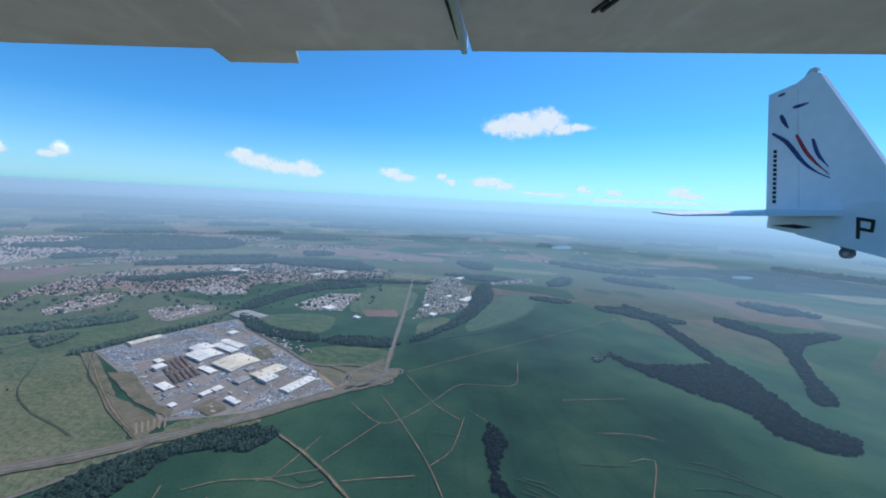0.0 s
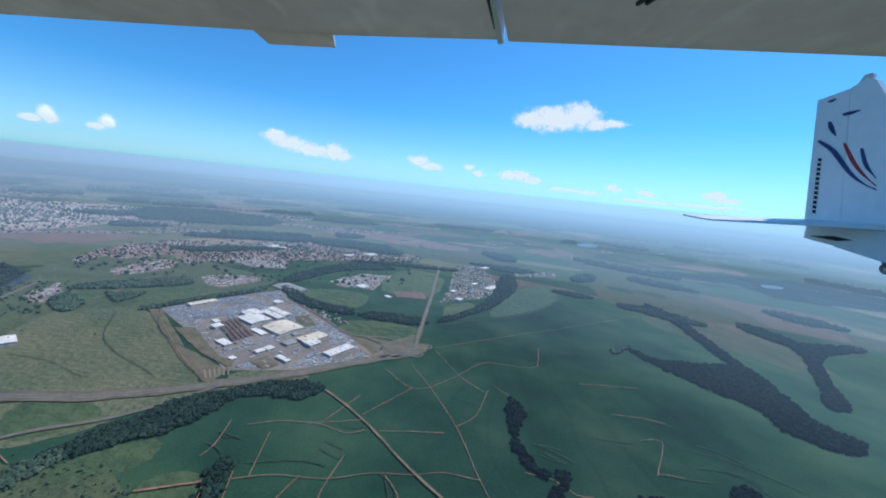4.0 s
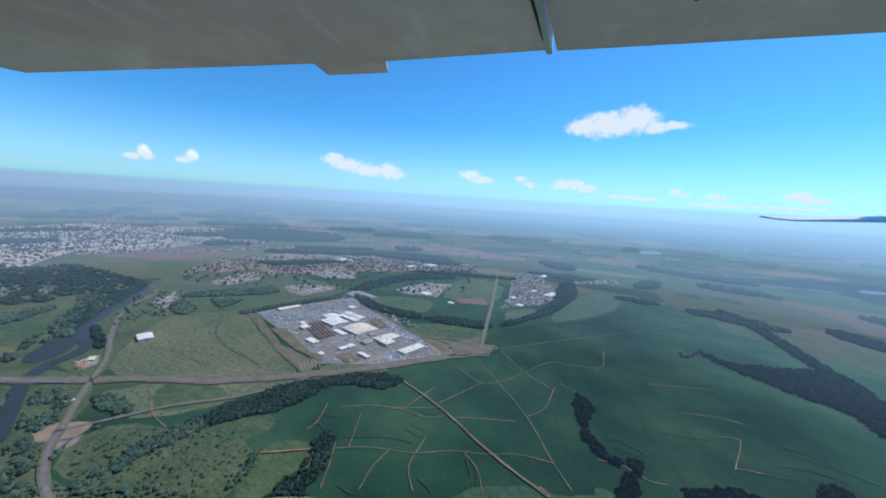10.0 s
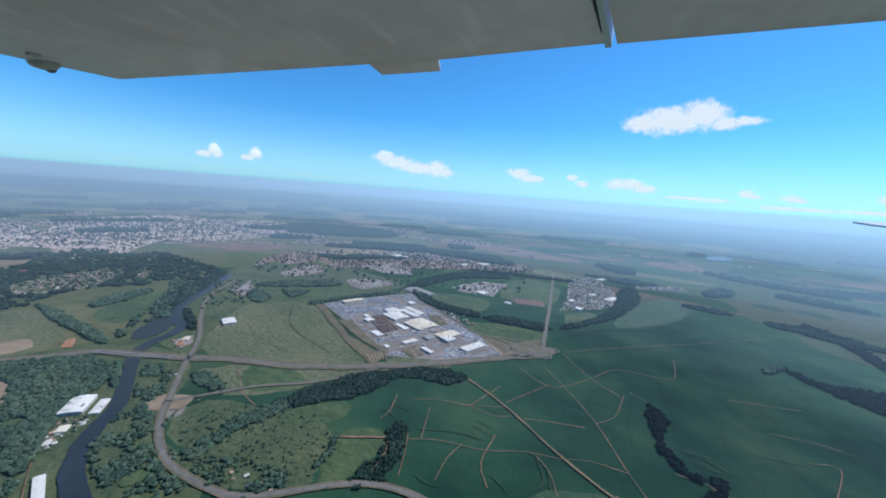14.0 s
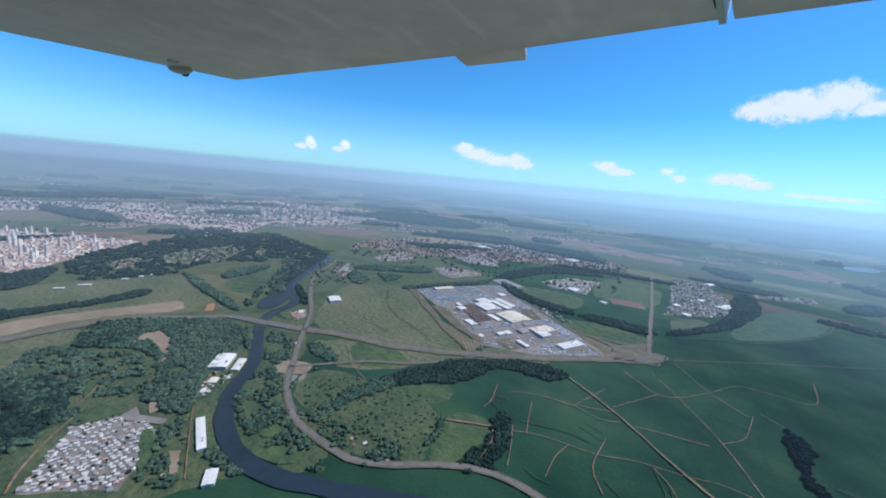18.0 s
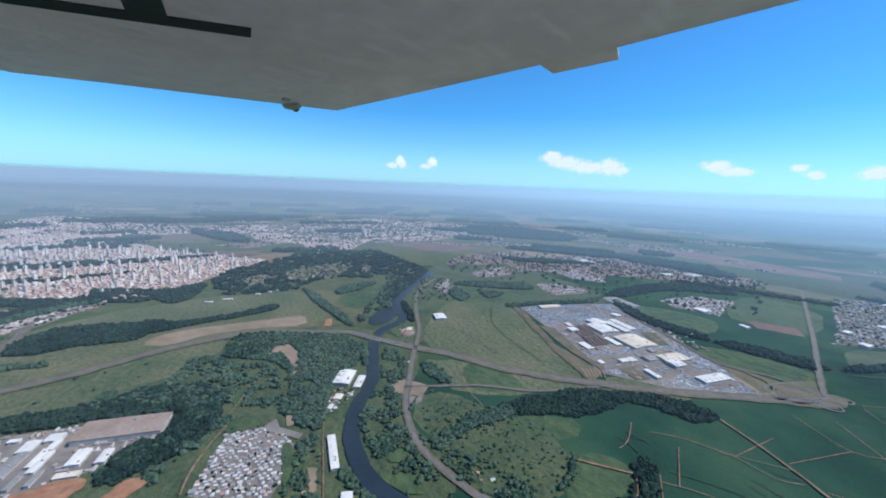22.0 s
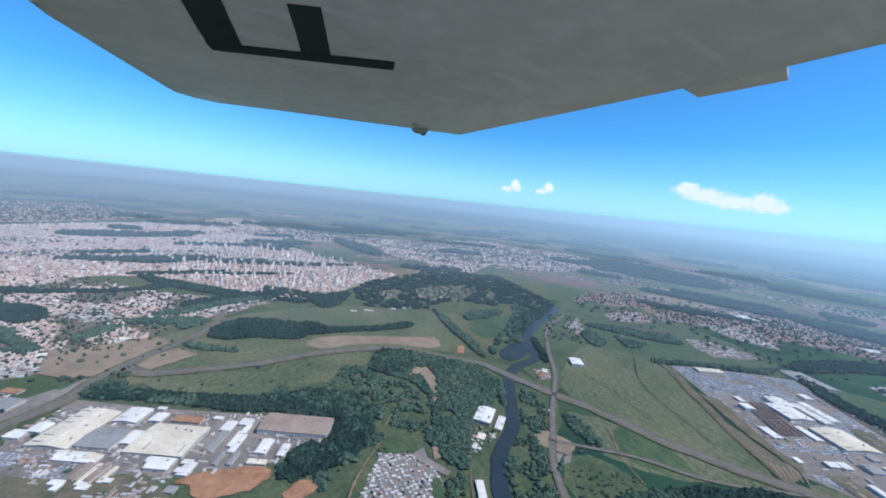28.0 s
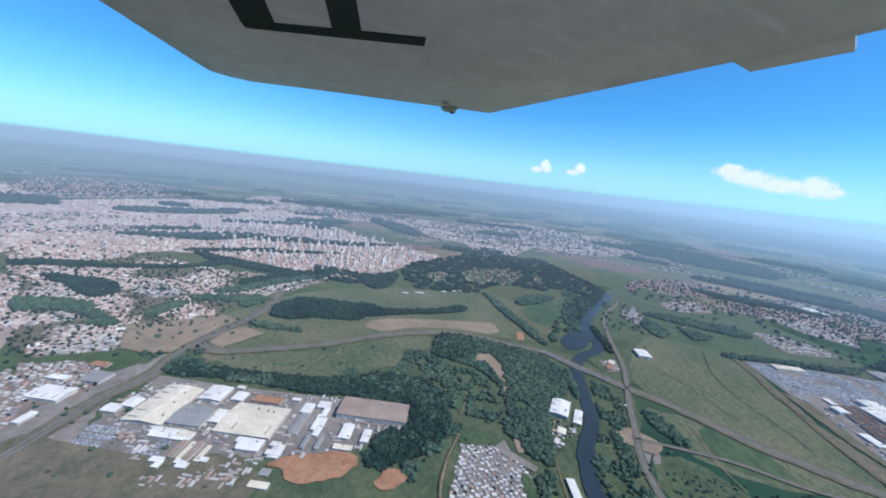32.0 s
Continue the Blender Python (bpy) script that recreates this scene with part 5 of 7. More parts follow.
wood("west_a", [(-83.7, 5.3), (-90.5, 10.2), (-89.3, 16.9), (-79.2, 25.3), (-74.1, 25.9), (-68.0, 22.4), (-65.5, 18.5), (-63.2, 14.1), (-58.0, 10.2), (-54.7, 7.5), (-56.5, 5.9), (-61.8, 5.1), (-64.9, 8.1), (-70.5, 11.4), (-76.6, 11.4), (-79.8, 8.2)])
wood("west_b", [(-87.8, 1.4), (-82.9, 5.1), (-74.5, 10.5), (-68.4, 9.5), (-65.2, 7.9), (-63.5, 3.6), (-64.1, 0.6), (-61.8, -2.2), (-68.8, -3.4), (-72.7, -4.3), (-77.9, -8.8), (-76.4, -11.4), (-80.5, -11.0), (-82.0, -7.7), (-80.1, -0.8)])
wood("west_c", [(-65.6, -5.7), (-62.3, -2.3), (-60.9, -4.3), (-60.2, -7.1), (-57.2, -8.9), (-61.1, -12.2), (-63.8, -12.1), (-65.9, -9.6)])
wood("bank_a", [(-49.2, 0.9), (-52.7, 3.2), (-55.8, 5.3), (-53.8, 7.0), (-44.0, 1.9), (-47.8, -1.2)])
wood("bank_b", [(-48.0, 5.8), (-44.5, 6.4), (-39.1, 7.0), (-42.2, 4.8), (-45.7, 4.4)])
wood("bank_c", [(-70.2, 29.5), (-63.9, 29.7), (-56.8, 22.3), (-50.6, 16.6), (-44.2, 13.0), (-38.1, 11.8), (-35.5, 9.8), (-39.0, 8.1), (-45.2, 8.2), (-52.1, 10.9), (-55.3, 14.0), (-59.3, 20.0)])
wood("bank_d", [(-73.0, 24.9), (-69.9, 26.9), (-63.1, 20.7), (-66.8, 21.9)])
wood("far_a", [(-112.1, -8.2), (-110.7, -3.2), (-110.1, 2.5), (-106.3, 3.0), (-104.8, 8.7), (-103.6, 14.7), (-105.5, 24.5), (-101.5, 23.4), (-101.1, 15.9), (-101.9, 9.3), (-102.5, 2.6), (-102.4, -0.8), (-99.8, -3.4), (-104.9, -8.8)])
wood("far_b", [(-146.7, 26.4), (-152.7, 35.4), (-158.9, 51.8), (-172.5, 66.2), (-180.7, 82.5), (-157.8, 79.4), (-156.9, 93.4), (-120.9, 84.6), (-110.6, 80.6), (-101.5, 68.0), (-116.0, 67.3), (-112.5, 55.8), (-121.4, 51.7), (-119.9, 40.0), (-113.7, 35.2), (-115.8, 29.0), (-118.3, 20.8), (-121.8, 17.3), (-135.2, 18.9)])
wood("far_c", [(-116.0, 67.3), (-104.1, 68.0), (-90.8, 50.9), (-82.6, 40.6), (-82.9, 34.7), (-81.6, 31.0), (-88.4, 37.8), (-99.1, 52.8)])
wood("far_d", [(-268.8, 45.0), (-222.5, 46.1), (-199.5, 56.0), (-224.9, 60.7), (-246.5, 58.2)])
wood("far_e", [(-146.3, -5.2), (-141.0, 1.0), (-132.9, 8.6), (-136.9, 19.3), (-126.6, 14.1), (-119.7, 8.2), (-122.5, 5.4), (-133.4, 3.7), (-134.2, -6.3)])
wood("far_f", [(-113.7, 35.2), (-113.5, 36.7), (-90.2, 33.1), (-82.0, 30.6), (-80.3, 28.8), (-91.5, 30.4)])
wood("far_g", [(-105.2, 40.0), (-110.5, 47.6), (-108.2, 57.8), (-104.1, 49.8), (-102.5, 40.8)])
wood("city_trees_b", [(-150.1, -72.1), (-150.9, -64.7), (-148.0, -55.6), (-143.9, -55.1), (-146.7, -63.9), (-146.2, -70.6)])
wood("town_wood_b", [(-106.5, -47.1), (-110.1, -45.0), (-104.0, -39.8), (-100.7, -35.0), (-97.9, -32.3), (-93.9, -32.8), (-91.5, -34.8), (-89.3, -36.6), (-96.4, -36.5), (-104.7, -43.0)])
wood("belt", [(-87.8, -34.6), (-89.1, -34.6), (-95.8, -30.5), (-97.6, -26.8), (-90.9, -29.4), (-85.0, -27.5), (-82.1, -18.3), (-78.6, -18.5), (-82.4, -24.7)])
wood("works_trees", [(-73.7, -38.5), (-78.2, -38.5), (-82.3, -37.6), (-85.7, -34.4), (-83.8, -33.6), (-80.6, -36.7), (-78.2, -37.2), (-76.2, -38.7)])
wood("copse_a", [(-83.0, 74.1), (-80.2, 73.5), (-75.0, 77.4), (-74.1, 72.6), (-74.7, 68.4)])
wood("copse_c", [(-88.7, 67.1), (-85.4, 70.6), (-76.9, 63.6), (-78.1, 60.0)])
wood("line_a", [(-68.6, 67.3), (-62.2, 78.6), (-54.7, 90.4), (-54.3, 100.5), (-52.8, 88.2), (-60.5, 75.5), (-67.0, 65.8)])
wood("strip_b", [(-52.3, 95.1), (-46.6, 93.6), (-40.3, 85.8), (-26.6, 82.7), (-25.8, 78.2), (-36.9, 79.9), (-44.9, 85.8)])
wood("strip_c", [(-26.0, 79.5), (-20.9, 83.5), (-8.3, 82.0), (-8.6, 77.3), (-20.3, 77.3)])
wood("estate_wood", [(12.8, 139.8), (18.6, 150.5), (18.0, 124.7), (14.3, 114.6), (7.4, 97.2), (-6.1, 80.1), (-6.0, 83.1), (4.1, 97.2), (8.8, 112.7)])
wood("line_b", [(-93.0, 75.2), (-79.9, 89.7), (-72.5, 90.7), (-71.8, 85.1), (-89.3, 72.7)])
wood("line_c", [(-56.0, 101.9), (-47.9, 128.5), (-37.0, 138.2), (-24.2, 132.3), (-30.1, 129.4), (-43.9, 121.6), (-50.0, 97.5)])
wood("far_h", [(-79.0, 180.8), (-58.7, 182.2), (-37.1, 180.9), (-36.5, 166.6), (-57.0, 163.4), (-74.3, 167.2)])
wood("far_i", [(5.5, 196.8), (16.1, 194.6), (26.1, 189.2), (22.8, 175.1), (13.3, 179.2)])
wood("far_a2", [(-113.3, -16.4), (-116.7, -12.6), (-110.2, 0.2), (-102.6, -0.2), (-100.9, -5.9), (-104.3, -11.4), (-102.7, -14.5), (-105.4, -19.2), (-109.4, -18.3)])
wood("city_trees_d", [(-130.5, -25.7), (-134.5, -18.1), (-139.1, -9.8), (-137.5, -0.5), (-133.9, -0.3), (-133.7, -10.0), (-130.0, -17.5), (-125.8, -23.8)])
wood("city_trees_e", [(-114.9, -24.7), (-118.9, -22.9), (-117.2, -18.5), (-113.0, -20.3), (-110.9, -23.4)])
wood("far_j", [(-202.4, 212.0), (-196.1, 243.1), (-125.9, 241.5), (-111.4, 207.8), (-151.7, 201.5), (-171.2, 177.0)])
wood("far_k", [(-61.6, 170.0), (-49.9, 183.0), (-36.4, 172.5), (-28.5, 167.2), (-34.1, 159.0), (-45.2, 160.8)])
wood("far_l", [(-113.4, 125.3), (-89.9, 137.0), (-83.5, 133.3), (-99.4, 122.6)])
wood("wood_d", [(-25.9, 30.5), (-24.3, 30.9), (-23.2, 28.4), (-22.5, 24.7), (-22.3, 23.0), (-22.7, 21.4), (-21.9, 19.9), (-23.2, 18.9), (-25.9, 17.7), (-25.3, 20.2), (-25.4, 22.1), (-24.5, 24.6), (-25.7, 27.8)])
wood("farm_strip", [(-30.8, 24.7), (-30.6, 25.2), (-29.1, 19.5), (-29.9, 19.0)])
wood("strip_a", [(-40.9, 26.3), (-42.6, 28.4), (-41.2, 32.4), (-39.3, 34.8), (-37.7, 39.5), (-32.6, 42.8), (-28.5, 46.7), (-23.8, 48.2), (-20.9, 47.2), (-20.4, 45.7), (-22.6, 42.5), (-25.5, 42.9), (-28.0, 43.0), (-31.5, 40.5), (-31.2, 37.9), (-32.8, 35.4), (-34.3, 32.2), (-36.5, 31.1), (-37.8, 29.3)])
wood("strip_a2", [(-42.4, 29.0), (-43.2, 25.5), (-44.1, 22.0), (-44.1, 17.5), (-42.9, 14.8), (-41.9, 14.8), (-42.4, 19.1), (-41.2, 24.6), (-39.9, 27.3)])
wood("pine_block", [(-83.2, 5.6), (-90.6, 9.3), (-90.4, 13.8), (-87.2, 16.7), (-82.5, 14.8), (-79.8, 10.8), (-80.1, 7.9)])
wood("works_wood", [(-87.8, -34.5), (-85.2, -29.4), (-78.8, -18.7), (-74.9, -11.3), (-70.6, -3.7), (-65.8, -5.5), (-67.0, -9.2), (-62.6, -12.2), (-60.5, -11.8), (-61.1, -7.8), (-61.9, -3.9), (-65.1, -0.3), (-72.0, 3.1), (-79.2, -2.5), (-79.1, -11.4), (-82.4, -18.5), (-87.0, -28.0), (-90.5, -30.8)])
wood("sw_wood", [(-137.4, -63.2), (-138.0, -59.7), (-131.5, -52.9), (-129.8, -47.5), (-122.6, -45.8), (-120.6, -49.8), (-125.2, -53.6), (-133.1, -57.6)])
wood("sw_wood_b", [(-122.5, -61.4), (-121.5, -57.1), (-118.9, -49.3), (-113.1, -47.3), (-114.9, -53.1), (-114.1, -58.1)])


# ---- buildings ----
def box(bm, x0, x1, y0, y1, z0, z1):
    v = [bm.verts.new(p) for p in ((x0, y0, z0), (x1, y0, z0), (x1, y1, z0), (x0, y1, z0), (x0, y0, z1), (x1, y0, z1), (x1, y1, z1), (x0, y1, z1))]
    for f in ((3, 2, 1, 0), (4, 5, 6, 7), (0, 1, 5, 4), (1, 2, 6, 5), (2, 3, 7, 6), (3, 0, 4, 7)):
        bm.faces.new([v[k] for k in f])


def hall(x, y, length, width, turn, roof_mat, label, group="", tall=0.42):
    """A works hall: walls, a low ridged roof with eaves, skylight strips, roof vents and a loading door."""
    rng = random.Random(f"{x} {y}")
    h = tall * rng.uniform(0.75, 1.2) * (0.7 if min(length, width) < 1.6 else 1.0)
    ob = thing("factory_hall", (x, y, 0), label, "factory building", group, turn)
    a, b = length / 2, width / 2
    bm = bmesh.new()
    box(bm, -a, a, -b, b, -0.02, h)
    part("wall", bm, WALL, ob)
    e, rise = 0.05, min(a, b) * 0.10
    bm = bmesh.new()
    if a >= b:
        ring = [(-a - e, -b - e, h), (-a - e, 0, h + rise), (-a - e, b + e, h), (a + e, b + e, h), (a + e, 0, h + rise), (a + e, -b - e, h)]
    else:
        ring = [(-a - e, -b - e, h), (0, -b - e, h + rise), (a + e, -b - e, h), (a + e, b + e, h), (0, b + e, h + rise), (-a - e, b + e, h)]
    lo = [bm.verts.new((px, py, pz + 0.004)) for px, py, pz in ring]
    hi = [bm.verts.new((px, py, pz + 0.05)) for px, py, pz in ring]
    for q in ((0, 1, 4, 5), (1, 2, 3, 4)):
        bm.faces.new([hi[k] for k in q])
        bm.faces.new([lo[k] for k in reversed(q)])
    for k in range(6):
        bm.faces.new((lo[k], lo[(k + 1) % 6], hi[(k + 1) % 6], hi[k]))
    bmesh.ops.recalc_face_normals(bm, faces=bm.faces)
    part("roof", bm, roof_mat, ob)
    along, across = (a, b) if a >= b else (b, a)
    n = int(along * 2 / 1.1)
    for k in range(n):
        if along * across < 1.2 or rng.random() < 0.25:
            continue
        s = -along + (k + 0.5) * 2 * along / n
        bm = bmesh.new()
        z = h + rise * 0.5 + 0.04
        if a >= b:
            box(bm, s - 0.06, s + 0.06, -b * 0.85, -b * 0.15, z, z + 0.045)
        else:
            box(bm, -a * 0.85, -a * 0.15, s - 0.06, s + 0.06, z, z + 0.045)
        part("skylight", bm, GREY, ob)
    for k in range(min(4, int(along))):
        bm = bmesh.new()
        s, w = rng.uniform(-0.8, 0.8) * along, rng.uniform(0.2, 0.7) * across
        px, py = (s, w) if a >= b else (w, s)
        box(bm, px - 0.1, px + 0.1, py - 0.08, py + 0.08, h + 0.01, h + rise + 0.13)
        part("roof_vent", bm, CONCRETE, ob)
    bm = bmesh.new()
    box(bm, -min(0.22, a * 0.4), min(0.22, a * 0.4), -b - 0.012, -b + 0.02, 0, h * 0.6)
    part("loading_door", bm, GREY, ob)
    return ob


def white_hall(x, y, length, width, turn):
    hall(x, y, length, width, turn, WHITE, "factory hall with a bright white sheet roof", "works halls")


def cream_hall(x, y, length, width, turn):
    hall(x, y, length, width, turn, CREAM, "large factory hall with a weathered cream roof", "works halls")


def grey_hall(x, y, length, width, turn):
    hall(x, y, length, width, turn, GREY, "low factory hall with a dull grey roof", "works halls", 0.32)


def brown_hall(x, y, length, width, turn):
    hall(x, y, length, width, turn, BROWN, "long warehouse with a brown roof and pale walls", "works halls", 0.6)


def red_hall(x, y, length, width, turn):
    hall(x, y, length, width, turn, SOIL, "shed with an orange-red roof", "works halls", 0.35)


def shed(x, y, length, width, turn):
    hall(x, y, length, width, turn, SHEDROOF, "long narrow dark brown shed beside pale lanes", "brown sheds", 0.3)


white_hall(-44.1, 69.01, 4.29, 5.13, 61)
white_hall(-46.39, 71.98, 3.31, 3.4, 61)
white_hall(-42.26, 72.86, 1.72, 6.45, 61)
white_hall(-41.81, 74.64, 1.71, 6.43, 61)
cream_hall(-36.57, 66.43, 5.63, 5.85, 61)
white_hall(-39.9, 63.24, 1.19, 3.68, 61)
cream_hall(-29.38, 63.52, 5.21, 2.86, 61)
white_hall(-28.31, 60.93, 2.38, 2.26, 61)
white_hall(-22.67, 59.49, 5.59, 2.03, 61)
grey_hall(-32.26, 60.05, 2.14, 1.91, 61)
white_hall(-34.38, 56.86, 1.38, 1.42, 61)
white_hall(-35.34, 55.37, 1.52, 1.11, 61)
white_hall(-30.19, 53.56, 0.86, 2.85, 61)
white_hall(-42.71, 56.81, 1.41, 2.94, 61)
white_hall(-50.24, 65.68, 1.07, 1.9, 61)
cream_hall(-59.56, 74.58, 5.58, 1.86, 61)
white_hall(-37.9, 51.71, 0.83, 1.14, 61)
white_hall(-45.26, 81.13, 1.69, 1.8, 61)
white_hall(-37.31, 83.06, 1.45, 2.07, 61)
white_hall(-29.85, 81.21, 1.57, 1.7, 61)
grey_hall(-33.05, 64.29, 1.26, 1.28, 61)
grey_hall(-48.23, 93.73, 5.14, 8.79, 61)
cream_hall(-78.7, -31.67, 4.5, 7.24, 60)
grey_hall(-75.4, -28.65, 3.84, 3.42, 60)
white_hall(-79.32, -26.52, 2.65, 2.99, 60)
white_hall(-78, -23.86, 1.48, 1.75, 60)
cream_hall(-72.51, -22.43, 6.35, 5.32, 60)
brown_hall(-70.07, -8.87, 8.44, 3.71, 60)
white_hall(-79.37, -36.73, 1.7, 1.38, 60)
white_hall(-79.82, -34.99, 1.66, 1.71, 60)
white_hall(-72.53, -30.22, 4.36, 1.2, 60)
white_hall(-68.31, -22.81, 2.38, 1.7, 60)
white_hall(-66.54, -20.43, 1.08, 1.88, 60)
white_hall(-67.35, -12.9, 1.23, 2.48, 60)
white_hall(-65.87, -11.05, 0.85, 2.08, 60)
white_hall(-74.37, -25.87, 1.43, 2.2, 60)
white_hall(-68.16, -30.75, 0.58, 0.88, 60)
white_hall(-67.36, -28.71, 1.02, 0.61, 60)
white_hall(-79.92, -44.12, 0.81, 1.91, 60)
white_hall(-84.44, -43.5, 3.92, 2.54, 60)
white_hall(-88.43, -44.03, 2.41, 0.93, 60)
grey_hall(-87.39, -40.13, 2.54, 2.4, 60)
red_hall(-91.22, -40.74, 2.22, 1.12, 60)
grey_hall(-70.58, -17.67, 0.91, 3.79, 60)
white_hall(-69.2, -15.61, 0.68, 3.22, 60)
white_hall(-73.15, -16.35, 1.28, 1.86, 60)
white_hall(-73.2, -14.35, 1.42, 1.29, 60)
white_hall(-63.3, 16.2, 2.4, 4.1, 40)
white_hall(-60.9, 17.2, 1.0, 3.4, 40)
cream_hall(-59.27, 12.59, 1, 1.28, 40)
white_hall(-50.2, 6.2, 5.6, 0.8, -27)
white_hall(-43.4, 3.4, 1.0, 1.9, 50)
white_hall(-72.7, 47.4, 2.4, 3.4, 55)
red_hall(-70.6, 35.2, 0.9, 2.2, 40)
cream_hall(-71.9, 37.3, 0.9, 1.6, 40)
white_hall(-58.01, 10.61, 0.5, 1.01, 40)
white_hall(-80.14, 148.09, 5.16, 5.86, 61)
white_hall(-30.82, 103.54, 2.68, 3.03, 61)
white_hall(-49.04, 148.09, 3.91, 2.72, 61)
white_hall(-42.03, 155.56, 4.5, 4.33, 61)
white_hall(-21.53, 96.65, 1.2, 1.88, 61)
white_hall(-48.17, 63.06, 1.73, 1.81, 61)
white_hall(-1.93, 101.86, 1.9, 1.67, 61)
white_hall(7.44, 154.26, 4.3, 2.15, 61)
white_hall(8.43, 120.57, 5.83, 2.34, 61)
white_hall(-4.09, 110.74, 1.83, 1.27, 61)
white_hall(2.72, 123.74, 2.47, 1.25, 61)
shed(-47.50, 63.29, 5.6, 0.42, -41.6)
shed(-43.31, 59.58, 4.4, 0.42, -41.6)
shed(-47.12, 64.07, 5.6, 0.42, -41.6)
shed(-42.93, 60.36, 4.4, 0.42, -41.6)
shed(-46.74, 64.85, 5.6, 0.42, -41.6)
shed(-42.55, 61.14, 4.4, 0.42, -41.6)
shed(-46.36, 65.63, 5.6, 0.42, -41.6)
shed(-42.17, 61.92, 4.4, 0.42, -41.6)
shed(-45.98, 66.41, 5.6, 0.42, -41.6)
shed(-41.79, 62.70, 4.4, 0.42, -41.6)
white_hall(-73.2, -30.6, 3.6, 0.9, 60)
cream_hall(-72.1, -29.0, 1.6, 0.8, 60)
white_hall(-68.8, -30.9, 1.2, 0.6, 60)
white_hall(-67.9, -28.9, 1.0, 0.5, 60)
white_hall(-67.5, -26.9, 0.7, 0.5, 60)
brown_hall(-69.0, -27.9, 0.5, 2.6, 60)
cream_hall(-69.5, -28.6, 0.4, 2.4, 60)
brown_hall(-69.9, -29.4, 0.5, 2.4, 60)
cream_hall(-68.5, -27.1, 0.4, 2.2, 60)
white_hall(-69.3, -23.4, 1.5, 0.8, 60)
white_hall(-68.4, -23.2, 2.0, 0.5, 60)
white_hall(-67.6, -20.4, 1.0, 0.6, 60)
white_hall(-66.3, -20.7, 1.5, 0.6, 60)
grey_hall(-70.5, -17.9, 0.8, 3.0, 60)
white_hall(-70.1, -15.8, 0.5, 2.8, 60)
white_hall(-71.7, -14.5, 0.6, 1.8, 60)
cream_hall(-65.0, -13.9, 2.0, 0.7, 60)
grey_hall(-67.3, -17.4, 0.4, 2.4, 60)
grey_hall(-66.6, -16.1, 0.4, 2.2, 60)
red_hall(-76.4, -20.7, 3.4, 1.2, 60)
white_hall(-75.4, -17.4, 1.0, 0.5, 60)
white_hall(-80.2, -23.7, 0.9, 0.5, 60)
grey_hall(-75.2, -25.6, 1.2, 0.8, 60)
cream_hall(-75.3, -25.9, 1.4, 1.0, 60)
grey_hall(-64.0, -21.6, 0.9, 0.8, 60)
cream_hall(-62.5, -22.2, 1.8, 0.7, 60)
white_hall(-116.3, 13.3, 1.6, 0.6, 55)
white_hall(-116.1, 17.3, 2.2, 0.6, 55)
white_hall(-116.2, 24.5, 1.2, 0.5, 55)
white_hall(-116.1, 30.8, 2.4, 0.5, 55)
white_hall(-116.1, 27.6, 0.9, 0.5, 55)


def towers(name, outline):
    """City towers: a shaft, a parapet slab and a lift house on top."""
    rng = random.Random(name)
    ring = [tuple(p) for p in outline]
    kinds = []
    for k in range(7):
        w, d, h = rng.uniform(0.26, 0.42), rng.uniform(0.26, 0.46), (0.9, 1.2, 1.5, 1.8, 2.1, 2.4, 1.4)[k]
        base = thing("apartment_tower", (0, 0, -50), "tall pale apartment tower in the city centre", "tower", "city towers")
        bm = bmesh.new()
        box(bm, -w, w, -d, d, -0.02, h)
        for s in (-1, 1):
            box(bm, s * w - 0.05, s * w + 0.05, -d * 0.4, d * 0.4, 0, h - 0.15)
        part("wall", bm, TOWER, base)
        bm = bmesh.new()
        box(bm, -w - 0.03, w + 0.03, -d - 0.03, d + 0.03, h + 0.002, h + 0.07)
        part("roof", bm, GREY, base)
        bm = bmesh.new()
        box(bm, -w * 0.4, w * 0.4, -d * 0.4, d * 0.4, h + 0.072, h + 0.3)
        part("lift_house", bm, WHITE, base)
        kinds.append(base)
    spots = scatter(outline, 4.3, rng, 0.5, 0.8)
    for n, (x, y) in enumerate(spots[:250]):
        m = pose(x, y, 0, 0, 0, rng.choice((25, 115)) + rng.uniform(-8, 8))
        if n < len(kinds):
            kinds[n].matrix_basis = m
        else:
            copy_thing(kinds[rng.randrange(len(kinds))], m)


towers("centre_towers", [(-203.9, -38.9), (-240.0, -21.8), (-235.1, -1.2), (-216.8, 12.9), (-190.2, 27.8), (-169.1, 39.3), (-154.7, 36.2), (-144.5, 14.4), (-136.5, 0.6), (-147.0, -14.5), (-165.6, -27.8)])


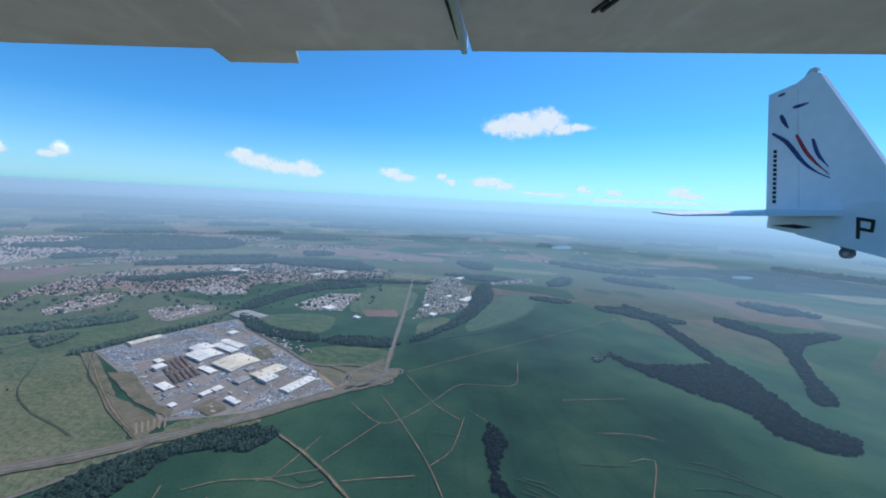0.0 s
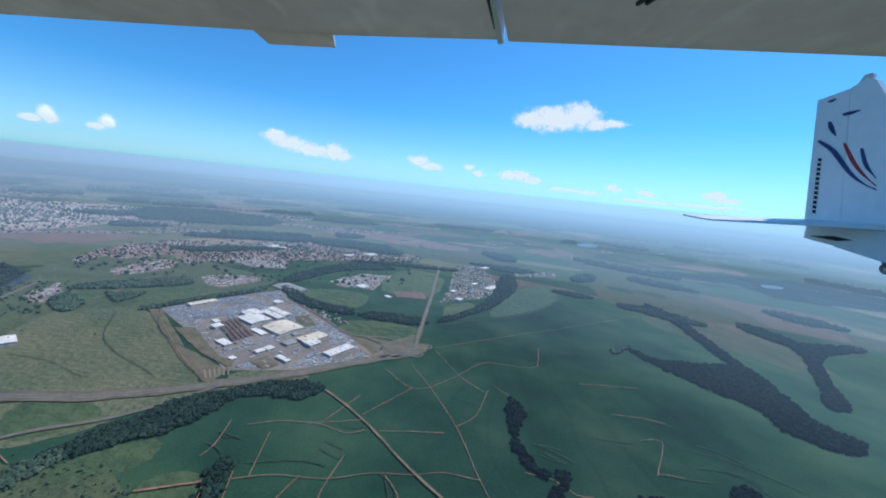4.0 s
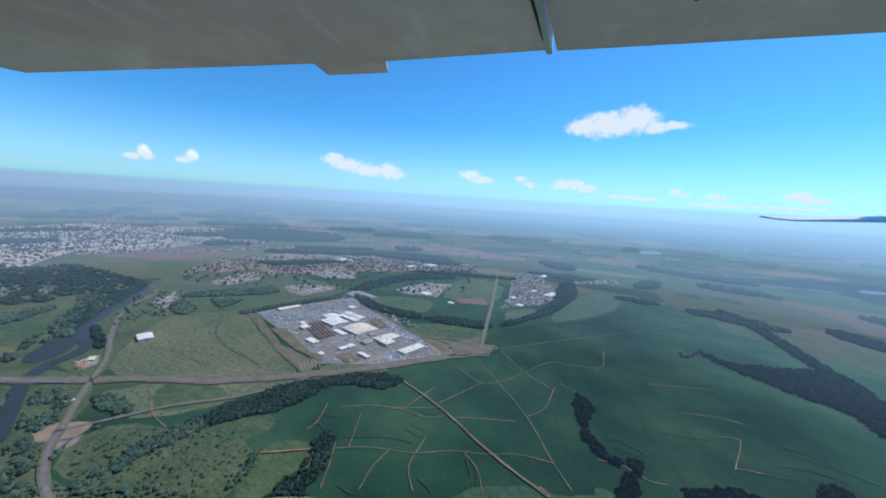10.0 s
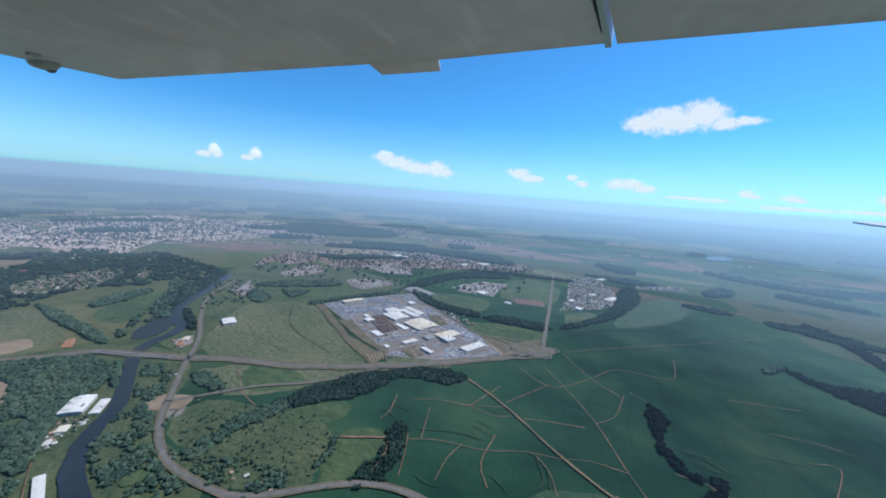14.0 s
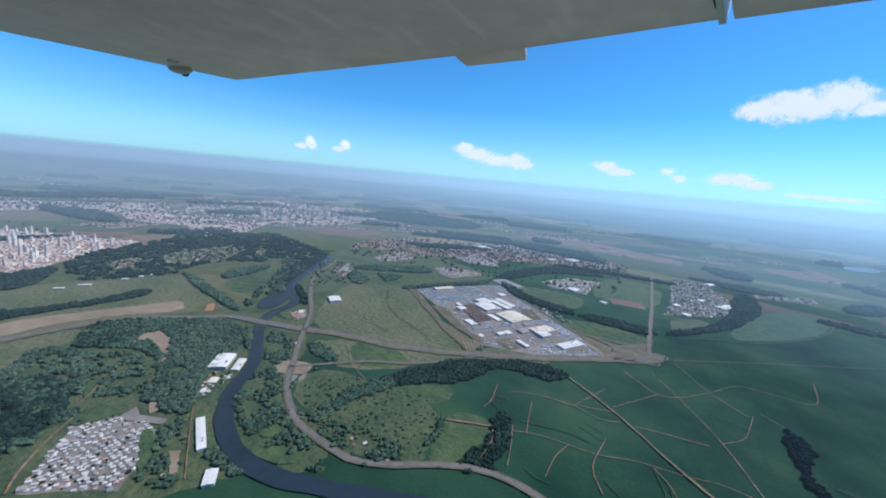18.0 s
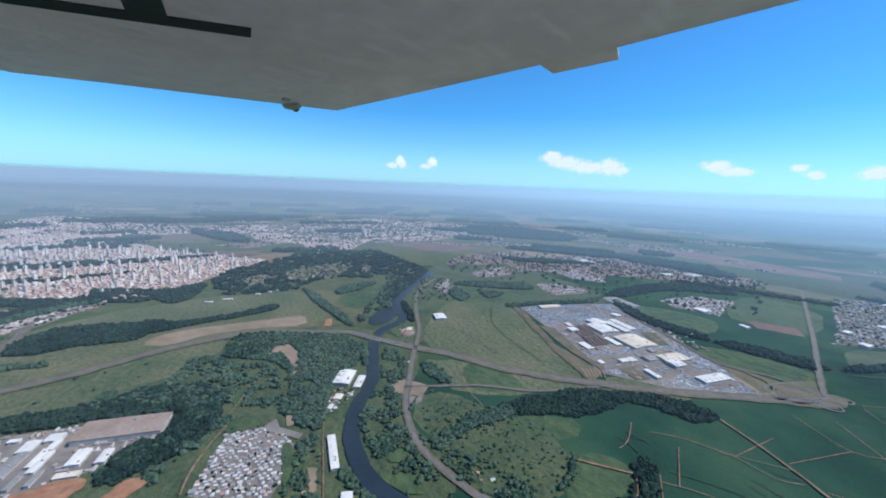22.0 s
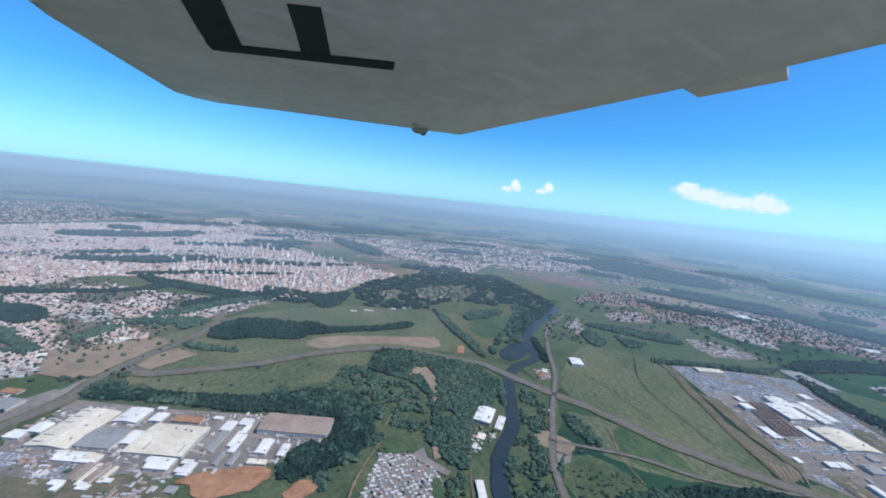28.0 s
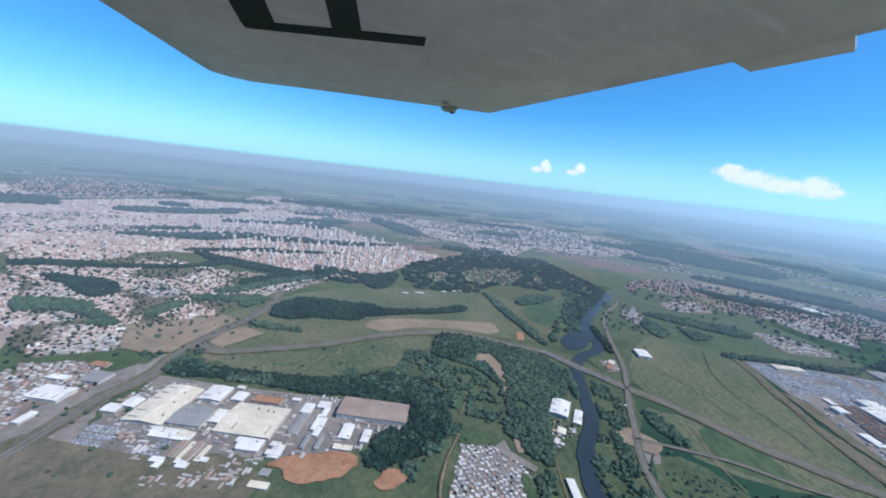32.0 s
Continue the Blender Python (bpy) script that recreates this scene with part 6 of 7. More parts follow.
def cars(outline, avoid, turn, rng, keep):
    """Close rows of parked cars on the yard, each a body with a cabin."""
    c, s = math.cos(radians(turn)), math.sin(radians(turn))
    local = [(x * c + y * s, -x * s + y * c) for x, y in outline]
    xs, ys = [p[0] for p in local], [p[1] for p in local]
    verts, faces = [], []
    y = min(ys)
    while y < max(ys):
        x = min(xs)
        while x < max(xs):
            wx, wy = x * c - y * s, x * s + y * c
            block = noise.noise(Vector((x * 0.22, y * 0.22, 5)))
            if block > keep and rng.random() < 0.9 and inside(local, x, y) and not any(abs((wx - hx) * c + (wy - hy) * s) < hl / 2 + 0.2 and abs(-(wx - hx) * s + (wy - hy) * c) < hw / 2 + 0.2 for hx, hy, hl, hw in avoid):
                o = len(verts)
                for u, w, z in ((-.045, -.1, .028), (.045, -.1, .028), (.045, .1, .028), (-.045, .1, .028), (-.045, -.1, .06), (.045, -.1, .06), (.045, .1, .06), (-.045, .1, .06), (-.036, -.045, .09), (.036, -.045, .09), (.036, .07, .09), (-.036, .07, .09)):
                    verts.append((wx + u * c - w * s, wy + u * s + w * c, z))
                faces += [tuple(o + k for k in f) for f in ((0, 1, 5, 4), (1, 2, 6, 5), (2, 3, 7, 6), (3, 0, 4, 7), (4, 5, 9, 8), (5, 6, 10, 9), (6, 7, 11, 10), (7, 4, 8, 11), (8, 9, 10, 11))]
            x += 0.15
        y += rng.choice((0.27, 0.27, 0.42))
    return tagged(raw("parked_cars", verts, faces, CARS), "close rows of parked silver, white and dark cars", "cars", kind="stuff")


PLANT_YARD = [(-64.5, 69.1), (-60.8, 76.2), (-49.8, 90.2), (-43.8, 83.5), (-30.5, 72.4), (-22.0, 65.5), (-15.5, 59.0), (-25.8, 52.2), (-36.3, 49.0), (-46.0, 57.0)]
taken = [(o.location.x, o.location.y, 3.0 if o.name.startswith("x") else 5.0, 5.0) for o in bpy.data.objects if o.name.startswith("factory_hall")]
cars(PLANT_YARD, taken, 61, random.Random(4), -0.3)
cars([(-77, -38), (-73, -29.5), (-69.5, -31), (-72.5, -39.5)], [], 60, random.Random(6), -0.1)


def clutter(outline, turn, spacing, keep, seed):
    """Containers, tanks and lean-to roofs on a yard."""
    rng = random.Random(seed)
    rows = [(x, y, rng.uniform(0.1, 0.5), rng.uniform(0.08, 0.22), rng.uniform(0.08, 0.22), radians(turn) + rng.choice((0, 1.57))) for x, y in scatter(outline, spacing, rng, 0.45, keep)
            if not any(abs(x - hx) < 1.3 and abs(y - hy) < 1.3 for hx, hy, _, _ in taken)]
    boxes_mesh("yard_clutter", rows, PALE, "containers, stacks and small roofs on the yard", "clutter")


clutter([(-85, -34), (-71, -5), (-66, -7), (-64, -13), (-67, -27), (-70, -33), (-80, -38)], 60, 0.62, 0.7, 1)
clutter([(-70, -33), (-66, -22), (-63, -24), (-66, -32)], 60, 0.55, 0.6, 2)
clutter(PLANT_YARD, 61, 1.3, 0.35, 3)
clutter([(-42, 88), (-32, 82), (-24, 72), (-30, 74), (-40, 82)], 61, 0.8, 0.5, 4)


# farmhouses and huts by the meadow and the river
for k, (fx, fy) in enumerate(((-37.1, 15.2), (-36.2, 14.6), (-35.4, 15.5), (-34.1, 14.4), (-33.2, 15.2), (-32.6, 14.5), (-31.8, 14.9), (-61.4, 26.5), (-60.9, 27.1), (-57.2, 10.2), (-58.0, 11.1), (-58.9, 12.0), (-47.2, 1.2), (-47.8, 2.1))):
    copy_thing(HOUSE_KINDS[k % 6], pose(fx, fy, 0, 0, 0, 37 * k % 180) @ Matrix.Scale(0.75, 4))


# ---- small ground works ----
def loop(x, y, r):
    ring = [(x + r * math.cos(k * math.pi / 8), y + r * 0.8 * math.sin(k * math.pi / 8)) for k in range(17)]
    ribbon("slip_road", ring, 0.3, ROAD, 0.162, "curved asphalt slip road of the junction", "road", step=0.4)


for lx, ly, lr in ((-9.0, 62.3, 1.5), (-7.6, 66.3, 1.4), (-13.0, 62.9, 2.2)):
    loop(lx, ly, lr)

for k in range(6):
    ribbon("terrace_bank", [(-39.5 + k * 0.55, 47.2 + k * 0.35), (-37.6 + k * 0.45, 44.9 + k * 0.35)], 0.22, TAN, 0.151 + 0.001 * k, "bare stepped drainage bank beside the yard", "bank", step=0.5)

bridge = thing("road_bridge", (-73.2, 28.6, 0), "long concrete road bridge across the river", "bridge", turn=17.5)
bm = bmesh.new()
box(bm, -6.5, 6.5, -0.45, 0.45, 0.166, 0.2)
part("deck", bm, ROAD, bridge)
for side in (-1, 1):
    bm = bmesh.new()
    box(bm, -6.5, 6.5, side * 0.47 - 0.03, side * 0.47 + 0.03, 0.17, 0.27)
    part("parapet", bm, CONCRETE, bridge)
for k in range(5):
    bm = bmesh.new()
    box(bm, -4.4 + k * 2.2 - 0.1, -4.4 + k * 2.2 + 0.1, -0.4, 0.4, -0.1, 0.165)
    part("pier", bm, CONCRETE, bridge)


def bushes(outline, spacing, keep, size, seed):
    rng = random.Random(seed)
    spots = scatter(outline, spacing, rng, 0.5, keep)
    crowns("bushes", spots, [size * rng.uniform(0.5, 1.5) for _ in spots], LEAF, "scattered green bushes and single trees in the grass", "bushes", rng)


TREE_KINDS = []


def tree_kinds():
    """Four trees to copy: a tapered trunk with two limbs and a crown of many uneven clumps."""
    for k in range(4):
        rng = random.Random(70 + k)
        base = thing("tree", (0, 0, -50), ("round bushy green tree standing alone in grass", "wide low green tree with an uneven crown", "tall narrow dark green tree in grass", "small sparse green tree in grass")[k], "tree", "single trees in the meadows")
        h, w = (1.5, 1.1, 2.0, 1.2)[k], (0.95, 1.15, 0.7, 0.75)[k]
        bm = bmesh.new()
        bmesh.ops.create_cone(bm, segments=6, radius1=0.13, radius2=0.05, depth=h, matrix=Matrix.Translation((0, 0, h / 2 - 0.1)))
        for s in (-1, 1):
            bmesh.ops.create_cone(bm, segments=5, radius1=0.05, radius2=0.02, depth=0.8, matrix=Matrix.Translation((s * 0.25, 0, h * 0.6)) @ Matrix.Rotation(s * 0.8, 4, "Y"))
        part("trunk", bm, BARK, base)
        bm = bmesh.new()
        for n in range(16):
            a, q = rng.uniform(0, 6.28), rng.uniform(0, 1) ** 0.6
            z = rng.uniform(0.45, 1.25)
            fall = 1 - 0.5 * abs(z - 0.75)
            g = bmesh.ops.create_icosphere(bm, subdivisions=1, radius=rng.uniform(0.22, 0.42) * w, matrix=Matrix.Translation((w * 0.8 * q * fall * math.cos(a), w * 0.8 * q * fall * math.sin(a), h * z)))
            for v in g["verts"]:
                v.co += Vector((rng.uniform(-1, 1), rng.uniform(-1, 1), rng.uniform(-1, 1))) * 0.09
        part("crown", bm, LEAF, base)
        TREE_KINDS.append(base)


def single_trees(outline, spacing, keep, size, seed):
    if not TREE_KINDS:
        tree_kinds()
    rng = random.Random(seed)
    for x, y in free(scatter(outline, spacing, rng, 0.5, keep))[:140]:
        kind = TREE_KINDS[rng.randrange(4)]
        m = pose(x, y, 0, 0, 0, rng.uniform(0, 360)) @ Matrix.Scale(size * rng.uniform(0.6, 1.5), 4)
        if kind.location.z < -10:
            kind.matrix_basis = m
        else:
            copy_thing(kind, m)


single_trees([(-50, 20), (-45, 27), (-38, 28), (-30, 25), (-29, 18), (-36, 14), (-46, 15)], 0.75, 0.3, 0.16, 1)
bushes([(-50, 20), (-45, 27), (-38, 28), (-30, 25), (-29, 18), (-36, 14), (-46, 15)], 0.5, 0.32, 0.13, 12)
bushes([(-86, -30), (-80, -5), (-88, 5), (-95, -10), (-94, -28)], 1.6, 0.12, 0.25, 2)
single_trees([(-66, -20), (-52, -8), (-52, 4), (-64, 4), (-72, -6)], 0.7, 0.3, 0.2, 3)
bushes([(-90, -46), (-70, -42), (-62, -24), (-80, -34)], 1.0, 0.12, 0.2, 4)
bushes([(-130, -60), (-92, -46), (-95, -25), (-130, -10), (-160, -60)], 2.2, 0.35, 0.28, 5)
bushes([(-60, 40), (-40, 42), (-50, 55), (-70, 60), (-78, 48)], 2.0, 0.03, 0.16, 6)
bushes([(-85, 50), (-78, 66), (-95, 80), (-105, 72)], 1.2, 0.4, 0.3, 7)
single_trees([(-30, 20), (0, 25), (20, 35), (10, 60), (-20, 45)], 2.5, 0.05, 0.14, 8)
bushes([(-110, 85), (-60, 95), (-20, 110), (-20, 160), (-110, 150)], 2.6, 0.3, 0.5, 9)
bushes([(-300, -100), (-150, -90), (-140, -20), (-170, 40), (-280, 20)], 4.2, 0.35, 0.42, 10)


# ---- the far country ----
def far_shape(az, dist, wide, deep, rng):
    """An uneven outline round a far point, wide across the view."""
    a = radians(az)
    cx, cy = -14 + dist * math.sin(a), -12 + dist * math.cos(a)
    sxx, syy = math.cos(a), -math.sin(a)
    ring = []
    for k in range(10):
        q = 2 * math.pi * k / 10
        u, w = wide * math.cos(q) * rng.uniform(0.5, 1.2), deep * math.sin(q) * rng.uniform(0.5, 1.2)
        ring.append((cx + u * sxx + w * math.sin(a), cy + u * syy + w * math.cos(a)))
    return ring


far = random.Random(11)
for k in range(70):
    az, dist = far.uniform(-112, 50), 150 + 420 * far.random() ** 1.2
    shape = far_shape(az, dist, far.uniform(10, 34) * (0.5 + dist / 400), far.uniform(5, 16) * (0.4 + dist / 330), far)
    (field_dry, field_red if az < 4 else field_bright, field_bright, field_red if -70 < az < 10 else field_tan if az < 0 else field_dry, field_bright)[k % 5](f"far_field {k}", shape)
for k in range(62):
    az, dist = far.uniform(-116, -6), 185 + 380 * far.random() ** 1.2
    town(f"far_town {k}", far_shape(az, dist, far.uniform(9, 36), far.uniform(4, 13) * (0.3 + dist / 300), far))
for k in range(12):
    town(f"far_hamlet {k}", far_shape(far.uniform(-8, 48), far.uniform(190, 380), far.uniform(2, 7), far.uniform(3, 7), far))
for k in range(16):
    wood(f"street_trees {k}", far_shape(far.uniform(-104, -76), far.uniform(140, 260), far.uniform(5, 18), far.uniform(0.8, 2.0), far))
for k in range(78):
    az, dist = far.uniform(-112, 50), 140 + 380 * far.random() ** 1.1
    wood(f"far_wood {k}", far_shape(az, dist, far.uniform(8, 34), far.uniform(2, 7) * (0.3 + dist / 260), far))


# ---- glowing sheets in place of haze ----
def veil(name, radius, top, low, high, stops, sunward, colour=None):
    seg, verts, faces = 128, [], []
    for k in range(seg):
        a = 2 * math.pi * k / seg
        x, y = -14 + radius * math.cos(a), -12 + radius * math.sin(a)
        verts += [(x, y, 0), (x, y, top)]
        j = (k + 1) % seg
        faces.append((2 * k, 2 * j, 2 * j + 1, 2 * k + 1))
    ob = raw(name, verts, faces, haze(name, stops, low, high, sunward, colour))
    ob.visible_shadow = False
    return tagged(ob, "glowing sheet painted as thin blue haze over the distant land", "haze", kind="structure")


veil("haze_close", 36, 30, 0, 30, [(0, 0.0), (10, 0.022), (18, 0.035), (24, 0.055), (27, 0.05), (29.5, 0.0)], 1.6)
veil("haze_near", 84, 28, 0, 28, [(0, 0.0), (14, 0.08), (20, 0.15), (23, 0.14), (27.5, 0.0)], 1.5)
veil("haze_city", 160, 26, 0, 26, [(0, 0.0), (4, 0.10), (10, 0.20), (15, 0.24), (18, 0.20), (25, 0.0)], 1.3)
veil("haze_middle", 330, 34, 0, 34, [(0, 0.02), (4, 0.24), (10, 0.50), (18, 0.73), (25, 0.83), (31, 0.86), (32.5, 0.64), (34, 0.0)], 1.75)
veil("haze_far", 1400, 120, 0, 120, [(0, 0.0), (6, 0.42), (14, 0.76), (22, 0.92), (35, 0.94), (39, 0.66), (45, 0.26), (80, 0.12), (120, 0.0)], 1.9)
# the highest sheet paints in the pale brightness of the low sky
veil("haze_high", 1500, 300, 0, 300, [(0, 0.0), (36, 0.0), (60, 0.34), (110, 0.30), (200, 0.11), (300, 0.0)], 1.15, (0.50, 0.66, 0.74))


# ---- aircraft ----
def plate(name, outline, z0, z1, material, parent, label=""):
    bm = bmesh.new()
    f = bm.faces.new([bm.verts.new((x, y, z0)) for x, y in outline])
    top = bmesh.ops.extrude_face_region(bm, geom=[f])["geom"]
    for v in top:
        if isinstance(v, bmesh.types.BMVert):
            v.co.z = z1
    bmesh.ops.recalc_face_normals(bm, faces=bm.faces)
    return part(name, bm, material, parent, label)


wing = thing("aircraft_wing", (0, 0, 430), "grimy white aircraft wing seen from below", "wing")
plate("outer_panel", [(25, 1065), (-440, 1128), (-1200, 1168), (-1960, 1200), (-2060, 960), (-2330, 300), (-2470, 0), (-2455, -110), (-2400, -190), (-1610, -412), (-1350, -440), (-640, 340), (-480, 480), (-250, 700), (-14, 780)], 0, 70, SKIN, wing)
plate("flap", [(51, 1060), (1150, 945), (1150, 560), (0, 770)], -4, 60, SKIN, wing)
plate("trim_tab", [(-440, 1125), (-475, 1248), (-700, 1268), (-690, 1143)], 6, 22, SKIN, wing)
plate("end_rib", [(25, 1067), (39, 1064), (-6, 776), (-16, 778)], -10, 60, TAILPAINT, wing, "bright white rib beside the flap gap")
plate("trailing_edge_strip", [(27, 1067), (-440, 1130), (-1200, 1170), (-1962, 1203), (-1964, 1213), (-1200, 1181), (-440, 1141), (28, 1078)], 8, 26, GREY, wing, "dull grey trailing edge strip")
plate("trailing_edge_strip", [(51, 1062), (1150, 947), (1150, 958), (51, 1073)], 4, 22, GREY, wing, "dull grey trailing edge strip")
plate("leading_edge", [(-2402, -193), (-1610, -416), (-1350, -444), (-1350, -462), (-1612, -434), (-2408, -212)], 10, 60, TAILPAINT, wing, "paler rounded leading edge")
plate("marking_bar", [(-1147, 435), (-1215, 460), (-1501, -30), (-1438, -50)], -3, 0, DARKPAINT, wing, "charcoal painted bar")
plate("marking_bar", [(-1381, 44), (-1495, -35), (-1321, -68), (-1150, -95), (-1090, -15), (-1249, 17)], -3.5, -0.5, DARKPAINT, wing, "charcoal painted bar")
plate("marking_bar", [(-1308, 199), (-1266, 277), (-1076, 214), (-960, 175), (-1000, 110), (-1132, 150)], -3.2, -0.2, DARKPAINT, wing, "charcoal painted bar")
bm = bmesh.new()
bmesh.ops.create_uvsphere(bm, u_segments=16, v_segments=8, radius=1.0, matrix=Matrix.Translation((-2045, 985, 2)) @ Matrix.Diagonal((75, 45, 26, 1)))
part("tip_fairing", bm, SKIN, wing, smooth=True)
bm = bmesh.new()
bmesh.ops.create_uvsphere(bm, u_segments=12, v_segments=8, radius=1.0, matrix=Matrix.Translation((-2075, 1020, -6)) @ Matrix.Diagonal((22, 20, 20, 1)))
part("tip_lamp", bm, DARKPAINT, wing, "small dark wingtip lamp", smooth=True)
bm = bmesh.new()
box(bm, -1935, -1905, 880, 910, -9, 0)
part("tip_bracket", bm, GLASSY, wing)
for k in range(14):
    bm = bmesh.new()
    bmesh.ops.create_cone(bm, cap_ends=True, segments=8, radius1=4, radius2=4, depth=4, matrix=Matrix.Translation((12 - 2.4 * k, 990 - 14 * k, -1.5)))
    part("rivet", bm, DARKPAINT, wing)
for hx, hy in ((285, 775), (300, 770)):
    plate("hinge_arm", [(hx, hy), (hx + 7, hy), (hx - 4, hy + 46), (hx - 11, hy + 45)], -10, -4, DARKPAINT, wing, "dark flap hinge arm")

tail = thing("aircraft_tail", (300 * math.sin(radians(44.1)), 300 * math.cos(radians(44.1)), 0), "white aircraft tail with fin, rudder and tailplane", "tail", turn=105.9)


def slab(name, outline, thick, material, label="", lift=0.0):
    """An upright plate in the plane of the fin: u runs aft, z up."""
    bm = bmesh.new()
    lo = [bm.verts.new((p[0], lift - thick / 2, p[1])) for p in outline]
    hi = [bm.verts.new((p[0], lift + thick / 2, p[1])) for p in outline]
    bm.faces.new(lo), bm.faces.new(list(reversed(hi)))
    for k in range(len(lo)):
        j = (k + 1) % len(lo)
        bm.faces.new((lo[k], hi[k], hi[j], lo[j]))
    bmesh.ops.recalc_face_normals(bm, faces=bm.faces)
    return part(name, bm, material, tail, label)


def stripe(points, width, material, label):
    line = smooth_line(points, 1.0)
    n = len(line)
    left, right = [], []
    for k, p in enumerate(line):
        d = (line[min(k + 1, n - 1)] - line[max(k - 1, 0)]).normalized()
        w = width * (0.25 + math.sin(math.pi * min(1, 0.15 + k / n)) * 0.75) / 2
        left.append((p.x - d.y * w, p.y + d.x * w)), right.append((p.x + d.y * w, p.y - d.x * w))
    for side in (-1, 1):
        slab("stripe", left + right[::-1], 0.3, material, label, side * 2.1)


slab("fin", [(19.5, 110), (13, 114), (9, 112), (-24.2, 60), (-38, 44), (8.5, 36.5)], 4.0, TAILPAINT)
slab("rudder", [(19.9, 109.8), (35, 106.5), (26.6, 35.7), (25.4, 25.0), (7.0, 22.3), (8.9, 36.5)], 3.4, TAILPAINT)
slab("tail_cone", [(8.4, 36.3), (-38, 43.6), (-75, 48), (-75, 6), (-30.5, 14.8), (-8, 19.1), (6.8, 22.2)], 9.0, TAILPAINT)
slab("fin_beacon", [(17, 112.3), (11, 114.4), (12, 116.3), (15, 116)], 2.5, WHITE, "white cap on the fin")
stripe([(29.1, 82.3), (20.4, 75.7), (10.4, 63.7), (3.0, 57.5), (-3.4, 54.1)], 2.3, BLUEPAINT, "curved grey-blue stripe")
stripe([(16.1, 79.8), (9.9, 69.5), (3.7, 62.1), (-2.7, 56.2)], 1.9, REDPAINT, "curved red stripe")
stripe([(7.6, 76.3), (3.8, 67.3), (-1.8, 60.2)], 1.8, BLUEPAINT, "curved dark blue stripe")
stripe([(26.0, 92.6), (23.5, 88.0), (20.9, 84.2)], 2.2, BLUEPAINT, "short blue stripe")
stripe([(20.1, 95.8), (16, 96.2), (12.4, 96.9)], 2.0, BLUEPAINT, "short blue stripe")
stripe([(28.9, 104.4), (27, 104.8), (25.3, 105.3)], 1.5, BLUEPAINT, "short blue stripe")
for k in range(12):
    u, z = 26.2 - 0.33 * k, 72 - 2.75 * k
    slab("lettering_bar", [(u - 0.9, z), (u + 0.9, z + 0.2), (u + 0.8, z - 1.7), (u - 1.0, z - 1.9)], 0.3, DARKPAINT, "dark painted bar", 1.95)
for ring in ([(-18.6, 33.6), (-20.2, 33.4), (-21.4, 22.4), (-19.9, 22.7)], [(-20.0, 33.5), (-26, 32.6), (-26, 31), (-20.2, 31.8)], [(-20.6, 28.5), (-26, 27.6), (-26, 26.1), (-20.8, 26.8)], [(-24.6, 31.4), (-26.1, 31.2), (-26.1, 27.4), (-24.8, 27.6)]):
    for side in (-1, 1):
        slab("marking_bar", ring, 0.3, DARKPAINT, "black painted bar", side * 4.7)
inv = tail.matrix_basis.inverted()


def out_there(az, z, r):
    return inv @ Vector((r * math.sin(radians(az)), r * math.cos(radians(az)), z))


bm = bmesh.new()
plan = [out_there(28.3, 31.0, 252), out_there(29.9, 30.2, 246), out_there(31.5, 29.9, 240), Vector((-14, 1, 35.5)), Vector((25, 1, 34.5))]
lo = [bm.verts.new(p + Vector((0, 0, -1.4 if k > 2 else -0.3))) for k, p in enumerate(plan)]
hi = [bm.verts.new(p + Vector((0, 0, 1.6 if k > 2 else 0.5))) for k, p in enumerate(plan)]
bm.faces.new(lo), bm.faces.new(list(reversed(hi)))
for k in range(5):
    bm.faces.new((lo[k], hi[k], hi[(k + 1) % 5], lo[(k + 1) % 5]))
bmesh.ops.recalc_face_normals(bm, faces=bm.faces)
part("tailplane", bm, TAILPAINT, tail)
slab("rudder_horn", [(20, 26.5), (6, 25.5), (-1, 27), (8, 28)], 11, DARKPAINT, "dark control horn")
slab("wheel_strut", [(-11, 20), (-15, 19.5), (-17, 15.5), (-14, 15)], 3, DARKPAINT, "dark tailwheel strut")
bm = bmesh.new()
bmesh.ops.create_cone(bm, cap_ends=True, segments=20, radius1=3.0, radius2=3.0, depth=2.6, matrix=Matrix.Translation((-15.2, 0, 14.6)) @ Matrix.Rotation(math.pi / 2, 4, "X"))
wheel = part("tail_wheel", bm, TYRE, tail, "small black tailwheel")
bm = bmesh.new()
bmesh.ops.create_cone(bm, cap_ends=True, segments=14, radius1=1.3, radius2=1.3, depth=2.9, matrix=Matrix.Translation((-15.2, 0, 14.6)) @ Matrix.Rotation(math.pi / 2, 4, "X"))
part("rim", bm, GREY, wheel)


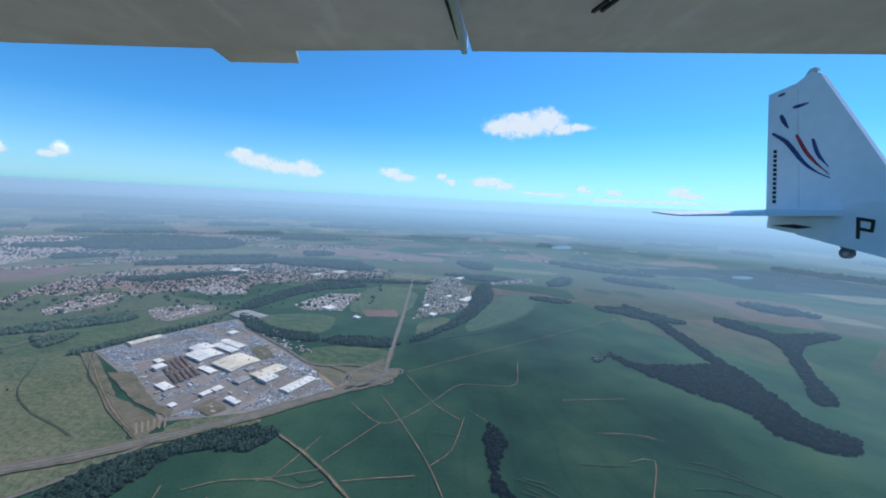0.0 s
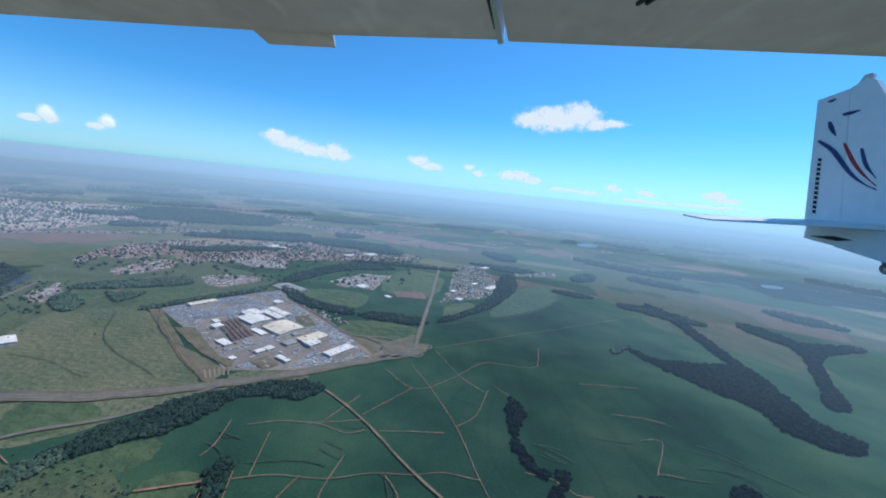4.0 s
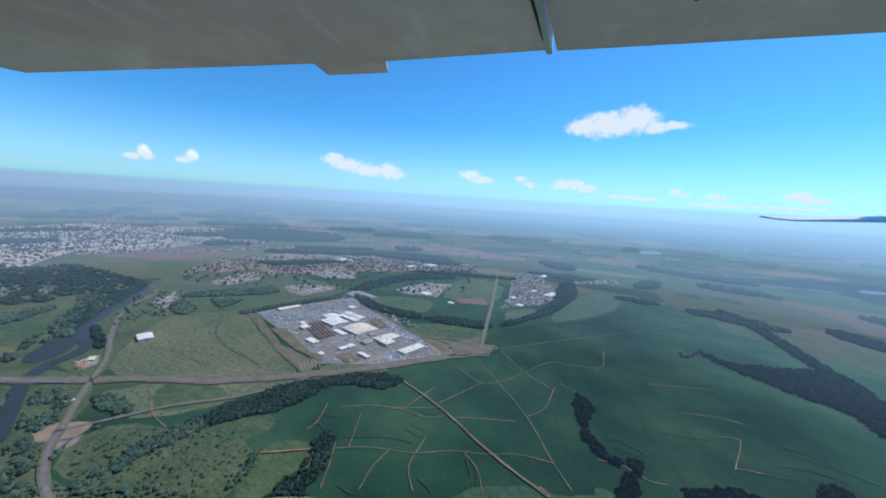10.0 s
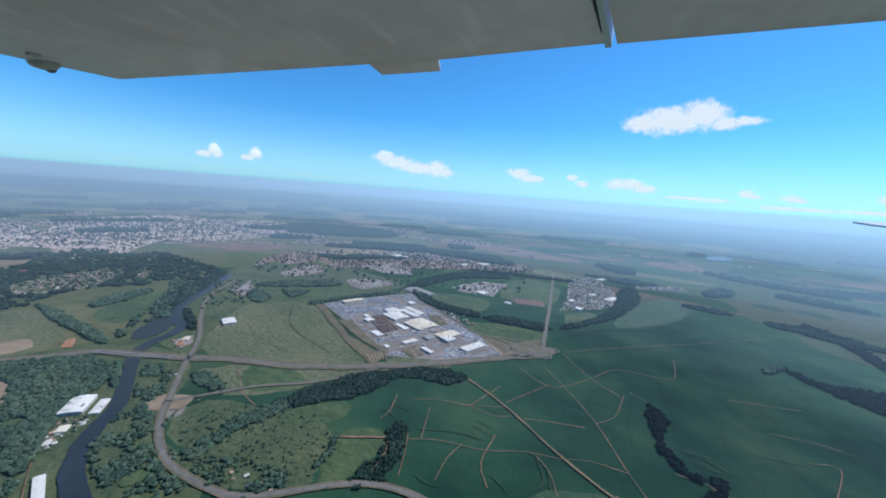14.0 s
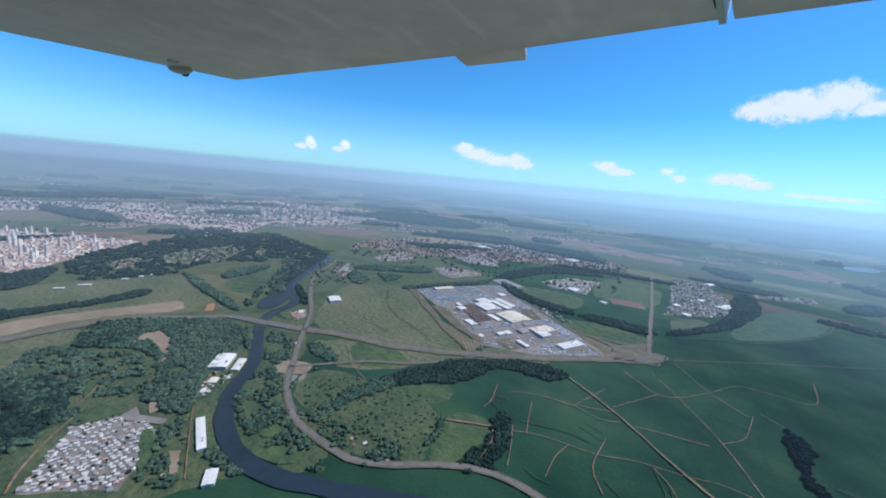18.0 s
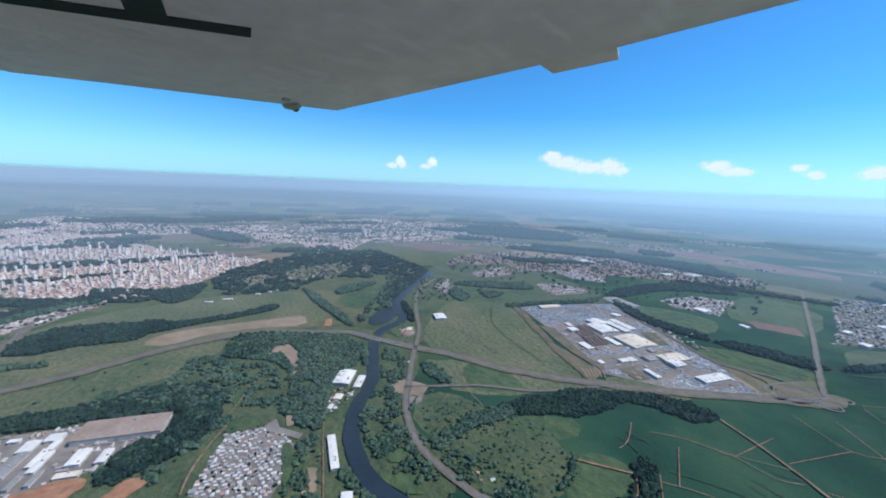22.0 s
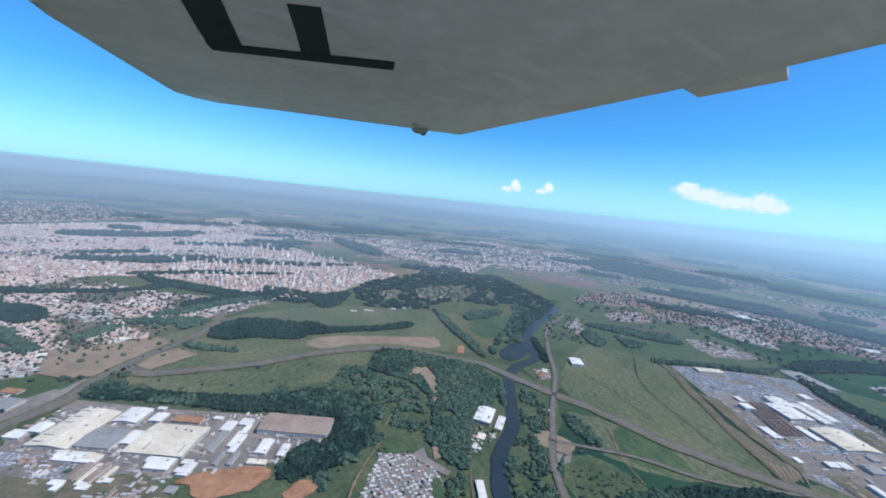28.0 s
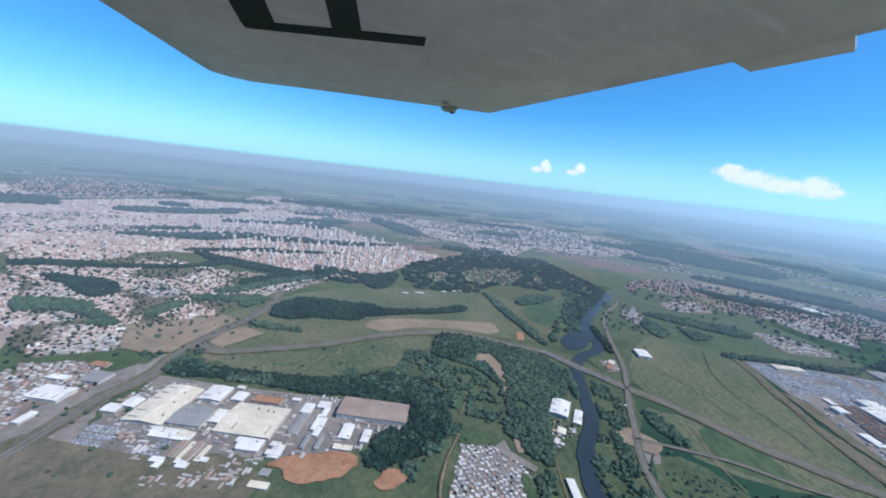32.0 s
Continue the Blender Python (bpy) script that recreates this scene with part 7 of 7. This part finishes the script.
# ---- clouds ----
def cloud(az, el, lobes, label="small bright white cumulus cloud"):
    """A heap of vapour far off; lobes in degrees across and up from its middle."""
    R = 3000.0
    a, deg = radians(az), radians(1) * R
    lobes = [tuple(v * deg for v in lobe) for lobe in lobes]
    x0, x1 = min(c[0] - c[2] for c in lobes), max(c[0] + c[2] for c in lobes)
    z0, z1 = min(c[1] - c[3] for c in lobes), max(c[1] + c[3] for c in lobes)
    bm = bmesh.new()
    g = bmesh.ops.create_icosphere(bm, subdivisions=4, radius=1.0)
    for v in g["verts"]:
        d = v.co * (1 + 0.15 * noise.noise(v.co * 2.0 + Vector((az, el, 0))))
        v.co = ((x0 + x1) / 2 + d.x * (x1 - x0) * 0.95, d.y * (z1 - z0) * 0.5, (z0 + z1) / 2 + d.z * (z1 - z0) * 0.95)
    bmesh.ops.delete(bm, geom=[f for f in bm.faces if f.calc_center_median().y > 0], context="FACES")
    ob = part("cloud", bm, cloud_stuff(lobes), smooth=True)
    ob.matrix_basis = pose(math.sin(a) * R, math.cos(a) * R, R * math.tan(radians(el)) + 30, 0, 0, -az)
    return tagged(ob, label, "cloud", "clouds along the horizon")


cloud(-49.8, 3.2, [(0.2, 0.3, 0.6, 0.7), (-0.8, -0.3, 0.9, 0.35), (0.6, -0.2, 0.6, 0.45)])
cloud(-45.0, 3.3, [(0.2, 0.25, 0.65, 0.7), (-0.7, -0.35, 0.8, 0.35)])
cloud(-23.4, 3.7, [(-4.2, 1.0, 1.5, 0.85), (-2.3, 0.35, 2.1, 0.85), (0.6, -0.2, 2.7, 0.75), (3.2, -0.1, 1.5, 1.0), (4.4, -0.6, 1.3, 0.55)], "long white cumulus cloud, highest at one end")
cloud(-7.2, 3.5, [(-0.8, 0.35, 1.6, 0.65), (1.0, -0.3, 1.5, 0.55)])
cloud(0.0, 3.3, [(-0.7, 0.3, 0.8, 0.4), (0.7, -0.4, 0.8, 0.45)])
cloud(6.6, 2.9, [(-1.5, 0.2, 1.5, 0.6), (0.3, 0.3, 1.4, 0.65), (2.0, -0.3, 1.4, 0.5)])
cloud(14.5, 1.8, [(-1.5, 0.0, 2.2, 0.2), (1.5, -0.1, 2.2, 0.18)], "thin flat streak of white cloud")
cloud(19.3, 2.6, [(0.0, 0.0, 0.7, 0.4), (0.6, -0.25, 0.8, 0.25)])
cloud(23.3, 2.3, [(0.0, 0.0, 0.9, 0.35), (0.7, -0.2, 0.7, 0.25)])
cloud(31.3, 2.4, [(-0.3, 0.2, 1.2, 0.55), (1.0, -0.3, 1.3, 0.35)])
cloud(27.0, 1.2, [(-3.0, 0.0, 3.5, 0.22), (3.0, 0.05, 3.8, 0.2)], "thin flat streak of white cloud")
cloud(11.0, 11.2, [(-0.5, -0.3, 3.9, 1.5), (2.8, 0.3, 2.4, 1.6), (-3.6, -0.6, 2.1, 1.0), (5.0, -0.8, 1.6, 0.7), (7.0, -0.5, 1.8, 0.45)], "broad white cumulus cloud with frayed wisps")
